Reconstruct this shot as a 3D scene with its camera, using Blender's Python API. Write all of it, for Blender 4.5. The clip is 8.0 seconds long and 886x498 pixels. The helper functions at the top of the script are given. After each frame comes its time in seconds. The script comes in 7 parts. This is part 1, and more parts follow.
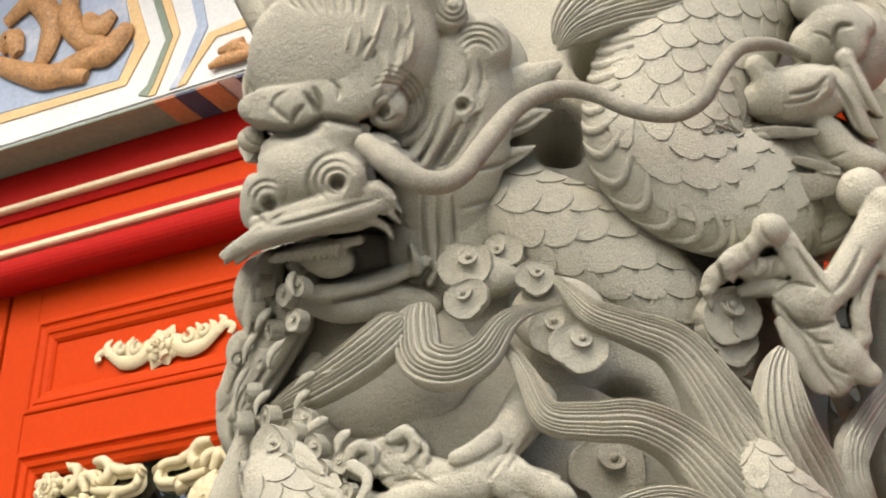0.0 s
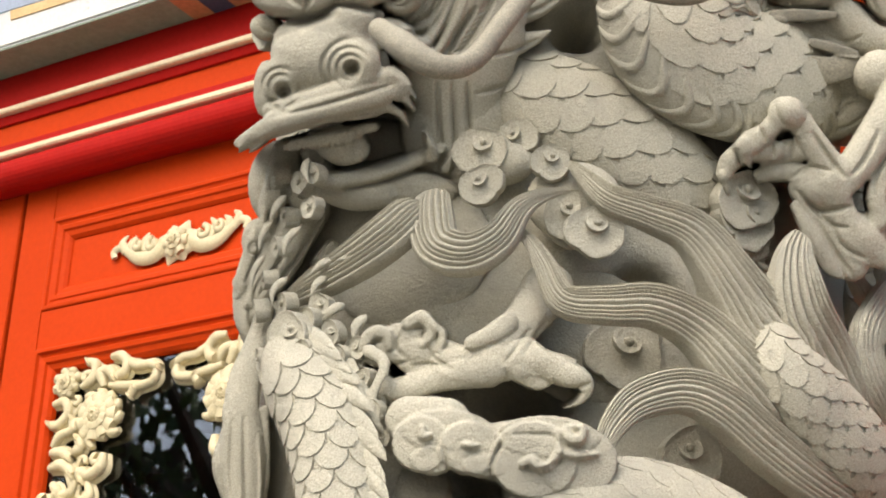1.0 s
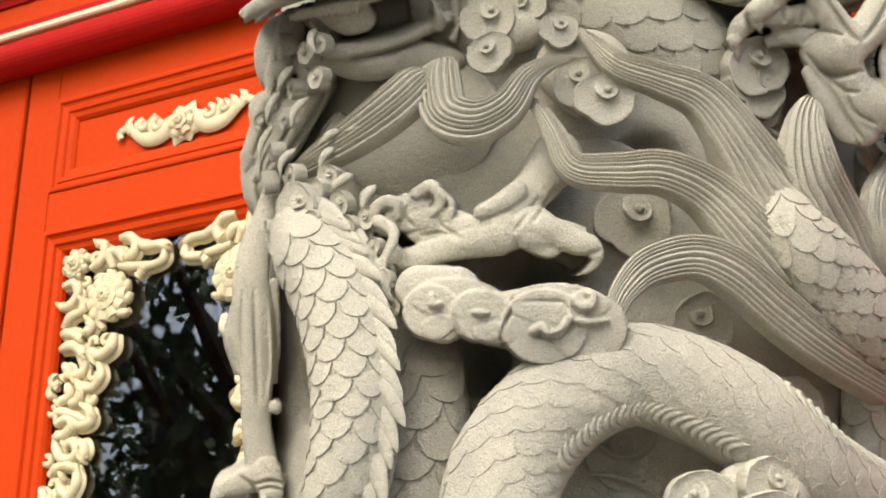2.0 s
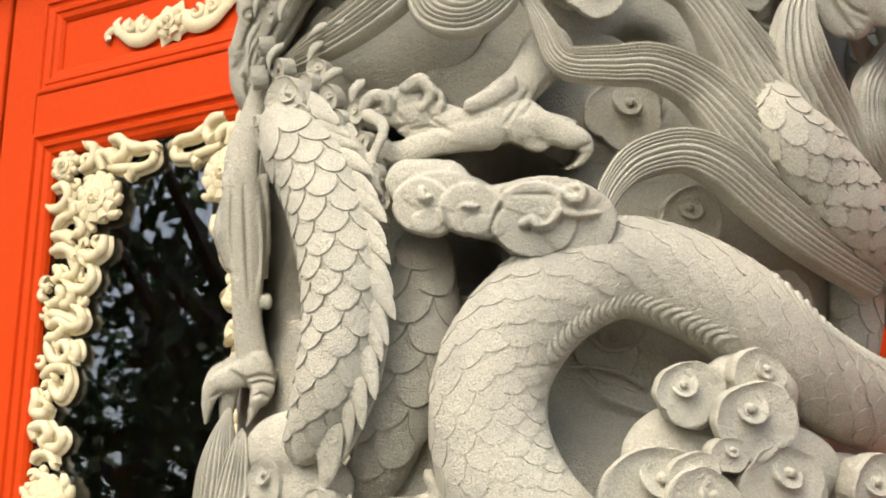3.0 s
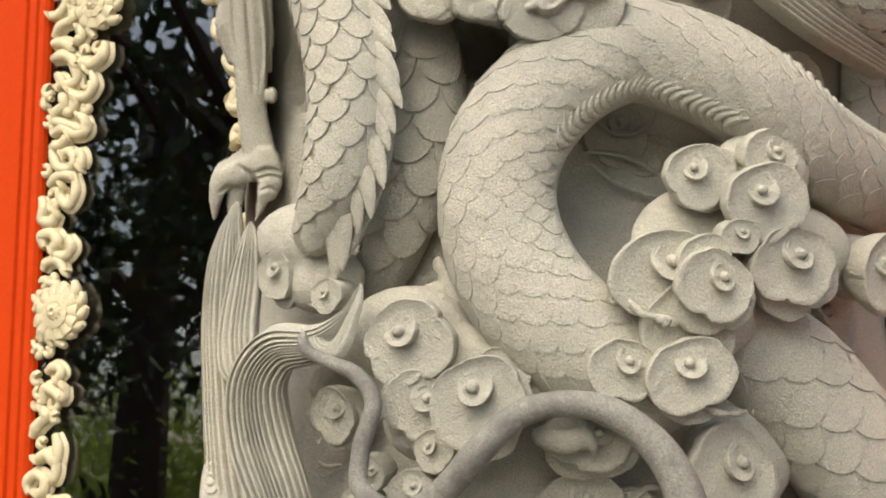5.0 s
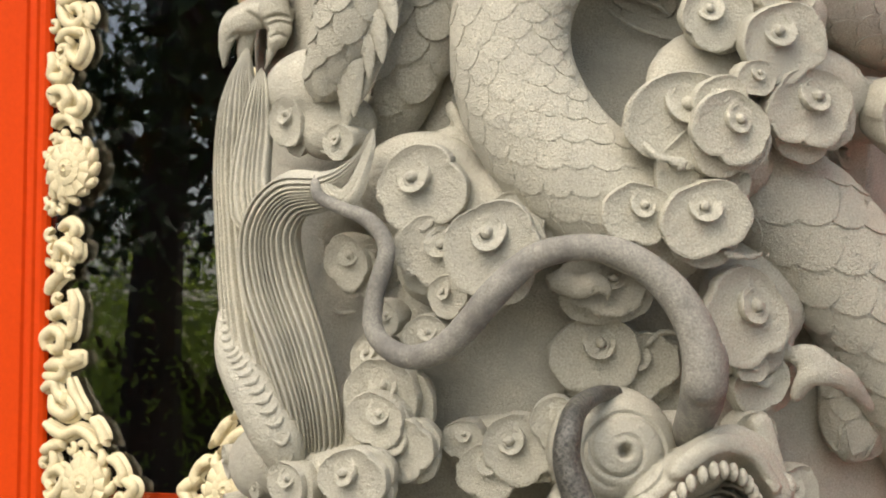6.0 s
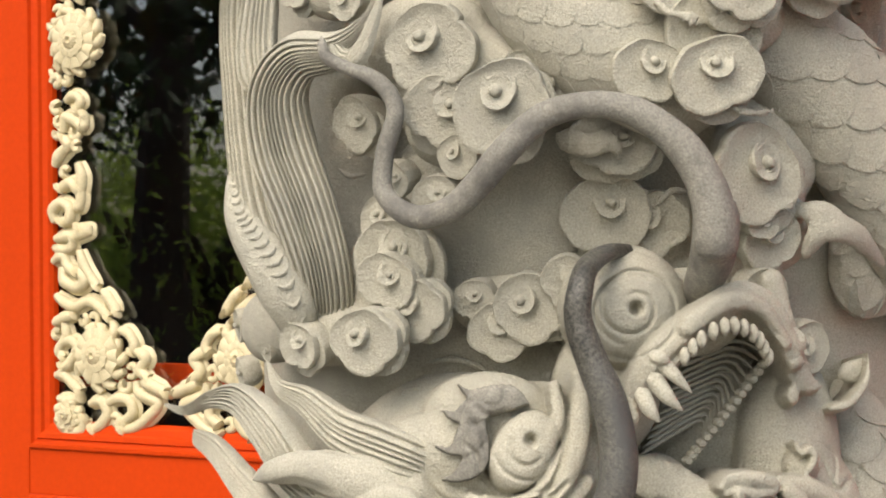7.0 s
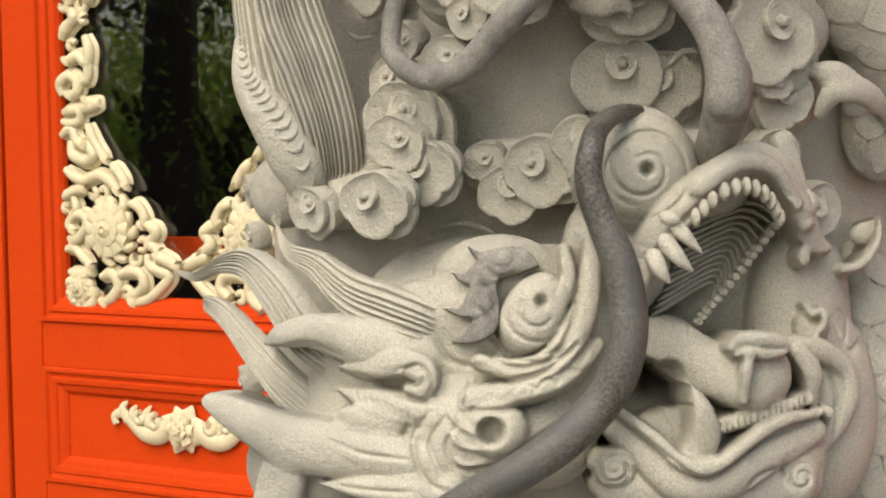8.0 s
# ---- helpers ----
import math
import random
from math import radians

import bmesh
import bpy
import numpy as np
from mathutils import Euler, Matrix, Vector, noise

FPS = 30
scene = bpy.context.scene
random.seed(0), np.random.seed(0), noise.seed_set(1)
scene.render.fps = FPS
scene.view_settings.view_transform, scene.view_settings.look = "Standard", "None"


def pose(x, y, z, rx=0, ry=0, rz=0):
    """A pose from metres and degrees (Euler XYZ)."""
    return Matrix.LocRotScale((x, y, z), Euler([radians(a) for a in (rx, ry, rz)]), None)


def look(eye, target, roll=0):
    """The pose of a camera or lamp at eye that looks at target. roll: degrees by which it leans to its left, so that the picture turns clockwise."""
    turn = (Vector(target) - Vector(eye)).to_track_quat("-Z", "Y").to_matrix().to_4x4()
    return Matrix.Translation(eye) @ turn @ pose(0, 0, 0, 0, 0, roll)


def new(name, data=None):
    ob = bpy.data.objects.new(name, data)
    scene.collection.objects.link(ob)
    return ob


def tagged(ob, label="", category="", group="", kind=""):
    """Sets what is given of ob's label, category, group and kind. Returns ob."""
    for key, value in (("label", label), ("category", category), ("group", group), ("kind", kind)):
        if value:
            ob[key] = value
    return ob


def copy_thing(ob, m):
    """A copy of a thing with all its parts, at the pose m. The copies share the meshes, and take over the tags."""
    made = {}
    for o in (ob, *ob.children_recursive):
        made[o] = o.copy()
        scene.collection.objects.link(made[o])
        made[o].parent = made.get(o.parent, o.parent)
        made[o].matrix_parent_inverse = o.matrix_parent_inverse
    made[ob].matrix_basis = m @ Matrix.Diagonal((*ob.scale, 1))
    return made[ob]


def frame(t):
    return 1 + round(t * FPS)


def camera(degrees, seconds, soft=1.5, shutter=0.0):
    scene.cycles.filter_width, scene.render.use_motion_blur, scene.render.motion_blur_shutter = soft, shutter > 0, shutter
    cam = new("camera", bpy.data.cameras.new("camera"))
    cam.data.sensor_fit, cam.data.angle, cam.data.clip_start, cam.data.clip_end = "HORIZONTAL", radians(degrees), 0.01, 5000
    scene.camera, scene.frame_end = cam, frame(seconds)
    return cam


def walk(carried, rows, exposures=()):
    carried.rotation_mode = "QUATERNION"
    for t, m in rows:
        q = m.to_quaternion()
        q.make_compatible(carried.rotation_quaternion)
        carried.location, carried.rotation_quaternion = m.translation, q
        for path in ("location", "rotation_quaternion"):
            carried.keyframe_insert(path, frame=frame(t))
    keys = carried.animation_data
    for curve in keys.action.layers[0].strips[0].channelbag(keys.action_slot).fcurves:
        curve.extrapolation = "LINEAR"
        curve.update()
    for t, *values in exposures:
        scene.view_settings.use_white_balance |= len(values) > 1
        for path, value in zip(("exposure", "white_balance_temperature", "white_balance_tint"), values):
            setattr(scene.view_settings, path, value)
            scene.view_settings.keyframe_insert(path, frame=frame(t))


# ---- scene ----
cam = camera(29.6, 8.0, soft=2.0)
PATH = [
    (0, (0.064, 0.26, 1.78), (-0.866, 1.778, 2.69), 2.3),
    (0.5, (0.064, 0.259, 1.774), (-0.879, 1.797, 2.638), 2.1),
    (1, (0.059, 0.267, 1.767), (-0.909, 1.823, 2.569), 2.1),
    (1.5, (0.053, 0.273, 1.761), (-0.935, 1.849, 2.494), 1.8),
    (3, (0.049, 0.281, 1.743), (-0.955, 1.915, 2.31), 1.3),
    (3.5, (0.047, 0.282, 1.739), (-0.965, 1.93, 2.248), 1.0),
    (4, (0.044, 0.287, 1.734), (-0.976, 1.946, 2.188), 0.8),
    (5.5, (0.034, 0.3, 1.72), (-1.011, 1.983, 1.991), -0.0),
    (6, (0.03, 0.306, 1.713), (-1.028, 1.994, 1.893), -0.1),
    (6.5, (0.027, 0.308, 1.707), (-1.038, 1.997, 1.814), -0.3),
    (7, (0.025, 0.309, 1.7), (-1.045, 1.998, 1.73), -0.7),
    (7.5, (0.023, 0.312, 1.691), (-1.055, 1.997, 1.65), -0.7),
    (8, (0.021, 0.315, 1.684), (-1.059, 1.994, 1.57), -0.9),
]
walk(cam, [(t, look(eye, target, roll)) for t, eye, target, roll in PATH], exposures=((0, 1.0), (1.5, 1.08), (3, 1.12), (3.5, 1.01), (4, 0.93), (5.5, 0.87), (6.5, 0.92), (8, 0.8)))

# ---- world, sun, exposure ----
world = bpy.data.worlds.new("sky")
scene.world = world
world.use_nodes = True
wn = world.node_tree.nodes
sky = wn.new("ShaderNodeTexSky")
sky.sky_type, sky.sun_disc = "NISHITA", False
sky.sun_elevation, sky.sun_rotation = radians(48), radians(182)
sky.air_density, sky.dust_density = 1.0, 4.0
world.node_tree.links.new(sky.outputs[0], wn["Background"].inputs[0])
wn["Background"].inputs[1].default_value = 0.15
sun = new("sun", bpy.data.lights.new("sun", "SUN"))
sun.data.energy, sun.data.angle, sun.data.color = 1.5, radians(70), (1.0, 0.95, 0.86)
sun.matrix_world = look((-0.6, -6.0, 10.6), (-0.95, 2.1, 1.5))


# ---- materials ----
def ramp(nt, src, stops):
    r = nt.nodes.new("ShaderNodeValToRGB")
    while len(r.color_ramp.elements) < len(stops):
        r.color_ramp.elements.new(0.5)
    for e, (p, c) in zip(r.color_ramp.elements, stops):
        e.position, e.color = p, (*c, 1)
    nt.links.new(src, r.inputs[0])
    return r.outputs[0]


def noise_tex(nt, scale, detail=4, rough=0.6, stretch=(1, 1, 1)):
    tc = nt.nodes.new("ShaderNodeTexCoord")
    mp = nt.nodes.new("ShaderNodeMapping")
    mp.inputs["Scale"].default_value = stretch
    n = nt.nodes.new("ShaderNodeTexNoise")
    n.inputs["Scale"].default_value, n.inputs["Detail"].default_value, n.inputs["Roughness"].default_value = scale, detail, rough
    nt.links.new(tc.outputs["Object"], mp.inputs[0])
    nt.links.new(mp.outputs[0], n.inputs["Vector"])
    return n.outputs["Fac"]


def mixc(nt, fac, a, b, mode="MIX"):
    m = nt.nodes.new("ShaderNodeMix")
    m.data_type, m.blend_type = "RGBA", mode
    for sock, v in ((m.inputs[0], fac), (m.inputs[6], a), (m.inputs[7], b)):
        if isinstance(v, (int, float)):
            sock.default_value = v
        elif isinstance(v, tuple):
            sock.default_value = (*v, 1)
        else:
            nt.links.new(v, sock)
    return m.outputs[2]


def surface(name, base, spread=0.12, grain=400, big=4, rough=0.8, bump=0.2, bumpscale=300, spec=0.4, metal=0.0, stain=None, coat=0.0, chisel=0.0):
    """base colour varied at two scales, with a fine bump."""
    m = bpy.data.materials.new(name)
    m.use_nodes = True
    nt = m.node_tree
    p = nt.nodes["Principled BSDF"]
    lo = tuple(c * (1 - spread) for c in base)
    hi = tuple(min(1, c * (1 + spread)) for c in base)
    c = ramp(nt, noise_tex(nt, grain, 3, 0.7), [(0.32, lo), (0.68, hi)])
    g = ramp(nt, noise_tex(nt, big, 5, 0.6), [(0.3, (1 - spread,) * 3), (0.7, (1, 1, 1))])
    c = mixc(nt, 1.0, c, g, "MULTIPLY")
    if stain:
        f = ramp(nt, noise_tex(nt, stain[1], 6, 0.65), [(stain[2], (0, 0, 0)), (stain[2] + stain[3], (1, 1, 1))])
        c = mixc(nt, f, c, stain[0])
    nt.links.new(c, p.inputs["Base Color"])
    p.inputs["Roughness"].default_value, p.inputs["Metallic"].default_value = rough, metal
    p.inputs["Specular IOR Level"].default_value = spec
    p.inputs["Coat Weight"].default_value = coat
    b = nt.nodes.new("ShaderNodeBump")
    b.inputs["Strength"].default_value, b.inputs["Distance"].default_value = bump, 0.002
    nt.links.new(noise_tex(nt, bumpscale, 4, 0.65), b.inputs["Height"])
    if chisel:
        b2 = nt.nodes.new("ShaderNodeBump")
        b2.inputs["Strength"].default_value, b2.inputs["Distance"].default_value = chisel, 0.006
        nt.links.new(noise_tex(nt, 120, 5, 0.6), b2.inputs["Height"])
        nt.links.new(b2.outputs[0], b.inputs["Normal"])
    nt.links.new(b.outputs[0], p.inputs["Normal"])
    return m


STONE = surface("grey_granite", (0.5, 0.472, 0.368), 0.25, 560, 2.2, 0.88, 0.75, 480, 0.25, stain=((0.33, 0.315, 0.255), 7, 0.45, 0.25), chisel=0.42)
DARK = surface("weathered_granite", (0.16, 0.15, 0.115), 0.85, 330, 9, 0.5, 0.6, 330, 0.5, stain=((0.07, 0.068, 0.06), 9, 0.42, 0.2))
PATCH = surface("worn_granite", (0.31, 0.285, 0.215), 0.3, 420, 12, 0.75, 0.6, 330, 0.35, stain=((0.2, 0.185, 0.145), 22, 0.45, 0.2), chisel=0.3)
SOOT = surface("darkened_granite", (0.26, 0.245, 0.2), 0.3, 420, 14, 0.75, 0.6, 330, 0.35, stain=((0.12, 0.112, 0.095), 20, 0.45, 0.2), chisel=0.3)
ORANGE = surface("orange_red_lacquer", (0.53, 0.045, 0.002), 0.05, 60, 3, 0.6, 0.08, 40, 0.1)
RED = surface("deep_red_paint", (0.4, 0.011, 0.007), 0.08, 80, 3, 0.6, 0.1, 40, 0.1)
CREAM = surface("cream_gold_paint", (0.62, 0.54, 0.33), 0.1, 200, 12, 0.5, 0.3, 120, 0.5)
LINE = surface("cream_line_paint", (0.8, 0.66, 0.42), 0.1, 100, 8, 0.5, 0.2, 80)
BLUE = surface("blue_grey_paint", (0.38, 0.45, 0.56), 0.1, 60, 5, 0.6, 0.3, 60, stain=((0.55, 0.58, 0.62), 9, 0.55, 0.15))
WHITE = surface("flaking_white_paint", (0.72, 0.73, 0.7), 0.08, 90, 7, 0.65, 0.4, 60, stain=((0.5, 0.45, 0.38), 20, 0.66, 0.06))
OCHRE = surface("ochre_paint", (0.72, 0.5, 0.24), 0.1, 90, 7, 0.6, 0.3, 60)
GREEN = surface("grey_green_paint", (0.22, 0.27, 0.2), 0.12, 60, 4, 0.6, 0.3, 50)
BROWN = surface("gilt_brown_carving", (0.55, 0.3, 0.12), 0.35, 120, 18, 0.55, 0.9, 110, stain=((0.16, 0.08, 0.03), 60, 0.6, 0.1))
INDIGO = surface("dark_blue_paint", (0.06, 0.07, 0.12), 0.15, 60, 4, 0.6, 0.3, 50)
SALMON = surface("salmon_paint", (0.5, 0.22, 0.1), 0.15, 60, 4, 0.6, 0.3, 50)
# near-black base colour: the hall's indoor gloom is put into the paint
INSIDE = surface("unlit_interior_black", (0.03, 0.022, 0.018), 0.2, 20, 2, 0.9)
PAVING = surface("grey_paving", (0.17, 0.165, 0.15), 0.15, 60, 2, 0.85, 0.3, 60)
LEAF = surface("green_leaf", (0.07, 0.12, 0.03), 0.5, 6, 2, 0.55, 0.1, 30)
FRESH = surface("fresh_green_leaf", (0.2, 0.28, 0.06), 0.4, 6, 2, 0.5, 0.1, 30)
BARK = surface("dark_bark", (0.08, 0.06, 0.045), 0.3, 40, 6, 0.9, 0.8, 40)
tn = FRESH.node_tree
tl = tn.nodes.new("ShaderNodeBsdfTranslucent")
tl.inputs[0].default_value = (0.42, 0.55, 0.1, 1)
ms = tn.nodes.new("ShaderNodeMixShader")
ms.inputs[0].default_value = 0.55
tn.links.new(tn.nodes["Principled BSDF"].outputs[0], ms.inputs[1])
tn.links.new(tl.outputs[0], ms.inputs[2])
tn.links.new(ms.outputs[0], tn.nodes["Material Output"].inputs[0])
GLASS = bpy.data.materials.new("window_glass")
GLASS.use_nodes = True
gp = GLASS.node_tree.nodes["Principled BSDF"]
gp.inputs["Base Color"].default_value = (0.9, 0.93, 0.92, 1)
gp.inputs["Roughness"].default_value, gp.inputs["Transmission Weight"].default_value, gp.inputs["IOR"].default_value = 0.01, 1.0, 1.75

# ---- sculpting tools: a carving is laid out on a column by angle, height and relief ----
AXIS, FRONT, SIDE, CORE = Vector((-0.94, 2.165, 0)), Vector((0.531, -0.847, 0)), Vector((0.847, 0.531, 0)), 0.41


def col(a, z, o):
    a = radians(a)
    v = AXIS + (FRONT * math.cos(a) + SIDE * math.sin(a)) * (CORE + o)
    return np.array((v.x, v.y, z))


class Carving:
    """Gathers closed pieces of stone into one mesh."""

    def __init__(self):
        self.v, self.f, self.n = [], [], 0

    def add(self, v, f):
        self.v.append(np.asarray(v, float).reshape(-1, 3))
        self.f += [tuple(i + self.n for i in q) for q in f]
        self.n += len(self.v[-1])

    def mesh(self, name, sharp=50):
        me = bpy.data.meshes.new(name)
        me.from_pydata(np.concatenate(self.v).tolist(), [], self.f)
        bm = bmesh.new()
        bm.from_mesh(me)
        bmesh.ops.recalc_face_normals(bm, faces=bm.faces)
        bm.to_mesh(me)
        bm.free()
        me.shade_smooth()
        me.set_sharp_from_angle(angle=radians(sharp))
        return me


def unit(v):
    return v / np.maximum(np.linalg.norm(v, axis=-1, keepdims=True), 1e-9)


def spline(pts, step=0.008):
    """Catmull-Rom through (angle, height, relief, half width) rows: places and half widths."""
    p = np.array([(*col(a, z, o), w) for a, z, o, w in pts])
    p = np.vstack([2 * p[0] - p[1], p, 2 * p[-1] - p[-2]])
    out = []
    for i in range(1, len(p) - 2):
        n = max(3, int(np.linalg.norm(p[i + 1, :3] - p[i, :3]) / step))
        for t in np.arange(n) / n:
            a, b, c, d = p[i - 1:i + 3]
            out.append(0.5 * (2 * b + (c - a) * t + (2 * a - 5 * b + 4 * c - d) * t * t + (3 * b - a - 3 * c + d) * t ** 3))
    out.append(p[-2])
    out = np.array(out)
    return out[:, :3], np.maximum(out[:, 3], 0.001)


def frames_of(c):
    t = unit(np.gradient(c, axis=0))
    rad = c - np.array((AXIS.x, AXIS.y, 0))
    rad[:, 2] = 0
    rad = unit(rad)
    n = np.zeros_like(c)
    last = rad[0]
    for i in range(len(c)):
        v = rad[i] - t[i] * (rad[i] @ t[i])
        if np.linalg.norm(v) < 0.35:
            v = last - t[i] * (last @ t[i])
        n[i] = last = v / max(np.linalg.norm(v), 1e-9)
    return t, n, unit(np.cross(t, n))


def loft(s, c, b, n, prof, w, flat):
    """Rings of the profile (cos, sin columns) along the path c, closed at both ends."""
    k = len(prof)
    v = (c[:, None] + b[:, None] * prof[None, :, :1] * w[:, None, None] + n[:, None] * prof[None, :, 1:] * (w * flat)[:, None, None]).reshape(-1, 3)
    m = len(c)
    f = [(i * k + j, i * k + (j + 1) % k, (i + 1) * k + (j + 1) % k, (i + 1) * k + j) for i in range(m - 1) for j in range(k)]
    s.add(v, f + [tuple(range(k - 1, -1, -1)), tuple(range((m - 1) * k, m * k))])


def rounded(c, w):
    """Half widths that close both ends of a path like a thumb."""
    d = np.concatenate([[0], np.cumsum(np.linalg.norm(np.diff(c, axis=0), axis=1))])
    for e, q in ((d, w[0]), (d[-1] - d, w[-1])):
        r = min(max(q, 0.004), d[-1] * 0.4)
        w = w * np.sqrt(np.clip(1 - (1 - np.clip(e / r, 0, 1)) ** 2, 0.03, 1))
    return w


def tube(s, pts, flat=1.0, k=18, step=0.008, wobble=0.0, blunt=False):
    c, w = spline(pts, step)
    w = rounded(c, w)
    if wobble:
        w = w * (1 + wobble * np.array([noise.noise(Vector(q) * 30) for q in c]))
    t, n, b = frames_of(c)
    a = np.linspace(0, 2 * np.pi, k, endpoint=False)
    loft(s, c, b, n, np.stack([np.cos(a), np.sin(a)], 1), w, np.full(len(c), flat))
    return c, w, t, n, b


def hair(s, pts, ridges=7, flat=0.55, depth=0.24, step=0.007, roll=0.0):
    """A lock of carved hair: a flat tapering tube with grooves along its outer side."""
    c, w = spline(pts, step)
    w = rounded(c, w)
    t, n, b = frames_of(c)
    co, si = math.cos(radians(roll)), math.sin(radians(roll))
    n, b = n * co - b * si, b * co + n * si
    k = ridges * 8
    u = np.linspace(-1, 1, k)
    bent = u + 0.06 * np.sin(u * 5.0 + ridges)
    lump = np.abs(np.sin((bent + 1) * 0.5 * np.pi * ridges)) ** 0.85
    top = np.stack([u, np.sqrt(np.clip(1 - u * u * 0.92, 0, 1)) * (1 - depth * 1.5) + depth * 2.2 * (lump - 0.6)], 1)
    under = np.stack([np.linspace(0.95, -0.95, 6), np.full(6, -0.9)], 1)
    loft(s, c, b, n, np.vstack([top, under]), w, np.full(len(c), flat))


def scales(s, path, size=0.05, high=0.005, lo=-15, hi=195, turn=1, start=0.0, stop=1.0, flat=1.0):
    """Overlapping rounded scales, each with a raised free edge, on a tube made by tube()."""
    c, w, t, n, b = path
    d = np.concatenate([[0], np.cumsum(np.linalg.norm(np.diff(c, axis=0), axis=1))])

    def at(x, th, h):
        x = np.clip(x, 0, d[-1])
        g = [np.stack([np.interp(x, d, q[:, i]) for i in range(3)], -1) for q in (c, n, b)]
        ww = np.interp(x, d, w)[..., None]
        co, si = np.cos(th)[..., None], np.sin(th)[..., None]
        return g[0] + g[2] * co * (ww + h[..., None]) + g[1] * si * (ww * flat + h[..., None])

    phi = np.linspace(0, np.pi, 11)
    row, x = 0, start * d[-1]
    while x < stop * d[-1]:
        ww = np.interp(x, d, w)
        da = size / max(ww, 0.02)
        th = radians(lo) + (row % 2) * da / 2
        while th < radians(hi):
            j = noise.noise(Vector((x * 40, th * 7, row))) * 0.12
            ax = np.cos(phi) * da * 0.52 * (1 + j)
            lx = (np.sin(phi) ** 0.75) * size * (0.92 + j)
            ou = at(x + turn * lx, th + ax, np.full(11, high) * (0.35 + 0.65 * np.sin(phi)))
            sk = at(x + turn * lx, th + ax, np.full(11, -0.007))
            mid = at(np.array([x + turn * size * 0.25]), np.array([th]), np.array([high * 0.75]))
            f = [(22, i, i + 1) for i in range(10)] + [(i, 11 + i, 12 + i, i + 1) for i in range(10)]
            s.add(np.vstack([ou, sk, mid]), f)
            th += da
        x += size * 0.55
        row += 1


def ball(s, at, size, turn=0.0, k=20, lean=0.0):
    """An ellipsoid: half sizes across, up and out; turned in the face of the column."""
    a, z, o = at
    p = col(a, z, o)
    nv = unit(col(a, z, o + 0.1) - p)
    uv = np.array((-nv[1], nv[0], 0))
    vv = np.array((0, 0, 1.0))
    c_, s_ = math.cos(radians(turn)), math.sin(radians(turn))
    uu, vv = uv * c_ + vv * s_, -uv * s_ + vv * c_
    th = np.linspace(0, np.pi, k // 2 + 2)[1:-1]
    ph = np.linspace(0, 2 * np.pi, k, endpoint=False)
    T, P = np.meshgrid(th, ph, indexing="ij")
    v = p + uu * (np.sin(T) * np.cos(P) * size[0])[..., None] + vv * (np.sin(T) * np.sin(P) * size[1])[..., None] + nv * (np.cos(T) * size[2])[..., None]
    m = len(th)
    f = [(i * k + j, i * k + (j + 1) % k, (i + 1) * k + (j + 1) % k, (i + 1) * k + j) for i in range(m - 1) for j in range(k)]
    f += [tuple(range(k)), tuple(range((m - 1) * k, m * k))[::-1]]
    s.add(v.reshape(-1, 3), f)


def basis_at(a, z, o, tilt=0.0, lean=0.0):
    p = col(a, z, o)
    nv = unit(col(a, z, o + 0.1) - p)
    uv = np.array((-nv[1], nv[0], 0))
    vv = np.array((0, 0, 1.0))
    ct, st = math.cos(radians(tilt)), math.sin(radians(tilt))
    nv, vv = nv * ct + vv * st, vv * ct - nv * st
    cl, sl = math.cos(radians(lean)), math.sin(radians(lean))
    nv, uv = nv * cl + uv * sl, uv * cl - nv * sl
    return p, uv, vv, nv


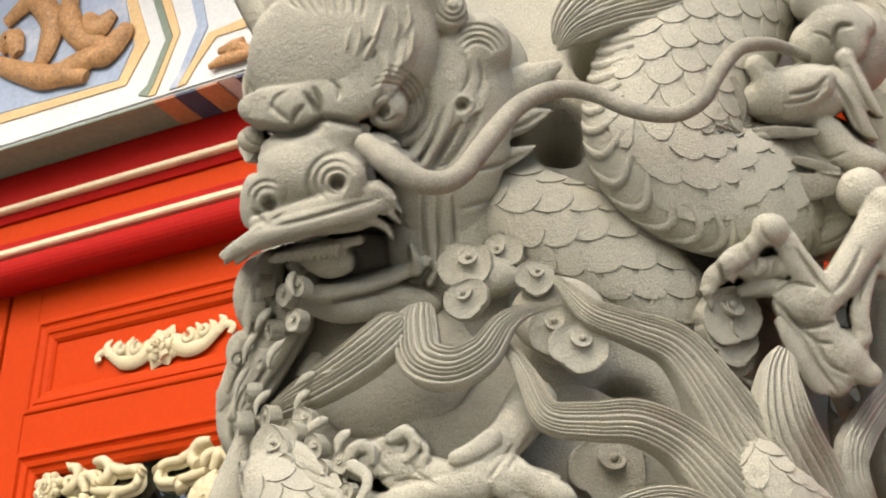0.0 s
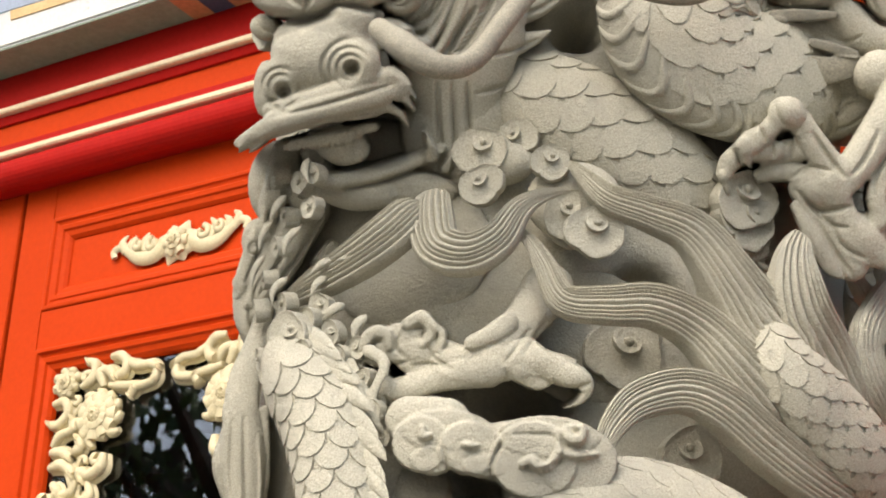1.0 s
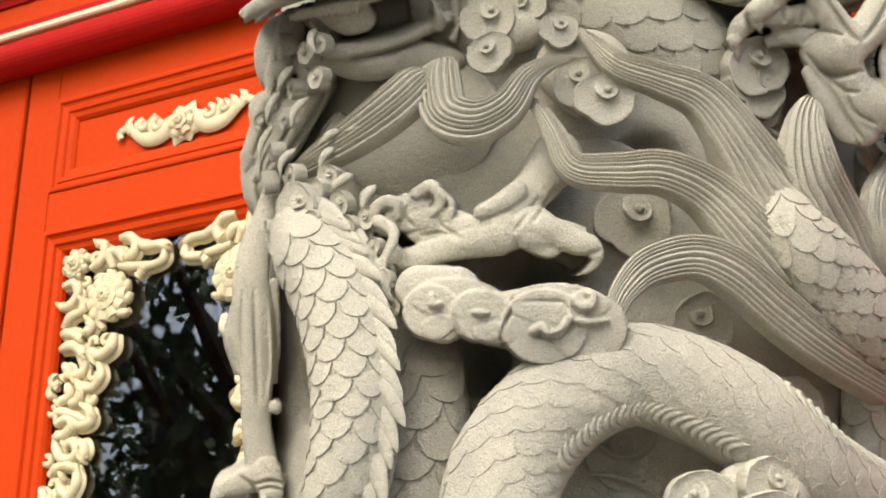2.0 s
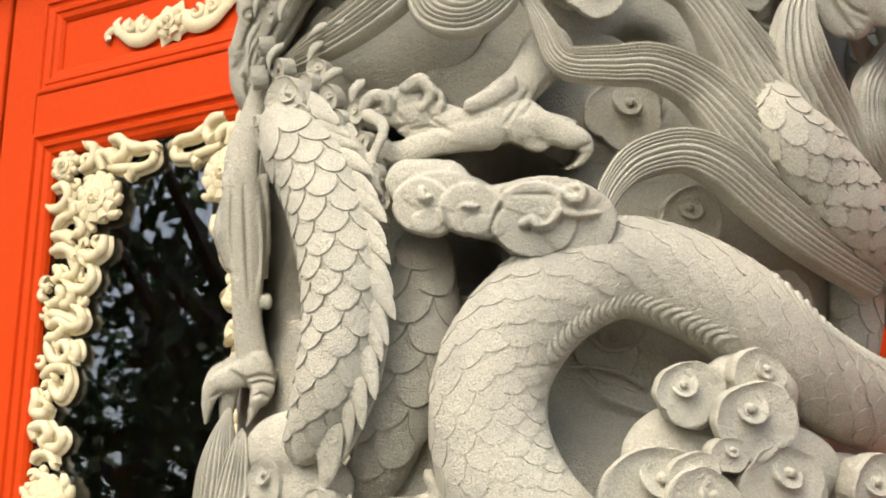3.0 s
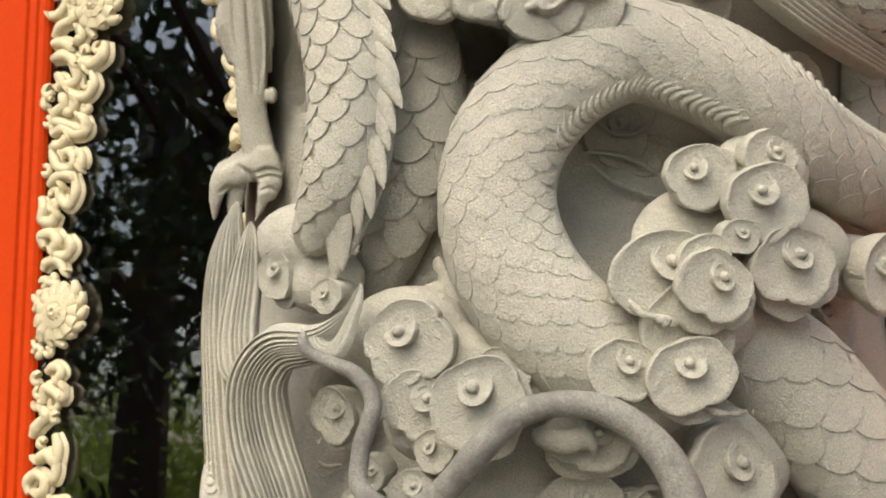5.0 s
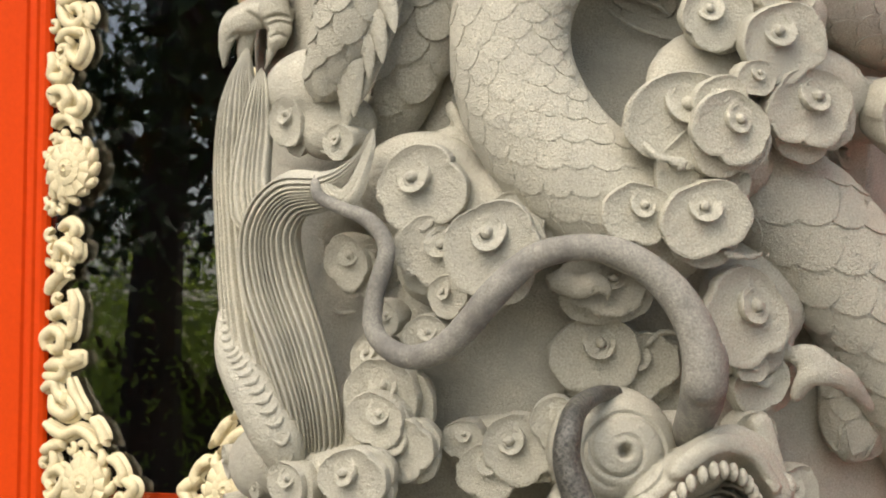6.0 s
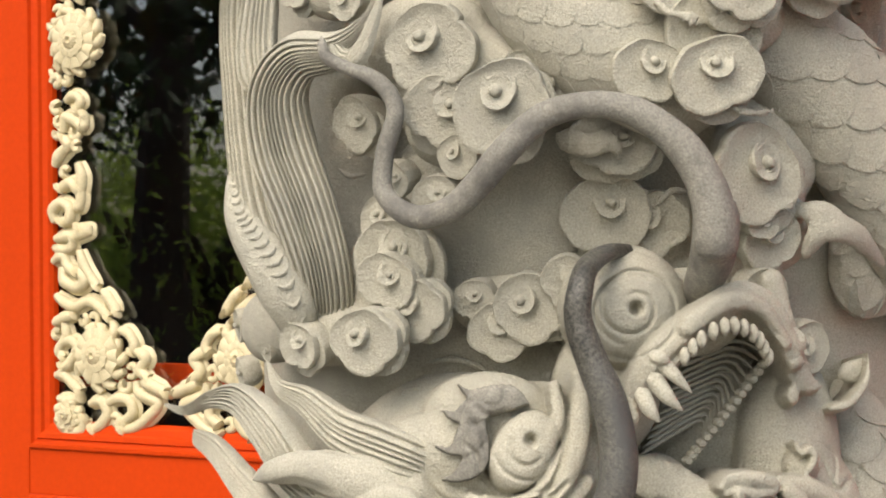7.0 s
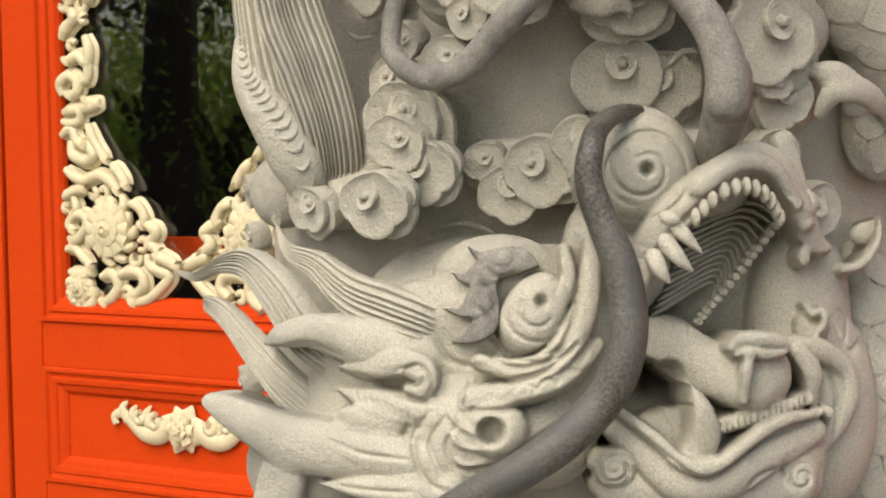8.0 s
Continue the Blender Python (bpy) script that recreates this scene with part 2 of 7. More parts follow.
def cloud(s, at, size, lobes=5, hand=1, spin=0.0, tilt=-12, lean=0.0, thick=0.011, wide=1.0, curl=0.36, dish=0.13, back=0.032):
    """A cloud scroll: a thick plate with a notched rim, its upper end rolled into a small tilted disc about a knob."""
    back = back if wide > 0.75 else min(back, 0.02)
    p, uu, vv, nn = basis_at(*at, tilt, lean)
    j = noise.noise(Vector((at[0], at[1] * 9, size * 50))) * 9
    k = 84
    a = np.linspace(0, 2 * np.pi, k, endpoint=False)
    down = -np.pi / 2 - hand * (0.55 + 0.3 * math.sin(j))
    # the rim: distance from the knob to a shield shape whose middle hangs below it
    rim = 0.96 + 0.38 * np.cos(a - down) + 0.05 * np.cos(2 * a + j)
    notch = np.abs(np.sin((lobes - 1) * 0.5 * (a - down) + 0.5 * np.sin(a + j))) ** 0.55
    low = np.clip(0.5 + 0.7 * np.cos(a - down), 0, 1)
    rim = size * rim * (1 - 0.2 * low * (1 - notch)) * (1 + 0.012 * np.sin(7 * a + j * 3) + 0.01 * np.sin(13 * a + j))
    # the rolled end: widest where it leaves the plate, closing in on itself
    turn = np.mod(hand * (a - down) + 2.2, 2 * np.pi) / (2 * np.pi)
    disc = size * curl * (1.16 - 0.42 * turn + 0.42 * np.clip((turn - 0.86) / 0.14, 0, 1) ** 2)
    edge = np.clip(turn * 5, 0, 1) * np.clip((1 - turn) * 4, 0, 1) * np.clip(0.45 + 0.8 * np.cos(a - down), 0.06, 1)
    step = size * 0.22 * edge
    face = size * (0.1 + 0.05 * np.cos(a - down))
    ku = (np.cos(a) * wide)[:, None]
    kv = np.sin(a)[:, None]
    way = uu * ku + vv * kv
    knob = size * 0.105
    rows = [(np.full(k, knob * 0.45), face * 0 + size * 0.32), (np.full(k, knob * 0.9), face * 0 + size * 0.29), (np.full(k, knob * 1.05), face * 0 + size * 0.2), (np.full(k, knob * 1.25), face + size * 0.02),
            (disc * 0.6, face + step * 0.45), (disc * 0.9, face + step * 0.95), (disc * 0.98, face + step), (disc * 1.03, face + step * 0.85), (disc * 1.06, face - size * 0.04 * edge)]
    for q in (0.3, 0.6, 0.85, 0.95, 1.0):
        r = disc * 1.06 + (rim - disc * 1.06) * q
        rows.append((r, face - size * 0.04 * edge * (1 - q) + dish * size * (q * q - 0.35 * q) - (0.0012 if q == 1 else 0)))
    rows.append((rim * 1.006, rows[-1][1] - 0.004))
    rows += [(rim * 0.97, rows[-1][1] - thick - 0.002), (rim * 0.75, np.full(k, -back)), (rim * 0.1, np.full(k, -back))]
    v = np.concatenate([p + way * r[:, None] + nn * h[:, None] for r, h in rows])
    m = len(rows)
    f = [(i * k + q, i * k + (q + 1) % k, (i + 1) * k + (q + 1) % k, (i + 1) * k + q) for i in range(m - 1) for q in range(k)]
    s.add(v, f + [tuple(range(k))[::-1], tuple(range((m - 1) * k, m * k))])
    # a second, lower plate that looks out from under the first
    if size > 0.026 and wide > 0.75 and j > -1.5:
        o = p + (uu * math.cos(down + 0.5 * hand) * wide + vv * math.sin(down + 0.5 * hand)) * size * 0.26 - nn * size * 0.2
        r2 = np.roll(rim, 9) * 1.02
        v = np.concatenate([o + way * (r2 * q)[:, None] + nn * (size * (0.1 * q * q) - d) for q, d in ((0.2, 0.0), (0.7, 0.0), (0.94, 0.0), (1.0, 0.0015), (1.0, 0.006), (0.95, 0.014), (0.7, back), (0.1, back))])
        f = [(i * k + q, i * k + (q + 1) % k, (i + 1) * k + (q + 1) % k, (i + 1) * k + q) for i in range(7) for q in range(k)]
        s.add(v, f + [tuple(range(k))[::-1], tuple(range(7 * k, 8 * k))])
    # a lip that winds from the rolled end in to the knob
    q = np.linspace(0, 1, 24)
    w = down + hand * (-2.2 + q * 5.2)
    r = size * curl * (0.98 - 0.72 * q)
    c = p + (uu * (np.cos(w) * wide)[:, None] + vv * np.sin(w)[:, None]) * r[:, None] + nn * (size * (0.11 + 0.05 * np.cos(w - down) + 0.1 * q))[:, None]
    t = unit(np.gradient(c, axis=0))
    n = unit(nn - t * (t @ nn)[:, None])
    b = np.linspace(0, 2 * np.pi, 8, endpoint=False)
    loft(s, c, unit(np.cross(t, n)), n, np.stack([np.cos(b), np.sin(b)], 1), size * 0.045 * (0.2 + 0.8 * np.sin(q * np.pi * 0.7 + 0.3)), np.ones(24))


def flames(s, path, count, size, side=1, lean=0.6, start=0.05, stop=0.95, flat=0.3, curl=0.5):
    """A row of flame-shaped fins along one edge of a tube."""
    c, w, t, n, b = path
    for i in range(count):
        q = start + (stop - start) * i / max(1, count - 1)
        m = int(q * (len(c) - 1))
        p = c[m] + b[m] * side * w[m] * 0.85 + n[m] * w[m] * 0.25
        g = size * (0.8 + 0.4 * random.random())
        d = unit(b[m] * side + t[m] * lean)
        u = np.linspace(0, 1, 9)
        line = p + d * (u * g)[:, None] + t[m] * (curl * g * u ** 2)[:, None]
        tt = unit(np.gradient(line, axis=0))
        nn = np.repeat(n[m][None], 9, 0)
        a = np.linspace(0, 2 * np.pi, 10, endpoint=False)
        loft(s, line, unit(np.cross(tt, nn)), nn, np.stack([np.cos(a), np.sin(a)], 1), g * 0.42 * (1 - u) ** 0.6 + 0.001, np.full(9, flat / 0.32 * 0.5))


def ridges_on(s, path, count, start, stop, lo, hi, thick=0.006, bow=0.4, flat=0.88):
    """Raised bands across one side of a tube, as on a belly."""
    c, w, t, n, b = path
    for i in range(count):
        q = start + (stop - start) * i / max(1, count - 1)
        th = np.radians(np.linspace(lo, hi, 12))
        x = np.clip((q + bow * 0.03 * np.sin(np.linspace(0, np.pi, 12))) * (len(c) - 1), 0, len(c) - 1)
        ix = np.arange(len(c))
        ci, bi, ni = (np.stack([np.interp(x, ix, g[:, j]) for j in range(3)], -1) for g in (c, b, n))
        wi = np.interp(x, ix, w)
        line = ci + bi * (np.cos(th) * wi)[:, None] + ni * (np.sin(th) * wi * flat)[:, None]
        out = unit(bi * np.cos(th)[:, None] + ni * np.sin(th)[:, None])
        tt = unit(np.gradient(line, axis=0))
        a = np.linspace(0, 2 * np.pi, 8, endpoint=False)
        e = np.sin(np.linspace(0.08, np.pi - 0.08, 12))
        loft(s, line, unit(np.cross(tt, out)), out, np.stack([np.cos(a), np.sin(a)], 1), thick * (0.3 + e), np.full(12, 0.8))


def flow(pts, n=6):
    """A smooth line through rows of numbers."""
    p = np.array(pts, float)
    if len(p) < 3:
        return np.array([p[0] + (p[-1] - p[0]) * t for t in np.linspace(0, 1, n)])
    p = np.vstack([2 * p[0] - p[1], p, 2 * p[-1] - p[-2]])
    out = []
    for i in range(1, len(p) - 2):
        for t in np.arange(n) / n:
            a, b, c, d = p[i - 1:i + 3]
            out.append(0.5 * (2 * b + (c - a) * t + (2 * a - 5 * b + 4 * c - d) * t * t + (3 * b - a - 3 * c + d) * t ** 3))
    return np.array(out + [p[-2]])


def ring(x, y, r, a0=0, a1=360, turns_in=0.0, squash=1.0, n=22):
    """An arc, or a spiral that winds in, as rows of x and y."""
    q = np.linspace(0, 1, n)
    t = np.radians(a0 + (a1 - a0) * q)
    return [(x + math.cos(b) * r * (1 - turns_in * c), y + math.sin(b) * r * squash * (1 - turns_in * c)) for b, c in zip(t, q)]


class Relief:
    """A carved face: swelling forms and cut lines, in centimetres over a plane that bends with the column."""

    def __init__(self, origin, toward, size, grain=0.125, bend=1.0):
        self.o, self.w = np.array(origin), unit(np.array(toward, float))
        self.u = unit(np.cross((0, 0, 1.0), self.w))
        self.v = np.cross(self.w, self.u)
        x0, y0, x1, y1 = size
        self.x, self.y = np.meshgrid(np.arange(x0, x1, grain), np.arange(y0, y1, grain))
        self.sum, self.mask, self.bend = np.zeros_like(self.x), np.zeros(self.x.shape, bool), bend
        self.cut = np.zeros_like(self.x)

    def _raise(self, h, on):
        self.sum += np.where(on, np.exp(2.0 * np.clip(h, -6, 30)), 0)
        self.mask |= on

    def lump(self, x, y, rx, ry, h, turn=0, base=None):
        c, s = math.cos(radians(turn)), math.sin(radians(turn))
        dx, dy = self.x - x, self.y - y
        d = ((dx * c + dy * s) / rx) ** 2 + ((dy * c - dx * s) / ry) ** 2
        deep = min(rx, ry) * 0.95 if base is None else base
        self._raise(h - deep * (1 - np.sqrt(np.clip(1 - d, 0, 1))), d < 1)

    def _near(self, line):
        best, r, h = np.full(self.x.shape, 99.0), np.zeros_like(self.x), np.zeros_like(self.x)
        for p, q in zip(line, line[1:]):
            m = 1.1 * max(p[2], q[2]) * 3 + 0.5
            ix = np.where((self.x[0] > min(p[0], q[0]) - m) & (self.x[0] < max(p[0], q[0]) + m))[0]
            iy = np.where((self.y[:, 0] > min(p[1], q[1]) - m) & (self.y[:, 0] < max(p[1], q[1]) + m))[0]
            if not len(ix) or not len(iy):
                continue
            sl = np.s_[iy[0]:iy[-1] + 1, ix[0]:ix[-1] + 1]
            dx, dy = q[0] - p[0], q[1] - p[1]
            t = np.clip(((self.x[sl] - p[0]) * dx + (self.y[sl] - p[1]) * dy) / max(dx * dx + dy * dy, 1e-6), 0, 1)
            rr = p[2] + (q[2] - p[2]) * t
            d = np.hypot(self.x[sl] - p[0] - dx * t, self.y[sl] - p[1] - dy * t) / np.maximum(rr, 0.02)
            hit = d < best[sl]
            best[sl] = np.where(hit, d, best[sl])
            r[sl] = np.where(hit, rr, r[sl])
            h[sl] = np.where(hit, p[3] + (q[3] - p[3]) * t, h[sl])
        return best, r, h

    def roll(self, pts, plump=0.9):
        """A rounded form along a line: rows of x, y, half width, height."""
        d, r, h = self._near(flow(pts))
        self._raise(h - r * plump * (1 - np.sqrt(np.clip(1 - d * d, 0, 1))), d < 1)

    def line(self, pts, width, depth):
        """A cut (minus) or a raised thread along a line."""
        p = flow([(x, y) for x, y in pts], 5)
        q = np.sin(np.linspace(0.12, np.pi - 0.12, len(p))) ** 0.5
        d, r, h = self._near(np.column_stack([p, np.full(len(p), width), q]))
        self.cut += depth * np.exp(-d * d * 1.6) * np.where(d < 3, h, 0)

    def hole(self, x, y, r, depth):
        self.cut -= depth / (1 + np.exp((np.hypot(self.x - x, self.y - y) - r) * 9))

    def build(self, name, back=0.14, floor=-4.0):
        h = np.where(self.mask, np.log(np.maximum(self.sum, 1e-9)) / 2.0, floor)
        on = self.mask & (h > floor)
        h = h + self.cut
        g = h.copy()
        for _ in range(2):
            g[1:-1, 1:-1] = (h[1:-1, 1:-1] * 4 + h[:-2, 1:-1] + h[2:, 1:-1] + h[1:-1, :-2] + h[1:-1, 2:]) / 8
            h = np.where(on, g, h)
        lat = (self.o[:2] - np.array((AXIS.x, AXIS.y))) @ np.array((SIDE.x, SIDE.y)) + self.x * 0.01
        p = self.o + self.u * (self.x * 0.01)[..., None] + self.v * (self.y * 0.01)[..., None] + self.w * (h * 0.01 - self.bend * lat * lat)[..., None]
        idx = np.full(on.shape, -1)
        idx[on] = np.arange(on.sum())
        q = on[:-1, :-1] & on[1:, :-1] & on[:-1, 1:] & on[1:, 1:]
        f = np.stack([idx[:-1, :-1][q], idx[:-1, 1:][q], idx[1:, 1:][q], idx[1:, :-1][q]], 1)
        v = p[on]
        e = np.concatenate([f[:, [i, (i + 1) % 4]] for i in range(4)])
        key = np.sort(e, 1)
        _, first, count = np.unique(key, axis=0, return_index=True, return_counts=True)
        rim = e[first[count == 1]]
        n = len(v)
        side = np.unique(rim)
        where = np.full(n, -1)
        where[side] = n + np.arange(len(side))
        v = np.vstack([v, v[side] - self.w * back])
        walls = np.stack([rim[:, 1], rim[:, 0], where[rim[:, 0]], where[rim[:, 1]]], 1)
        me = bpy.data.meshes.new(name)
        me.from_pydata(v.tolist(), [], f.tolist() + walls.tolist())
        me.shade_smooth()
        me.set_sharp_from_angle(angle=radians(60))
        return me


def finish(s, name, material, parent, label="", fuse=0.0, sharp=50, soft=2):
    """One mesh object under its parent; fuse melts the pieces into one skin of that grain."""
    ob = new(name, s.mesh(name, sharp))
    ob.data.materials.append(material)
    ob.parent = parent
    if fuse:
        r = ob.modifiers.new("fuse", "REMESH")
        r.mode, r.voxel_size, r.use_smooth_shade = "VOXEL", fuse, True
        sm = ob.modifiers.new("soften", "SMOOTH")
        sm.factor, sm.iterations = 0.5, soft
    if label:
        tagged(ob, label)
    return ob


def part(name, bm, material, parent, label=""):
    me = bpy.data.meshes.new(name)
    bm.to_mesh(me)
    bm.free()
    ob = new(name, me)
    me.materials.append(material)
    ob.parent = parent
    if label:
        tagged(ob, label)
    return ob


def box(lo, hi, bevel=0.0, bm=None):
    bm = bm or bmesh.new()
    r = bmesh.ops.create_cube(bm, size=1)
    m = Matrix.LocRotScale([(a + b) / 2 for a, b in zip(lo, hi)], None, [b - a for a, b in zip(lo, hi)])
    bmesh.ops.transform(bm, matrix=m, verts=r["verts"])
    if bevel:
        e = list({e for v in r["verts"] for e in v.link_edges})
        bmesh.ops.bevel(bm, geom=e, offset=bevel, segments=2, affect="EDGES")
    return bm


# ---- the hall's front: wall, beams, doors ----
WALL_Y = 3.3
ground = tagged(new("ground", bpy.data.meshes.new("ground")), "pale grey stone paving before the hall", "ground", kind="structure")
gb = bmesh.new()
bmesh.ops.create_grid(gb, x_segments=8, y_segments=8, size=600)
gb.to_mesh(ground.data)
gb.free()
ground.data.materials.append(PAVING)


def structure(name, bm, material, label, category):
    return tagged(part(name, bm, material, None), label, category, kind="structure")


structure("wall_front", box((-9, WALL_Y, 4.0), (5, WALL_Y + 0.3, 6.0)), RED, "deep red painted wall above the doors", "wall")
structure("wall_west", box((-9, WALL_Y, 0), (-6.7, WALL_Y + 0.3, 4.0)), RED, "deep red painted wall beside the doors", "wall")
structure("wall_east", box((2.57, WALL_Y, 0), (5, WALL_Y + 0.3, 4.0)), RED, "deep red painted wall beside the doors", "wall")
# plain shell behind the glass, its darkness coming from the near-black INSIDE colour
structure("wall_back", box((-9, 8.0, 0), (5, 8.2, 6.0)), INSIDE, "back wall inside the hall, coloured near-black for an unlit room", "wall")
structure("wall_inner_west", box((-9.2, WALL_Y + 0.3, 0), (-9, 8.0, 6.0)), INSIDE, "side wall inside the hall, coloured near-black for an unlit room", "wall")
structure("wall_inner_east", box((5, WALL_Y + 0.3, 0), (5.2, 8.0, 6.0)), INSIDE, "side wall inside the hall, coloured near-black for an unlit room", "wall")
structure("ceiling", box((-9.2, WALL_Y, 6.0), (5.2, 8.2, 6.2)), INSIDE, "ceiling of the hall, coloured near-black for an unlit room", "ceiling")
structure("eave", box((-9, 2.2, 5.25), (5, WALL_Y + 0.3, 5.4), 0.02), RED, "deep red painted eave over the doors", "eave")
structure("floor", box((-9, WALL_Y - 0.1, 0), (5, 8.0, 0.02)), INSIDE, "floor inside the hall, coloured near-black for an unlit room", "floor")


def extrude(profile, x0, x1):
    """A length of moulding: the (y, z) outline carried along x."""
    bm = bmesh.new()
    a = [bm.verts.new((x0, y, z)) for y, z in profile]
    b = [bm.verts.new((x1, y, z)) for y, z in profile]
    for i in range(len(a)):
        j = (i + 1) % len(a)
        bm.faces.new((a[i], a[j], b[j], b[i]))
    bm.faces.new(a[::-1])
    bm.faces.new(b)
    bmesh.ops.recalc_face_normals(bm, faces=bm.faces)
    return bm


roll = [(3.3, 3.775)] + [(3.245 - 0.045 * math.sin(radians(q)), 3.81 - 0.045 * math.cos(radians(q))) for q in range(0, 181, 15)] + [(3.3, 3.855)]
cornice = tagged(new("cornice"), "red and orange painted cornice with cream lines", "cornice", kind="structure")
part("roll_moulding", extrude(roll, -9, 5), RED, cornice, "rounded deep red moulding")
part("cream_line", extrude([(3.3, 3.857), (3.215, 3.857), (3.21, 3.862), (3.21, 3.873), (3.215, 3.878), (3.3, 3.878)], -9, 5), LINE, cornice, "narrow cream painted fillet")
part("red_fillet", extrude([(3.3, 3.88), (3.225, 3.88), (3.235, 3.91), (3.3, 3.91)], -9, 5), RED, cornice)
part("orange_band", extrude([(3.3, 3.912), (3.247, 3.912), (3.247, 3.979), (3.3, 3.979)], -9, 5), ORANGE, cornice, "flat orange painted band")
part("red_fillet", extrude([(3.3, 3.981), (3.238, 3.981), (3.228, 4.003), (3.3, 4.003)], -9, 5), RED, cornice)
part("cream_line", extrude([(3.3, 4.005), (3.214, 4.005), (3.21, 4.009), (3.21, 4.019), (3.214, 4.023), (3.3, 4.023)], -9, 5), LINE, cornice, "narrow cream painted fillet")
part("red_band", extrude([(3.3, 4.025), (3.22, 4.025), (3.222, 4.15), (3.3, 4.15)], -9, 5), RED, cornice)

# the painted beam over the doors
BEAM_Y = 3.09
beam = tagged(new("painted_beam"), "timber beam painted blue, white and ochre with gilt carvings", "beam", kind="structure")
part("beam_body", box((-9, BEAM_Y, 4.133), (5, WALL_Y - 0.004, 4.9), 0.006), WHITE, beam)
part("soffit", box((-9, BEAM_Y + 0.004, 4.125), ((-2.592, 4.128)[0], 3.216, 4.131)), GREEN, beam, "grey-green underside")
for i_, m_ in enumerate((SALMON, INDIGO, SALMON, INDIGO, SALMON, INDIGO)):
    q0 = (-2.592, 4.128)[0] + 0.002 + i_ * (0.07 if i_ < 3 else 0.09)
    part("soffit_stripe", box((q0, BEAM_Y + 0.004, 4.123), (q0 + (0.068 if i_ < 5 else 1.2), 3.216, 4.1305)), m_, beam)


def plate(pts, y, thick=0.004):
    """A thin flat piece from its (x, z) outline, its face at y."""
    bm = bmesh.new()
    a = [bm.verts.new((x, y, z)) for x, z in pts]
    f = bm.faces.new(a)
    r = bmesh.ops.extrude_face_region(bm, geom=[f])
    bmesh.ops.translate(bm, vec=(0, thick, 0), verts=[v for v in r["geom"] if isinstance(v, bmesh.types.BMVert)])
    bmesh.ops.recalc_face_normals(bm, faces=bm.faces)
    return bm


field = [(-3.167, 4.251), (-2.726, 4.233), (-2.686, 4.333), (-2.741, 4.505), (-2.849, 4.74), (-3.285, 4.811)]
part("painted_field", plate([(-4.4, field[0][1]), *field, (-4.4, field[-1][1])], BEAM_Y - 0.004, 0.006), BLUE, beam, "faded blue painted field")
for mat_, inner, outer in (
    (OCHRE, [(-3.166, 4.247), (-2.721, 4.23), (-2.681, 4.331), (-2.736, 4.504), (-2.849, 4.74)], [(-3.159, 4.215), (-2.694, 4.207), (-2.63, 4.33), (-2.698, 4.491), (-2.816, 4.728)]),
    (GREEN, [(-2.645, 4.161), (-2.616, 4.184), (-2.571, 4.315), (-2.638, 4.471), (-2.76, 4.708)], [(-2.61, 4.147), (-2.592, 4.181), (-2.548, 4.319), (-2.609, 4.462), (-2.729, 4.697)]),
    (OCHRE, [(-2.608, 4.146), (-2.59, 4.18), (-2.546, 4.319), (-2.607, 4.461), (-2.727, 4.697)], [(-2.583, 4.146), (-2.567, 4.191), (-2.524, 4.326), (-2.572, 4.449), (-2.69, 4.683)]),
    (BLUE, [(-2.537, 4.147), (-2.509, 4.192), (-2.464, 4.326), (-2.498, 4.425), (-2.608, 4.654)], [(-2.511, 4.146), (-2.477, 4.203), (-2.429, 4.314), (-2.458, 4.412), (-2.57, 4.641)]),
    (OCHRE, [(-2.509, 4.146), (-2.475, 4.203), (-2.424, 4.291), (-2.241, 4.308), (-2.012, 4.316)], [(-2.481, 4.148), (-2.447, 4.205), (-2.395, 4.271), (-2.237, 4.271), (-2.009, 4.28)]),
):
    part("painted_band", plate([*inner, *outer[::-1]], BEAM_Y - 0.0045, 0.006), mat_, beam)


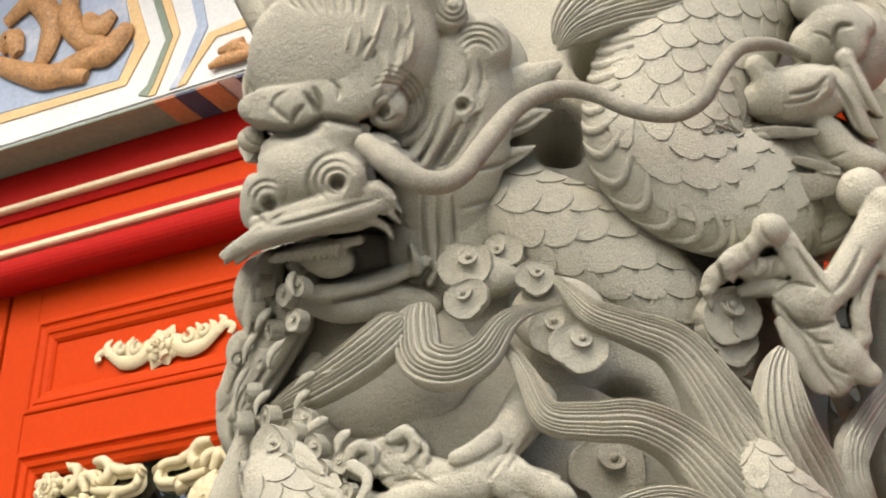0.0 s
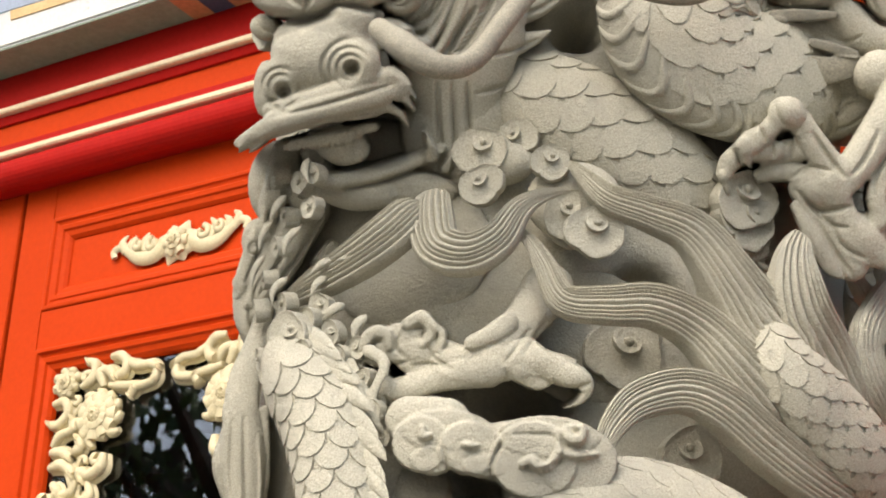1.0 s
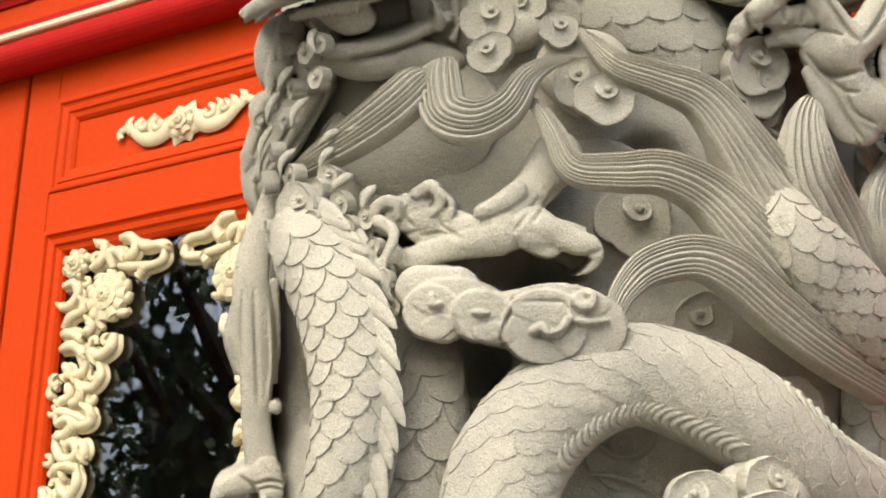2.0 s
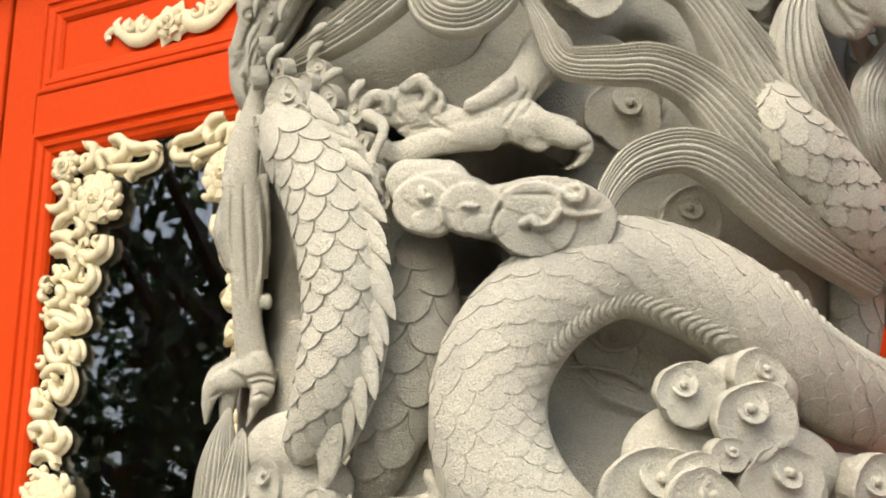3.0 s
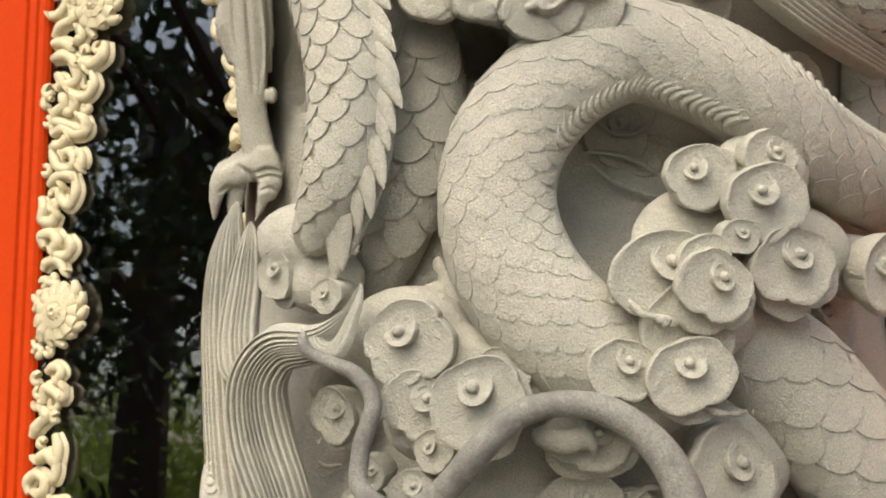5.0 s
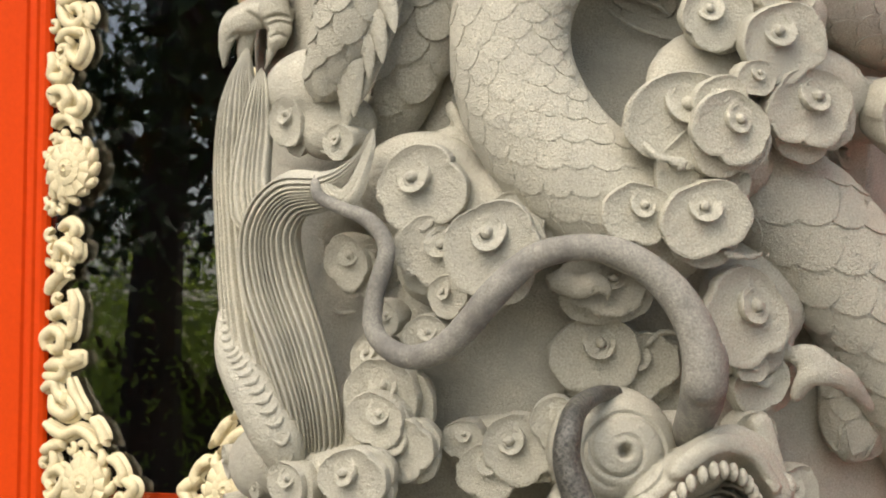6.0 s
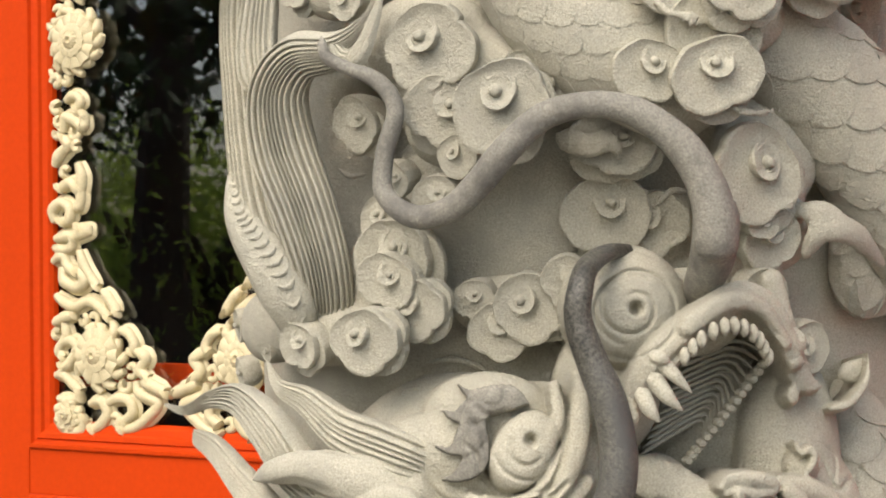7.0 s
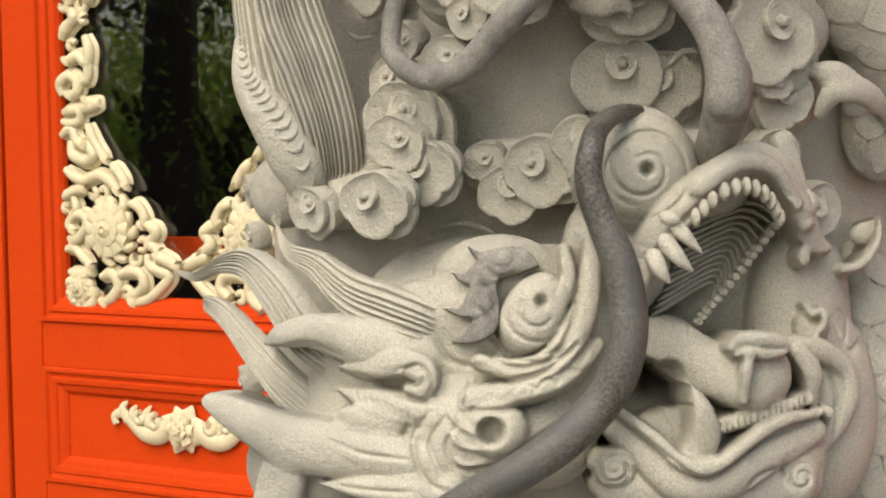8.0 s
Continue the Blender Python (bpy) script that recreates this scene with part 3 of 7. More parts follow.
class Flat(Carving):
    """Carving laid out on the door's face, in x and z."""

    def strand(self, pts, w, y=0.0, flat=1.0, k=8, step=8):
        p = np.array([(x, y, z) for x, z in pts], float)
        p = np.vstack([2 * p[0] - p[1], p, 2 * p[-1] - p[-2]])
        out = []
        for i in range(1, len(p) - 2):
            for t in np.arange(step) / step:
                a, b, c, d = p[i - 1:i + 3]
                out.append(0.5 * (2 * b + (c - a) * t + (2 * a - 5 * b + 4 * c - d) * t * t + (3 * b - a - 3 * c + d) * t ** 3))
        out.append(p[-2])
        c = np.array(out)
        t = unit(np.gradient(c, axis=0))
        n = np.repeat(np.array([[0, -1.0, 0]]), len(c), 0)
        a = np.linspace(0, 2 * np.pi, k, endpoint=False)
        ww = np.interp(np.linspace(0, 1, len(c)), np.linspace(0, 1, len(w)), w)
        loft(self, c, unit(np.cross(t, n)), n, np.stack([np.cos(a), np.sin(a)], 1), ww, np.full(len(c), flat))

    def curl(self, x, z, r, spin, hand=1, w=0.009, y=0.0, turns=0.9):
        q = np.linspace(0, 1, 7)
        a = spin + hand * q * turns * 2 * np.pi
        rr = r * (1 - 0.65 * q)
        self.strand(list(zip(x + np.cos(a) * rr, z + np.sin(a) * rr)), (w * 0.9, w * 1.1, w * 1.2), y, 1.0, 8, 3)

    def petals(self, x, z, r, count, y=0.0, layers=2):
        for l_ in range(layers):
            for i in range(count):
                a = (i + 0.5 * l_) / count * 2 * np.pi
                q = r * (1 - 0.4 * l_)
                self.strand([(x + np.cos(a) * q * 0.2, z + np.sin(a) * q * 0.2), (x + np.cos(a) * q * 0.6, z + np.sin(a) * q * 0.6), (x + np.cos(a) * q, z + np.sin(a) * q)],
                            (r * 0.2, r * 0.42, r * 0.34), y - 0.006 * l_, 0.6, 8, 3)
        self.strand([(x - r * 0.2, z), (x, z), (x + r * 0.2, z)], (r * 0.1, r * 0.22, r * 0.1), y - 0.012, 0.8, 8, 3)


def gilt(s, pts, w, y=3.075):
    s.strand(pts, w, y, 0.6)


for lines in (
    ([(-3.284, 4.471), (-3.107, 4.369), (-2.967, 4.308), (-2.866, 4.324), (-2.766, 4.34), (-2.723, 4.383)], [(-3.191, 4.561), (-3.089, 4.608), (-3.003, 4.501), (-3.006, 4.405), (-3.038, 4.348)], [(-2.939, 4.618), (-2.939, 4.5), (-2.858, 4.397), (-2.757, 4.347)], [(-2.872, 4.478), (-2.821, 4.423), (-2.765, 4.459)],
     [(-3.192, 4.463), (-3.154, 4.49), (-3.119, 4.43)], [(-2.847, 4.337), (-2.774, 4.324), (-2.721, 4.373), (-2.716, 4.405)], [(-3.032, 4.318), (-2.924, 4.304), (-2.835, 4.269)]),
    ([(-2.397, 4.168), (-2.358, 4.178), (-2.303, 4.174), (-2.231, 4.174)], [(-2.371, 4.209), (-2.325, 4.212), (-2.29, 4.219)], [(-2.34, 4.182), (-2.316, 4.209), (-2.267, 4.177)]),
):
    s_ = Flat()
    for q_, line_ in enumerate(lines):
        gilt(s_, line_, (0.022, 0.042, 0.038, 0.02) if len(lines) > 4 else (0.01, 0.02, 0.014))
    finish(s_, "gilt_carving", BROWN, beam, "rough gilt carving in flat relief")

# one leaf of the doors, built about its own middle with its face at y = 0
def mitred(x0, z0, x1, z1, profile):
    """A moulded frame round an opening: profile rows of inset and depth."""
    bm = bmesh.new()
    rings = [[bm.verts.new((x, d, z)) for x, z in ((x0 + i, z0 + i), (x1 - i, z0 + i), (x1 - i, z1 - i), (x0 + i, z1 - i))] for i, d in profile]
    for a, b in zip(rings, rings[1:]):
        for i in range(4):
            j = (i + 1) % 4
            bm.faces.new((a[i], a[j], b[j], b[i]))
    bmesh.ops.recalc_face_normals(bm, faces=bm.faces)
    return bm


MOULD = [(0, 0.03), (0, -0.004), (0.004, -0.008), (0.012, -0.008), (0.016, 0.001), (0.024, 0.004), (0.028, -0.002), (0.04, 0.0), (0.044, 0.008), (0.058, 0.012), (0.066, 0.022), (0.07, 0.034)]
leaf = tagged(new("door_leaf"), "orange-red lacquered door leaf with glass and cream carvings", "door", "doors of the hall", "structure")
for sx in (-1, 1):
    part("stile", box((min(sx * 0.455, sx * 0.5725), 0, 0.02), (max(sx * 0.455, sx * 0.5725), 0.05, 3.8), 0.003), ORANGE, leaf)
for z0, z1 in ((0.02, 0.12), (0.78, 0.872), (1.165, 1.278), (3.283, 3.396), (3.671, 3.8)):
    part("rail", box((-0.4545, 0.0006, z0), (0.4545, 0.05, z1), 0.002), ORANGE, leaf)
for z0, z1 in ((0.12, 0.78), (0.872, 1.165), (3.396, 3.671)):
    part("panel", box((-0.46, 0.02, z0 - 0.005), (0.46, 0.03, z1 + 0.005)), ORANGE, leaf)
    part("panel_moulding", mitred(-0.455, z0, 0.455, z1, [(i, d * 0.7) for i, d in MOULD]), ORANGE, leaf)
part("window_moulding", mitred(-0.455, 1.278, 0.455, 3.283, MOULD), ORANGE, leaf)
pane = part("pane", box((-0.44, 0.036, 1.29), (0.44, 0.041, 3.27)), GLASS, leaf, "clear glass that mirrors dark trees")
pane.visible_shadow = False
part("inner_rail", box((-0.44, 0.14, 1.425), (0.44, 0.18, 1.487)), ORANGE, leaf, "red rail behind the glass")


def ornament(z):
    s = Flat()
    for i in range(8):
        q = i * 0.785 + 0.39
        g = 0.075 if i % 2 else 0.068
        s.strand([(math.cos(q) * 0.02, z + math.sin(q) * 0.018), (math.cos(q) * g * 0.6, z + math.sin(q) * g * 0.5), (math.cos(q) * g, z + math.sin(q) * g * 0.85)], (0.02, 0.026, 0.004), 0.008, 0.45)
    s.petals(0, z, 0.04, 6, -0.004, 3)
    for sx in (-1, 1):
        s.strand([(sx * 0.04, z + 0.004), (sx * 0.085, z - 0.02), (sx * 0.13, z - 0.018), (sx * 0.17, z + 0.008), (sx * 0.2, z + 0.026), (sx * 0.224, z + 0.016), (sx * 0.218, z - 0.002)], (0.026, 0.024, 0.02, 0.016, 0.012, 0.011, 0.01), 0.008, 0.55)
        s.curl(sx * 0.085, z + 0.012, 0.02, 1.57, -sx, 0.01, 0.004)
        s.curl(sx * 0.135, z + 0.018, 0.016, 1.57, -sx, 0.009, 0.004)
        for px_, pz_, l_ in ((0.105, 0.0, 0.05), (0.15, 0.008, 0.04), (0.18, 0.02, 0.036)):
            s.strand([(sx * px_, z + pz_ - 0.012), (sx * (px_ + 0.014), z + pz_ + l_ * 0.5), (sx * (px_ - 0.002), z + pz_ + l_)], (0.013, 0.013, 0.003), 0.007, 0.55)
    finish(s, "panel_ornament", CREAM, leaf, "cream carved flower with scrolling leaves")


ornament(1.037)
ornament(3.512)


# the pierced scrollwork of a window: strokes by their inset from the glass edge and height
SCROLLS = []
SCROLLS += [
    [(0.102, 3.158), (0.139, 3.176), (0.144, 3.214), (0.118, 3.226)],
    [(0.182, 3.146), (0.167, 3.187), (0.195, 3.19), (0.218, 3.163)],
    [(0.196, 3.229), (0.229, 3.226), (0.251, 3.204), (0.245, 3.177), (0.223, 3.17)],
    [(0.24, 3.219), (0.285, 3.191), (0.329, 3.189), (0.359, 3.175)],
    [(0.353, 3.175), (0.347, 3.143), (0.307, 3.134), (0.285, 3.134)],
    [(0.201, 3.15), (0.25, 3.14), (0.285, 3.134), (0.273, 3.109)],
    [(0.007, 3.125), (0.047, 3.127), (0.062, 3.094), (0.036, 3.066), (0.006, 3.068)],
    [(0.025, 3.006), (0.051, 3.034), (0.089, 3.044), (0.084, 3.075)],
]
SCROLLS += [
    [(0.018, 2.992), (0.058, 2.987), (0.09, 2.967)],
    [(0.098, 2.981), (0.125, 2.993), (0.112, 3.018)],
    [(0.206, 2.967), (0.201, 2.931), (0.165, 2.913), (0.135, 2.924), (0.148, 2.9)],
    [(0.024, 2.948), (0.063, 2.953), (0.095, 2.937), (0.107, 2.92)],
    [(0.041, 2.906), (0.064, 2.88), (0.046, 2.867)],
    [(0.086, 2.93), (0.11, 2.897), (0.103, 2.876), (0.065, 2.873)],
    [(0.158, 2.899), (0.173, 2.86), (0.148, 2.833), (0.109, 2.838), (0.087, 2.855)],
    [(0.059, 2.851), (0.073, 2.82), (0.037, 2.802)],
]
SCROLLS += [
    [(0.076, 2.797), (0.105, 2.802), (0.11, 2.83)],
    [(0.035, 2.75), (0.04, 2.779), (0.091, 2.766), (0.141, 2.747), (0.148, 2.768), (0.126, 2.785)],
    [(0.031, 2.714), (0.069, 2.718), (0.095, 2.737)],
    [(0.046, 2.731), (0.04, 2.695), (0.063, 2.658), (0.099, 2.652), (0.116, 2.672), (0.098, 2.696), (0.075, 2.691)],
    [(0.034, 2.747), (0.073, 2.758), (0.113, 2.738), (0.151, 2.741), (0.159, 2.763)],
    [(0.118, 2.694), (0.139, 2.677), (0.138, 2.648)],
    [(0.029, 2.615), (0.056, 2.634), (0.085, 2.638), (0.115, 2.628)],
    [(0.114, 2.636), (0.124, 2.591), (0.102, 2.557), (0.071, 2.581), (0.078, 2.61)],
]
SCROLLS += [
    [(0.008, 2.587), (0.019, 2.557), (0.014, 2.528), (0.049, 2.518), (0.066, 2.538)],
    [(0.026, 2.455), (0.019, 2.484), (0.052, 2.489), (0.073, 2.466), (0.056, 2.445)],
    [(0.101, 2.478), (0.119, 2.448), (0.096, 2.428), (0.057, 2.438)],
    [(0.022, 2.398), (0.04, 2.418), (0.079, 2.415), (0.101, 2.385)],
    [(0.05, 2.14), (0.078, 2.153), (0.102, 2.138), (0.089, 2.117)],
    [(0.042, 2.063), (0.052, 2.098), (0.081, 2.09), (0.111, 2.074), (0.115, 2.102)],
    [(0.013, 1.98), (0.031, 2.008), (0.058, 2.028), (0.046, 2.049)],
    [(0.09, 1.985), (0.103, 1.95), (0.096, 1.915), (0.066, 1.937), (0.029, 1.924)],
]
SCROLLS += [
    [(0.01, 1.841), (0.004, 1.869), (0.031, 1.889), (0.062, 1.874), (0.06, 1.847), (0.035, 1.84)],
    [(0.01, 1.799), (0.039, 1.805), (0.077, 1.805), (0.123, 1.818), (0.094, 1.825)],
    [(0.081, 1.867), (0.098, 1.887), (0.1, 1.922)],
    [(0.005, 1.778), (0.034, 1.771), (0.064, 1.777), (0.073, 1.798)],
    [(0, 1.743), (0.035, 1.757), (0.054, 1.728), (0.083, 1.714)],
    [(0.035, 1.729), (0.045, 1.694), (0.084, 1.679), (0.112, 1.693), (0.093, 1.721)],
    [(0.011, 1.659), (0.035, 1.645), (0.075, 1.631), (0.122, 1.644), (0.16, 1.63), (0.188, 1.603)],
    [(0.093, 1.769), (0.108, 1.734), (0.135, 1.699), (0.151, 1.679)],
]
SCROLLS += [
    [(0.006, 1.589), (0.036, 1.603), (0.075, 1.61)],
    [(0.035, 1.596), (0.046, 1.561), (0.02, 1.525), (0.036, 1.504)],
    [(0.026, 1.539), (0.065, 1.547), (0.084, 1.526), (0.056, 1.49), (0.032, 1.483)],
    [(0.007, 1.461), (0.036, 1.462), (0.065, 1.441), (0.091, 1.421)],
    [(0.017, 1.405), (0.056, 1.399), (0.094, 1.407)],
    [(0.013, 1.376), (0.027, 1.341), (0.056, 1.321), (0.095, 1.33), (0.105, 1.358)],
    [(0.123, 1.394), (0.162, 1.402), (0.181, 1.374), (0.162, 1.346), (0.134, 1.331)],
    [(0.18, 1.395), (0.217, 1.41), (0.255, 1.404), (0.265, 1.377), (0.237, 1.355)],
]
SCROLLS += [
    [(0.274, 1.452), (0.283, 1.425), (0.319, 1.412), (0.346, 1.4), (0.319, 1.372), (0.274, 1.343), (0.228, 1.334)],
    [(0.3, 1.453), (0.337, 1.44), (0.37, 1.427)],
    [(0.226, 1.575), (0.253, 1.568), (0.273, 1.541), (0.263, 1.521)],
    [(0.169, 1.671), (0.197, 1.644), (0.216, 1.616)],
    [(0.272, 1.528), (0.309, 1.508), (0.291, 1.48), (0.318, 1.46)],
]
FLOWERS = ((0.05, 3.177, 0.042, 8), (0.177, 3.068, 0.078, 11), (0.092, 2.285, 0.085, 13), (0.161, 1.513, 0.084, 12), (0.056, 1.364, 0.044, 8))
REACH = ((1.33, 1.43, 1.5, 1.62, 1.78, 1.95, 2.18, 2.28, 2.4, 2.5, 2.72, 2.9, 3.0, 3.1, 3.2), (0.3, 0.34, 0.28, 0.19, 0.11, 0.09, 0.1, 0.17, 0.11, 0.1, 0.14, 0.17, 0.22, 0.29, 0.33))
for sx in (-1, 1):
    s = Flat()
    rnd = random.Random(7)
    edge = -0.385
    taken = [(fx + math.cos(q) * fr * g, fz + math.sin(q) * fr * g) for fx, fz, fr, fn in FLOWERS for g in (0, 0.75) for q in np.arange(0, 6.28, 0.5)]
    for pts in SCROLLS:
        w = rnd.uniform(0.0125, 0.0155)
        x1, z1 = pts[-1]
        taken += pts
        path = [(sx * (edge + x), z) for x, z in pts]
        s.strand(path, (w * 0.7, w * 1.15, w, w * 1.1, w * 0.95), rnd.uniform(0.012, 0.018), 1.0)
        s.strand(path, (w * 1.1, w * 1.6, w * 1.5, w * 1.5, w), 0.026, 0.55)
        s.strand([(sx * (edge + x1 - 0.004), z1 - 0.003), (sx * (edge + x1), z1), (sx * (edge + x1 + 0.004), z1 + 0.003)], (w * 0.7, w * 1.3, w * 0.7), 0.012, 1.1, 8, 3)
    # small leaves and curls that knit the scrolls together
    for z in np.arange(1.35, 3.21, 0.031):
        for x in np.arange(0.016, float(np.interp(z, *REACH)), 0.031):
            x_, z_ = x + rnd.uniform(-0.008, 0.008), z + rnd.uniform(-0.008, 0.008)
            near = min((x_ - p[0]) ** 2 + (z_ - p[1]) ** 2 for p in taken)
            if near > 0.0007:
                taken.append((x_, z_))
                s.curl(sx * (edge + x_), z_, rnd.uniform(0.013, 0.02), rnd.uniform(0, 6.3), rnd.choice((-1, 1)), rnd.uniform(0.008, 0.0105), rnd.uniform(0.016, 0.022), 0.8)
    fret = finish(s, "fretwork", CREAM, leaf, "pierced cream scrollwork with flowers")
    for fx, fz, fr, fn in FLOWERS:
        s = Flat()
        s.petals(sx * (edge + fx), fz, fr * 0.8, fn, 0.008, 3)
        for i in range(fn):
            q = i / fn * 6.283 + 0.2
            g = fr * rnd.uniform(0.86, 1.12)
            s.strand([(sx * (edge + fx + math.cos(q) * fr * 0.4), fz + math.sin(q) * fr * 0.4), (sx * (edge + fx + math.cos(q + 0.15) * g * 0.8), fz + math.sin(q + 0.15) * g * 0.8), (sx * (edge + fx + math.cos(q + 0.4) * g), fz + math.sin(q + 0.4) * g)], (0.01, 0.015, 0.008), 0.014, 1.1)
        finish(s, "flower", CREAM, fret)
leaf.matrix_basis = pose(-2.645, WALL_Y, 0)
for i in (-3, -2, -1, 1, 2, 3, 4):
    copy_thing(leaf, pose(-2.645 + 1.158 * i, WALL_Y, 0))
structure("trim", box((-6.7, WALL_Y + 0.002, 3.8), (2.57, WALL_Y + 0.06, 4.0)), ORANGE, "orange lintel above the doors", "trim")


# ---- the carved column ----
column = tagged(new("carved_column"), "grey granite column deeply carved with two dragons among clouds", "column")
column.location = (AXIS.x, AXIS.y, 0)
bpy.context.view_layer.update()


def hang(s, name, label="", material=None, fuse=0.0, sharp=50, soft=2):
    ob = finish(s, name, material or STONE, column, label, fuse, sharp, soft)
    ob.matrix_parent_inverse = column.matrix_world.inverted()
    return ob


def carve(name, label, frame_, size, lumps=(), rolls=(), lines=(), rings=(), bend=0.8, material=None, back=0.12, plump=0.9):
    """A small carved relief from its swelling forms, lines and curls."""
    r = Relief(*frame_, size, bend=bend)
    for q_ in lumps:
        r.lump(*q_)
    for q_ in rolls:
        r.roll(q_, plump)
    for pts_, w_, d_ in lines:
        r.line(pts_, w_, d_)
    for x_, y_, r_ in rings:
        r.line(ring(x_, y_, r_, 0, 560, 0.7, n=40), 0.2, -0.6)
        r.hole(x_ + r_ * 0.1, y_, 0.25, -0.5)
    ob = new(name, r.build(name, back))
    ob.data.materials.append(material or STONE)
    ob.parent, ob.matrix_parent_inverse = column, column.matrix_world.inverted()
    return tagged(ob, label)


s = Carving()
# pierced hollows between the carvings
HOLLOWS = (((-10, 2.354, 0), 0.0461), ((8.2, 2.962, 0), 0.0423), ((-0.7, 2.833, 0), 0.0308), ((-18, 2.255, 0), 0.0334), ((10.2, 2.477, 0), 0.0378), ((74.7, 2.605, 0.003), 0.037), ((43.3, 1.973, 0), 0.0429), ((4.8, 1.473, 0), 0.0339), ((-35.8, 2.681, 0), 0.0409), ((-51.9, 2.254, 0), 0.0326), ((-42.2, 1.874, 0), 0.0303), ((-8.7, 1.439, 0), 0.0227))
k_ = 300
zz = np.concatenate([np.arange(0, 1.2, 0.04), np.arange(1.2, 3.1, 0.009), np.arange(3.1, 5.26, 0.04)])
turn_, high_ = np.meshgrid((np.arange(k_) / k_ * 360 + 180) % 360 - 180, zz)
deep_ = np.array([noise.noise(Vector((math.cos(radians(a_)) * 4, math.sin(radians(a_)) * 4, z_ * 6))) * 0.008 for a_, z_ in zip(turn_.ravel(), high_.ravel())]).reshape(turn_.shape)
for (ha_, hz_, ho_), hr_ in HOLLOWS:
    q_ = ((np.radians(turn_ - ha_) * CORE) ** 2 + (high_ - hz_) ** 2) / hr_ ** 2
    deep_ -= 0.13 * np.exp(-q_ * q_)
wide_ = CORE - 0.012 + deep_
v_ = np.array(AXIS) + (np.cos(np.radians(turn_)) * wide_)[..., None] * np.array(FRONT) + (np.sin(np.radians(turn_)) * wide_)[..., None] * np.array(SIDE)
v_[..., 2] = high_
m_ = len(zz)
s.add(v_, [(i * k_ + j, i * k_ + (j + 1) % k_, (i + 1) * k_ + (j + 1) % k_, (i + 1) * k_ + j) for i in range(m_ - 1) for j in range(k_)] + [tuple(range(k_))[::-1], tuple(range((m_ - 1) * k_, m_ * k_))])
hang(s, "shaft", "round granite shaft between the carvings")

# the upper dragon: coils
s = Carving()
p = tube(s, [(45.3, 3.295, 0.04, 0.094), (31.7, 3.118, 0.05, 0.0954), (22.6, 2.994, 0.05, 0.0986), (15.8, 2.88, 0.05, 0.1022), (14.6, 2.791, 0.05, 0.1), (21.8, 2.758, 0.05, 0.0901), (36.1, 2.787, 0.05, 0.0861), (73.6, 2.922, 0.041, 0.0861), (71.1, 2.917, 0.132, 0.0768)], 0.55, 48)
scales(s, p, 0.048, 0.0036, 45, 178, 1, 0.0, 0.66, 0.55)
ridges_on(s, p, 40, 0.28, 0.74, -8, 52, 0.0048, 0.4, 0.55)
p = tube(s, [(-14.1, 2.796, -0.02, 0.0412), (-6.7, 2.728, 0, 0.0568), (2.6, 2.685, 0, 0.0661), (12, 2.648, 0, 0.0625), (23.9, 2.596, -0.01, 0.0529)], 0.6, 32)
scales(s, p, 0.05, 0.0038, 5, 175, 1, 0.1, 0.95, 0.6)
hang(s, "dragon_coil", "scaled coil of the upper dragon")

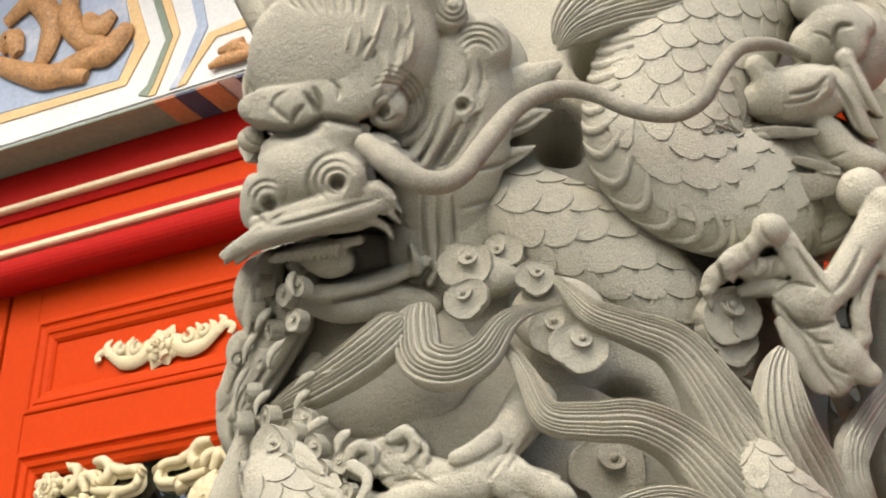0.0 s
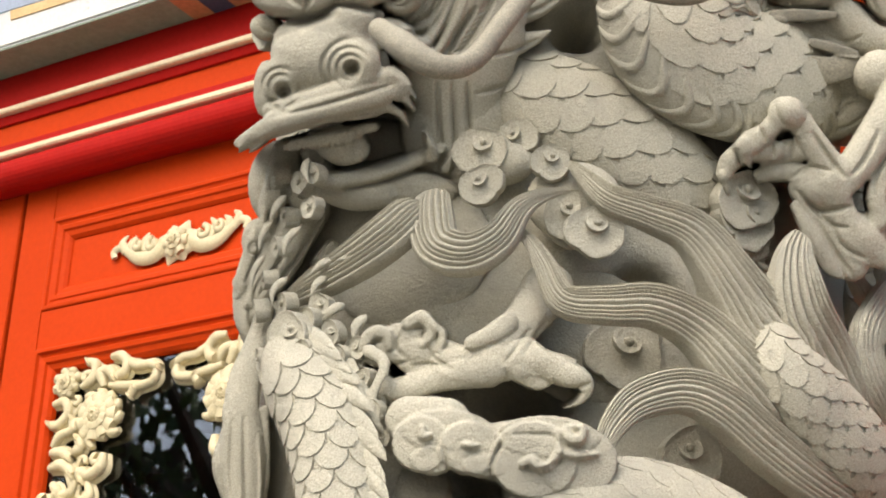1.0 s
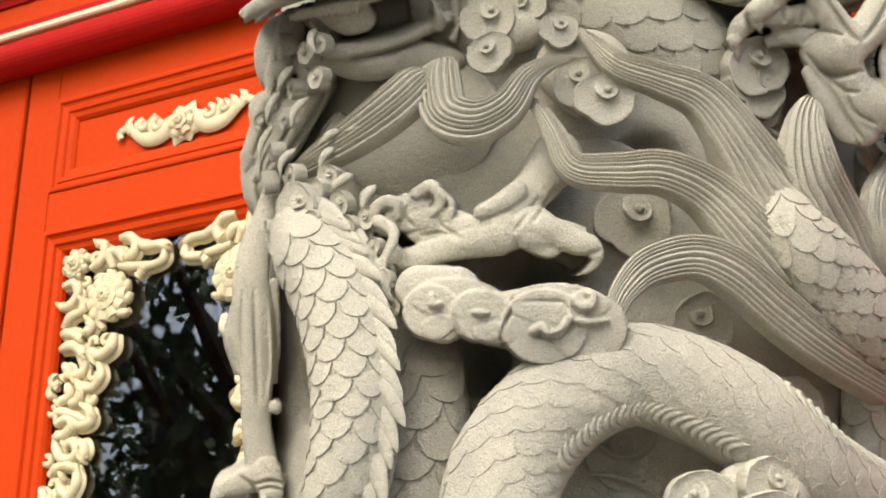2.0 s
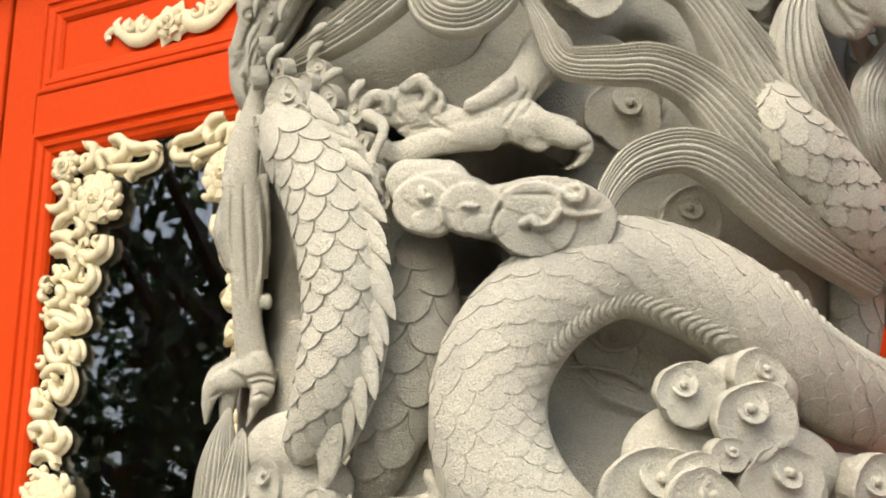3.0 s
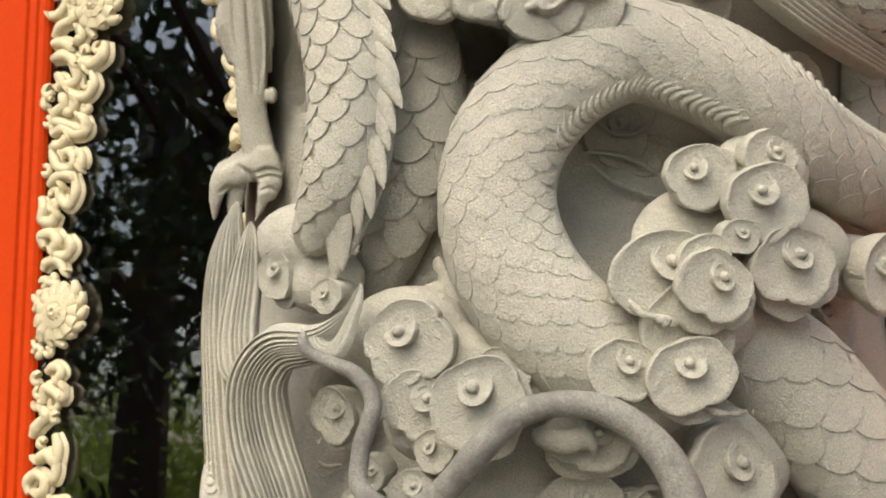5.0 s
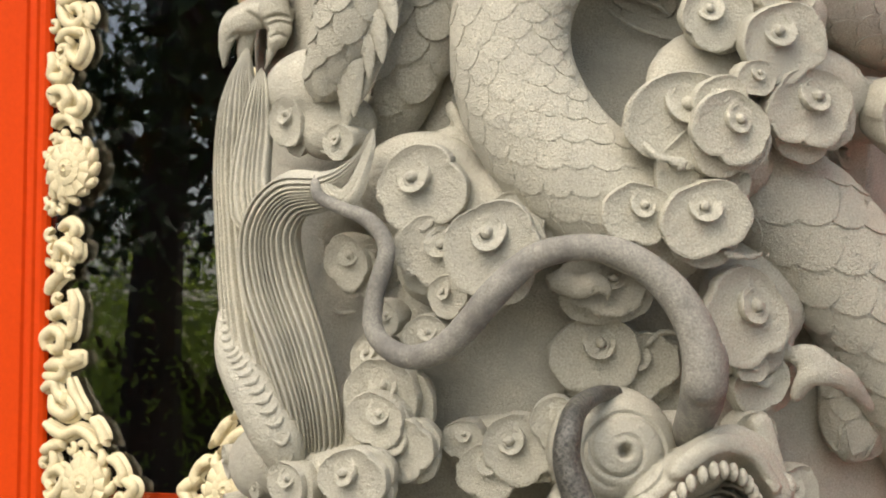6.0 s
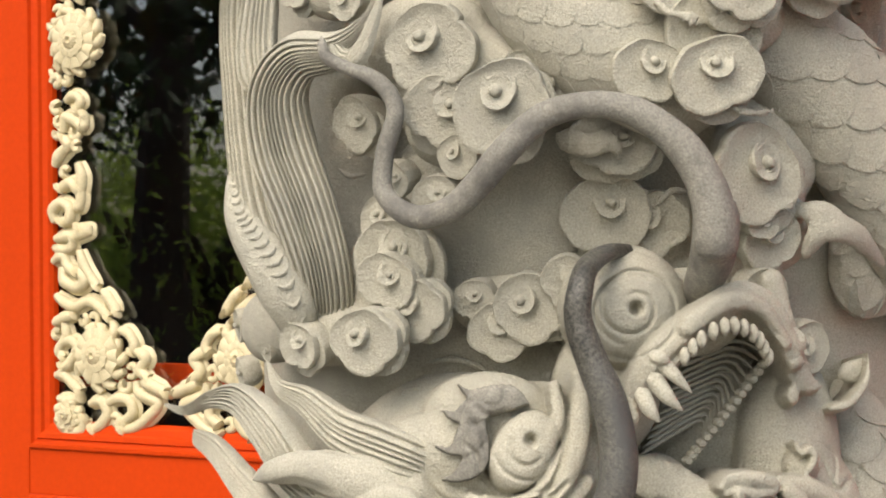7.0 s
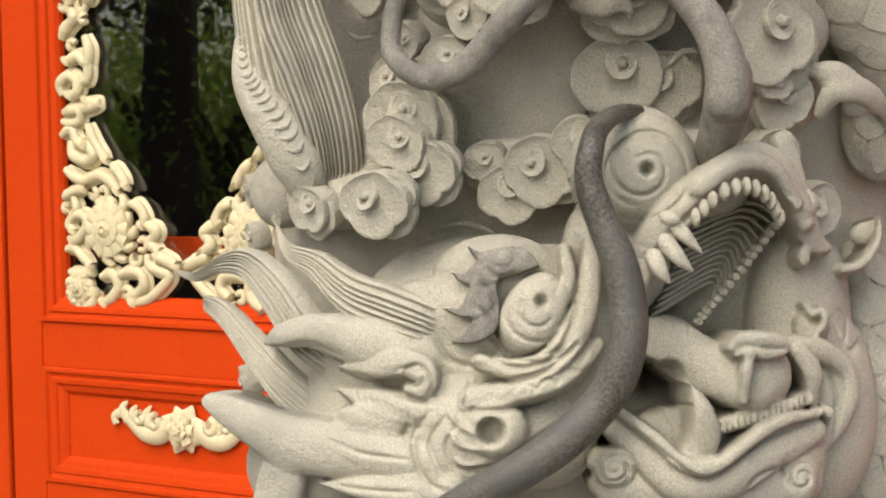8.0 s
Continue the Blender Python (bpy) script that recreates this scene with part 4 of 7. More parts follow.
# fore leg with its claw at the upper right
carve("dragon_leg", "clawed fore leg of the upper dragon", ((-0.5016, 1.9955, 2.6328), (0.2808, -0.8614, -0.4233)), (-18, -20, 18, 18),
      [(-0.4, 0.3, 3.11, 2.82, 9.2), (-3.0, 8.7, 2.13, 2.03, 11), (4.3, -5.7, 2.90, 2.90, 7.6), (7.6, 12.7, 2.95, 2.95, 4.5)],
      [[(10, 10.5, 2.43, 5), (7, 6.1, 2.21, 7), (4.1, 2.2, 2.12, 8.4), (1.7, -0.1, 2.03, 8.8)],
       [(1.4, 1.9, 2.13, 9), (-0.3, 5.4, 1.55, 9.6), (-2, 8, 1.65, 10), (-3.5, 9, 1.65, 10.4)],
       [(-3.5, 8.6, 1.36, 10.6), (-5.3, 6.8, 1.22, 10.8), (-7, 5.8, 1.47, 10.8), (-7.9, 5.3, 1.27, 10.8)],
       [(-8.1, 5.4, 0.98, 10.8), (-7.7, 3.8, 0.64, 10.4), (-7.4, 2.7, 0.1, 10)],
       [(-4.8, 4.7, 1.28, 9.6), (-7.7, 4.8, 1.42, 10), (-9.6, 3.7, 1.33, 10.2), (-10.3, 2.5, 1.13, 10)],
       [(-10.4, 2, 0.84, 10), (-10.1, 0.5, 0.49, 9.6), (-10, -0.6, 0.1, 9)],
       [(-0.9, 4.4, 1.22, 8.6), (-3.3, 4.6, 1.32, 9), (-5.8, 4.2, 1.23, 9)],
       [(-1.9, 2, 1.23, 8), (-4.4, 2.4, 1.33, 8.4), (-6.4, 2, 0.99, 8)],
       [(-11.8, -1.7, 0.3, 6), (-9.8, -2.1, 1, 6.4), (-7.2, -0.2, 1.4, 6.4)],
       [(-1.3, -2.5, 1.75, 8), (0.9, -5.6, 2.04, 8), (3.1, -8.8, 2.03, 7.6)],
       [(-2.8, -1.8, 0.59, 8.4), (-1.1, -5.4, 1.07, 8.6), (0.7, -9, 0.97, 8.2), (2, -10.3, 0.19, 7.6)],
       [(7.9, 3.5, 0.87, 6), (6.3, -0.9, 1.25, 7.2), (6.6, -4.1, 1.06, 7)],
       [(1.7, -0.1, 1.74, 8.6), (2.5, -3.6, 1.93, 8.4), (4.7, -6.7, 2.13, 7.8), (7, -8.4, 1.44, 7)],
       [(9.2, 8, 1.94, 5.6), (9.4, 3.9, 1.45, 5.4)]],
      [([(-0.3, 6.2), (1.5, 3.1), (2.9, 1.1)], 0.3, -0.8), ([(-2.6, 0.1), (-0.1, -2.4), (3.5, -2.2)], 0.3, -0.9), ([(-2.8, 1.4), (-1.0, 2.5), (1.4, 1.9)], 0.25, -0.6), ([(-6.1, 7.5), (-5.3, 5.4)], 0.25, -0.7), ([(-8.7, 4.9), (-8.4, 2.9)], 0.25, -0.7), ([(-4.2, 9.7), (-3.6, 7.7), (-2.2, 6.8)], 0.25, -0.6), ([(-4.8, 3.8), (-4.8, 5.3)], 0.25, -0.6), ([(-2.9, 3.4), (-2.5, 5.4)], 0.25, -0.6), ([(-1.3, -1.4), (1.0, -4.0), (2.9, -4.6)], 0.25, -0.6), ([(7.0, 6.0), (5.3, 3.1), (3.8, 1.3)], 0.3, -0.7), ([(8.8, 4.9), (6.7, 1.6), (6.0, -0.9)], 0.3, -0.7), ([(-0.4, -3.5), (1.3, -7.0), (3.2, -10.1)], 0.25, -0.6), ([(1.0, -3.5), (2.3, -6.6), (4.6, -8.2)], 0.25, -0.6)], bend=0, plump=0.75)

# flame plates over the shoulder
carve("shoulder_flame", "dark worn flame plate on the shoulder", ((-0.4771, 1.9898, 2.871), (0.2558, -0.8177, -0.5157)), (-16, -18, 14, 14), [],
      [[(-8.4, 6, 0.72, 9), (-7.8, 2.9, 1.13, 9.3), (-9.1, -0.2, 1.76, 9.6), (-10.3, -3.8, 2.18, 9.8), (-8.9, -6.5, 2.28, 9.8)],
       [(-9.5, -5.4, 2.49, 9.8), (-6, -6.7, 2.26, 9.8), (-2.4, -7.3, 2.04, 9.6), (1.7, -7.4, 1.52, 9.4), (6, -6.6, 0.3, 9)],
       [(-6, -0.5, 0.82, 9.4), (-3, -0.7, 0.92, 9.4), (0.9, -1.1, 0.61, 9.2)],
       [(-5.5, -1.6, 1.03, 9.5), (-5, -4.2, 1.12, 9.6)],
       [(-1.7, -4.1, 0.71, 9.5), (0.4, -4.8, 0.81, 9.4), (3, -5.8, 0.61, 9.2)]],
      [([(-10.3, -1.7), (-9.1, -0.2), (-8.4, 2.4)], 0.2, -0.2)], bend=0, material=PATCH, plump=0.25)
carve("flame", "scaled shoulder with flame-shaped crests", ((-0.4771, 1.9898, 2.871), (0.2558, -0.8177, -0.5157)), (-16, -20, 18, 24), [(-1.8, -6.1, 10.79, 7.71, 7.6), (-1.1, 3.5, 6.63, 3.82, 9), (4.9, 8.6, 6.17, 6.17, 4)],
      [[(-5.7, 3.4, 2.05, 9), (-1.6, 4.1, 2.79, 10), (1.5, 4.6, 1.91, 9.6), (2.7, 5.8, 0.4, 9)],
       [(-5.5, 7.4, 1.54, 8.6), (-4.1, 5.4, 1.75, 9), (-1.7, 2.3, 2.04, 9)],
       [(1.4, 9.5, 3.09, 5), (4.1, 11.3, 2.57, 5.6), (6, 9, 1.74, 5.6), (4.9, 6.9, 0.41, 5)],
       [(3.1, 5.4, 1.33, 7), (5, 2.7, 1.42, 7.4), (6.3, -0.6, 1.11, 7), (7.8, -2.3, 0.41, 6.5)],
       [(4.8, 7.5, 1.02, 7), (6.2, 4.1, 1.11, 7.4), (8, 0.9, 0.71, 7), (8.7, 0, 0.2, 6.5)],
       [(1.8, 15.3, 3.11, 4), (4.2, 12.9, 2.57, 4.6), (7.2, 11, 1.53, 4.6)],
       [(2.1, -1.2, 2.04, 8), (4.5, -4, 2.02, 8), (7.4, -5.3, 1.71, 7.4)],
       [(-8.1, -13.4, 1.58, 6.5), (-3, -14.5, 2.07, 7), (3.4, -11.8, 3.06, 7), (7.2, -9, 2.54, 6.4)]],
      [([(-1.6, 3.6), (1.0, 4.0), (2.4, 5.1)], 0.3, -0.9), ([(-2.5, 2.6), (0.4, 2.9), (2.3, 4.3)], 0.25, -0.7), ([(3.3, 4.7), (4.9, 1.7), (5.9, -1.5)], 0.25, -0.7), ([(5.2, 6.3), (6.4, 2.9), (8.0, 0.1)], 0.25, -0.7), ([(3.6, 9.3), (4.3, 11.1), (5.8, 11.2)], 0.35, -1.0), ([(1.5, 10.8), (2.9, 10.2), (4.1, 8.5)], 0.25, -0.5), ([(-0.1, -3.3), (1.9, -4.3), (4.0, -3.7)], 0.25, -0.5), ([(-1.7, -11.3), (-0.1, -10.4), (1.9, -10.8)], 0.2, -0.5), ([(0.2, -13.0), (1.9, -11.6), (3.9, -11.7)], 0.2, -0.5), ([(2.7, -11.1), (4.0, -9.7), (5.8, -10.1)], 0.2, -0.5), ([(-0.4, -14.6), (2.2, -14.0), (4.9, -12.3)], 0.2, -0.5), ([(-7.1, -0.4), (-5.4, 1.1), (-3.4, 0.6)], 0.25, -0.6)], bend=0)

# the upper dragon's head
r = Relief((-0.9503, 1.6951, 2.7789), (0.5018, -0.71, -0.4941), (-24, -30, 36, 38), bend=0.5)
for q_ in (
    (-1.3, 14.3, 11.02, 8.82, 10), (-2.0, 19.2, 10.61, 7.52, 9.5), 
    (12.1, 8.2, 6.63, 10.17, 7.2), (15.5, 12.1, 5.33, 6.67, 5.6), (14.0, 15.3, 3.85, 4.16, 9.6),
    (10.0, 19.1, 2.38, 2.60, 10.5), (-4.5, 0.1, 6.44, 5.15, 17.4), (-2.3, 4.1, 3.52, 2.66, 16.4), (-11.2, -4.5, 1.41, 3.30, 16.8), (-9.4, -3.3, 2.40, 2.53, 17.8), (-1.4, -1.2, 3.47, 3.05, 18.6),
    (-6.1, -0.9, 4.73, 3.44, 18.2), (2.6, 2.6, 3.00, 1.93, 14.6), (5.3, 1.0, 2.59, 1.73, 12.4), (-4.2, -5.3, 7.77, 2.59, 16.8), (2.8, -10.6, 6.87, 3.21, 2.5), (4.3, -15.2, 7.69, 2.55, 10.8),
    (-0.0, -15.9, 4.83, 2.28, 12), (10.5, -6.2, 2.68, 7.59, 6.2), (14.3, -6.9, 3.82, 6.74, 4.6), (10.2, -14.8, 5.36, 2.68, 6), (-12.5, 9.7, 1.11, 2.76, 8.5), (-12.0, 2.7, 1.93, 1.66, 9),
):
    r.lump(*q_)
# heavy brows that run back into the forehead
r.roll([(-12, 6.2, 1.69, 14.8), (-9.8, 6.2, 2.46, 16.3), (-7.2, 6.4, 2.69, 16.8), (-4.5, 7.1, 2.59, 16.2), (-1.6, 7.3, 2.56, 16.2), (1.1, 8.8, 2.48, 15.6), (3.3, 11.2, 2.13, 14.4), (5.1, 14, 1.73, 12.8), (6, 17.2, 1.22, 11.4)], 0.62)
for q_ in ((-4.1, 12.4, 8.84, 8.19, 16, 0, 3.6), (-2.9, 16.5, 9.72, 9.93, 14.6, 0, 4.5), (-1.3, 21.9, 11.27, 8.67, 13, 0, 5), (10.3, 5.8, 8.27, 13.06, 10.2, 0, 4), (11.4, -7.0, 6.64, 8.85, 8, 0, 3), (4.0, 14.4, 5.17, 6.89, 13, 0, 4)):
    r.lump(*q_)
r.roll([(-11.3, -9.5, 1.23, 17.6), (-6.2, -6.8, 1.97, 18.5), (-0.8, -4.6, 1.96, 17.8), (3.2, -3.2, 1.45, 16)], 0.5)
r.lump(3.6, 7.2, 2.49, 2.41, 14.4, base=2.2)
for q_ in (
    [(-13.9, -11, 0.63, 16.4), (-12.1, -9.8, 0.97, 18), (-9.5, -8.2, 1.22, 19.2), (-5.7, -6.7, 1.28, 19.6), (-1.1, -5.2, 1.27, 18.6), (2.6, -4.1, 1.19, 17), (4.7, -3.3, 0.77, 15.6)],
    [(-10.1, -7, 0.97, 17.8), (-5.4, -5.3, 1.2, 18.6), (-0.4, -3.3, 1.28, 17.8), (2.9, -2, 1.11, 16)],
    [(-12.2, -10, 0.8, 17.6), (-13.2, -11.3, 0.54, 16.8), (-13.9, -12.2, 0.13, 16)],
    [(-10.6, -9.7, 0.7, 17.8), (-12, -11.4, 0.44, 17), (-12.7, -12.1, 0.13, 16)],
    [(2.5, -2.4, 1.02, 16.8), (4.2, -2.9, 0.77, 16.2), (6.1, -4.5, 0.13, 15)],
    [(2.6, -3.9, 0.93, 16.6), (4.6, -4.5, 0.68, 15.8), (6.1, -5.8, 0.13, 15)],
    [(2.3, -5.4, 0.86, 16.2), (4.3, -6.2, 0.6, 15.4), (5.5, -7.8, 0.13, 14.6)],
    [(3.1, -1.6, 0.68, 16), (4.4, -2.2, 0.51, 15.4), (5.6, -3.1, 0.13, 15)],
    [(-8.3, -11, 0.62, 14.6), (-5.2, -10.1, 0.79, 14.8), (-1.8, -9, 0.78, 14.4), (1.6, -8, 0.69, 13.8)],
    [(-4.4, -9.8, 1.76, 13.6), (-2.1, -10.4, 2.52, 13.9), (-0.4, -10.8, 1.75, 13)],
    [(-5.5, -14.3, 0.35, 13), (-3.6, -14.5, 0.79, 13.6), (-0.1, -14.1, 0.96, 13), (3.7, -13, 0.96, 11.8), (7.2, -11.5, 0.88, 10.4), (9.5, -10.2, 0.61, 9.4)],
    [(-5.8, -13.9, 0.44, 14), (-4.3, -14.8, 0.75, 14), (-1.8, -15, 0.66, 13)],
    [(8.5, -11.1, 0.78, 11), (8.2, -9.8, 0.52, 11.6), (7.6, -8.4, 0.13, 11.6)],
    [(10.2, -12.5, 0.62, 9), (10.7, -11.3, 0.35, 9), (10.9, -10.3, 0.09, 9)],
    [(3.5, 3.1, 0.69, 13), (6.6, 1.9, 0.69, 11.6), (8, 3.9, 0.65, 10.6), (8.9, 7.5, 0.61, 9.8), (9.5, 11.5, 0.44, 9)],
    [(5.4, 0.6, 0.52, 12), (8, 0.8, 0.52, 11), (10, 4.4, 0.52, 10.3), (11.1, 7.6, 0.57, 10), (12.3, 9, 0.61, 10), (13.4, 8.4, 0.44, 9.6), (12, 7.2, 0.44, 9.6)],
    [(12, 6.8, 0.52, 9.5), (14.2, 8, 0.53, 9), (15.2, 10.2, 0.35, 8.5), (15.2, 11.7, 0.09, 8)],
    [(8.4, 9.2, 0.61, 9.4), (8.9, 11.5, 0.61, 9.2), (9.4, 13.3, 0.13, 9)],
    [(10.9, 11.2, 0.53, 9), (12.1, 12.1, 0.61, 9), (12.8, 13.9, 0.13, 9)],
    [(9.3, -2.7, 0.62, 8), (9.8, -6.2, 0.71, 8.2), (10.5, -10.6, 0.53, 8)],
    [(11.1, -2.6, 0.44, 7.5), (11.6, -6.5, 0.53, 7.5), (12.1, -10.6, 0.36, 7)],
    [(12.6, 1.6, 2.22, 7), (16.5, 2.2, 1.69, 7), (19.6, 3.3, 0.98, 6.5), (21.9, 4.5, 0.13, 6)],
    [(12.9, -2.4, 2.23, 6.5), (16.4, -1.8, 1.51, 6.5), (18.7, -1.1, 0.8, 6), (20.1, 0.1, 0.13, 5.5)],
    [(13.2, -6, 2.01, 6), (15.8, -5.5, 1.25, 6), (17.4, -4.4, 0.63, 5.5), (18.1, -3.2, 0.13, 5)],
    [(15, 6.2, 2.66, 6.5), (18.9, 6.9, 1.78, 6.5), (21.6, 8, 0.99, 6), (23.4, 8.7, 0.14, 5.5)],
    [(17.4, 10, 2.67, 6), (20.8, 12.2, 1.97, 6), (23.4, 14, 0.81, 5.5)],
    [(-13.9, 19.3, 1.36, 12), (-12.1, 16.6, 1.44, 12.6), (-10.8, 14.1, 1.07, 12), (-10.5, 12.4, 0.36, 11)],
    [(7.6, 20.6, 1.14, 9), (8.7, 17.6, 0.88, 9), (8, 14.9, 0.35, 9)],
):
    r.roll(q_)
for i_ in range(11):
    r.roll([(-7.6 + i_ * 0.67, -10.3 + i_ * 0.15, 0.45, 15.2), (-7.6 + i_ * 0.67, -11.3 + i_ * 0.15, 0.32, 14.8)])
for i_ in range(9):
    r.line([(10.1 + i_ * 0.39, 0.9 + i_ * 0.73), (11.3 + i_ * 0.39, 1.7 + i_ * 0.73)], 0.2, -0.7)
for pts_, w_, d_ in (
    ([(-11.9, 4.5), (-8.8, 3.8), (-5.7, 4.2), (-3.6, 5.4), (-1.5, 5.4), (0.7, 5.2), (1.9, 6.1)], 0.5, -2.2),
    ([(-7.0, 4.2), (-6.6, 5.8), (-5.8, 6.7)], 0.35, -0.9),
    ([(-3.6, 5.8), (-3.9, 7.3), (-4.7, 8.7)], 0.4, -1.1),
    ([(-2.7, 9.7), (-1.9, 8.9), (-1.9, 7.9)], 0.3, -0.7),
    ([(-9.4, 6.1), (-9.0, 7.4), (-7.8, 8.3)], 0.3, -0.5),
    ([(-0.3, 12.9), (0.1, 15.1), (-0.5, 17.0)], 0.25, 0.5),
    ([(0.8, 12.7), (1.9, 15.6), (2.6, 18.7)], 0.3, 0.6),
    ([(-1.4, 13.3), (-1.2, 15.5)], 0.25, 0.5),
    ([(0.4, 13.2), (0.9, 14.4), (1.7, 15.0)], 0.22, -0.7),
    ([(1.5, 12.6), (1.9, 13.5)], 0.22, -0.7),
    ([(4.0, 15.0), (4.3, 16.7), (3.7, 18.5)], 0.25, 0.5),
    ([(5.2, 16.0), (5.6, 17.3), (5.3, 19.0)], 0.25, 0.5),
    ([(1.6, 5.1), (3.9, 3.9), (6.5, 4.6), (8.1, 6.9), (8.3, 10.0)], 0.45, -1.1),
    ([(2.6, 3.8), (6.1, 2.8), (8.2, 4.7), (9.1, 7.9)], 0.35, -0.8),
    ([(3.6, 2.2), (7.1, 1.2), (9.1, 3.9), (10.2, 7.5)], 0.3, -0.7),
    ([(-10.0, 3.4), (-7.0, 3.3), (-3.6, 4.6)], 0.6, -2.0),
    ([(-10.1, -7.6), (-5.4, -6.2), (-0.4, -4.4), (3.4, -3.0)], 0.28, -0.6),
    ([(-12.0, -10.7), (-7.3, -8.9), (-2.7, -7.3), (2.3, -5.9)], 0.3, -0.6),
    ([(-7.8, -9.7), (-3.6, -8.4), (1.5, -7.0)], 0.4, -1.0),
    ([(9.5, 0.9), (10.6, 3.2), (12.2, 6.0)], 0.5, -1.6),
    ([(10.8, 0.6), (12.4, 3.3), (14.3, 7.0)], 0.35, -1.0),
    ([(8.6, -2.7), (9.1, -6.7), (9.6, -10.2)], 0.3, -0.8),
    ([(10.4, -2.6), (10.8, -6.6), (11.3, -10.6)], 0.3, -0.8),
    ([(12.1, -2.5), (12.6, -6.5), (13.1, -10.5)], 0.3, -0.8),
    ([(13.5, 0.7), (17.0, 1.7), (20.0, 3.2)], 0.3, -0.6),
    ([(13.4, -3.5), (16.5, -2.4), (18.8, -1.1)], 0.3, -0.6),
    ([(15.9, 5.6), (19.4, 6.5), (21.9, 8.1)], 0.3, -0.6),
    ([(-0.9, -15.3), (2.9, -14.3), (7.2, -12.6)], 0.3, -0.8),
    ([(-0.6, -13.4), (3.7, -12.2), (7.1, -10.7)], 0.4, -1.0),
    ([(12.2, 13.9), (12.9, 11.7), (12.3, 9.9)], 0.25, -0.5),
    ([(13.9, 13.2), (14.4, 11.5), (14.1, 9.7)], 0.25, -0.5),
    ([(-12.8, 11.1), (-12.3, 9.8), (-12.5, 8.2)], 0.2, -0.6),
    ([(-13.2, 10.2), (-12.8, 9.0), (-12.8, 7.9)], 0.2, -0.6),
    ([(-13.0, 3.4), (-12.0, 2.3), (-10.8, 2.1)], 0.2, -0.6),
    ([(-10.3, -5.8), (-8.9, -6.9), (-7.2, -5.5)], 0.4, -0.9),
    ([(-9.0, 19.6), (-8.2, 18.5), (-7.1, 17.7)], 0.22, -0.5),
    ([(-7.8, 19.6), (-7.2, 18.5), (-6.2, 17.5)], 0.22, -0.5),
    ([(-6.7, 19.7), (-6.1, 18.6), (-5.2, 17.3)], 0.22, -0.5),
    ([(-5.5, 19.7), (-5.0, 18.6), (-4.4, 17.8)], 0.22, -0.5),
    ([(-4.3, 19.8), (-4.0, 18.7), (-3.5, 17.6)], 0.22, -0.5),
    ([(-3.2, 19.9), (-2.9, 18.7), (-2.6, 17.4)], 0.22, -0.5),
    ([(-2.0, 19.9), (-1.8, 18.8), (-1.7, 18.0)], 0.22, -0.5),
    ([(-0.9, 20.0), (-0.8, 18.8), (-0.8, 17.8)], 0.22, -0.5),
    ([(0.2, 20.0), (0.3, 18.9), (0.1, 17.5)], 0.22, -0.5),
    ([(2.6, 9.5), (3.4, 11.3), (3.1, 13.0)], 0.5, 0.8),
    ([(4.2, 10.7), (4.9, 12.5), (5.0, 14.4)], 0.5, 0.8),
    ([(5.4, 12.3), (6.0, 14.1), (6.0, 16.2)], 0.4, 0.7),
    ([(-9.5, 6.6), (-8.6, 5.8), (-7.2, 4.9)], 0.35, -0.6),
    ([(-5.6, 8.1), (-4.6, 6.9), (-3.5, 5.6)], 0.45, -1.3),
):
    r.line(pts_, w_, d_)
for x_, y_, q_, a0_, a1_, w_ in (
    (3.6, 7.2, 2.84, -50, 130, 0.22), (3.6, 7.2, 3.44, -45, 115, 0.22), (3.6, 7.2, 4.04, -40, 100, 0.22), (3.6, 7.2, 4.64, -35, 90, 0.22), (3.6, 7.2, 1.46, 100, 330, 0.22),
    (-1.5, -1.5, 1.38, 20, 300, 0.28), (-1.5, -1.5, 2.24, 30, 240, 0.28), (-1.5, -1.5, 3.10, 50, 220, 0.28),
    (-9.2, -4.1, 1.29, 60, 220, 0.26), (-9.2, -4.1, 2.06, 60, 200, 0.26),
    (13.7, 14.0, 1.63, 25, 150, 0.26), (13.7, 14.0, 2.32, 25, 150, 0.26), (13.7, 14.0, 3.01, 25, 145, 0.26), (13.7, 14.0, 3.70, 30, 140, 0.26),
    (10.4, 19.8, 0.77, 0, 330, 0.22), (10.4, 19.8, 1.38, 170, 400, 0.22), (10.4, 19.8, 1.98, 180, 390, 0.22),
):
    r.line(ring(x_, y_, q_, a0_, a1_), w_, -0.6)
r.hole(3.2, 6.8, 0.6, 2.2)
r.hole(-1.3, -1.6, 0.75, 2.6)
r.hole(-8.9, -4.6, 0.7, 2.2)
r.hole(12.3, 8.3, 0.6, 1.6)
head = new("dragon_head", r.build("dragon_head"))
head.data.materials.append(STONE)
head.parent, head.matrix_parent_inverse = column, column.matrix_world.inverted()
tagged(head, "open-mouthed upper dragon head with heavy brows")

# its long whisker
s = Carving()
tube(s, [(-23.5, 2.726, 0.19, 0.0119), (-18.7, 2.668, 0.23, 0.0156), (-15.3, 2.64, 0.23, 0.0136), (-12.4, 2.655, 0.21, 0.0125), (-9.4, 2.715, 0.19, 0.0122), (-6.6, 2.766, 0.17, 0.0112), (-2.5, 2.799, 0.15, 0.0108), (1.8, 2.802, 0.14, 0.0102), (6.2, 2.778, 0.15, 0.0095), (10.6, 2.772, 0.16, 0.0094), (13.6, 2.789, 0.17, 0.0095), (15.8, 2.831, 0.17, 0.0096), (19.4, 2.881, 0.16, 0.0091), (24.9, 2.908, 0.15, 0.008), (31.3, 2.919, 0.14, 0.0061), (42, 2.957, 0.12, 0.0035)], 0.95, 16)
hang(s, "whisker", "long curling whisker standing free", PATCH)

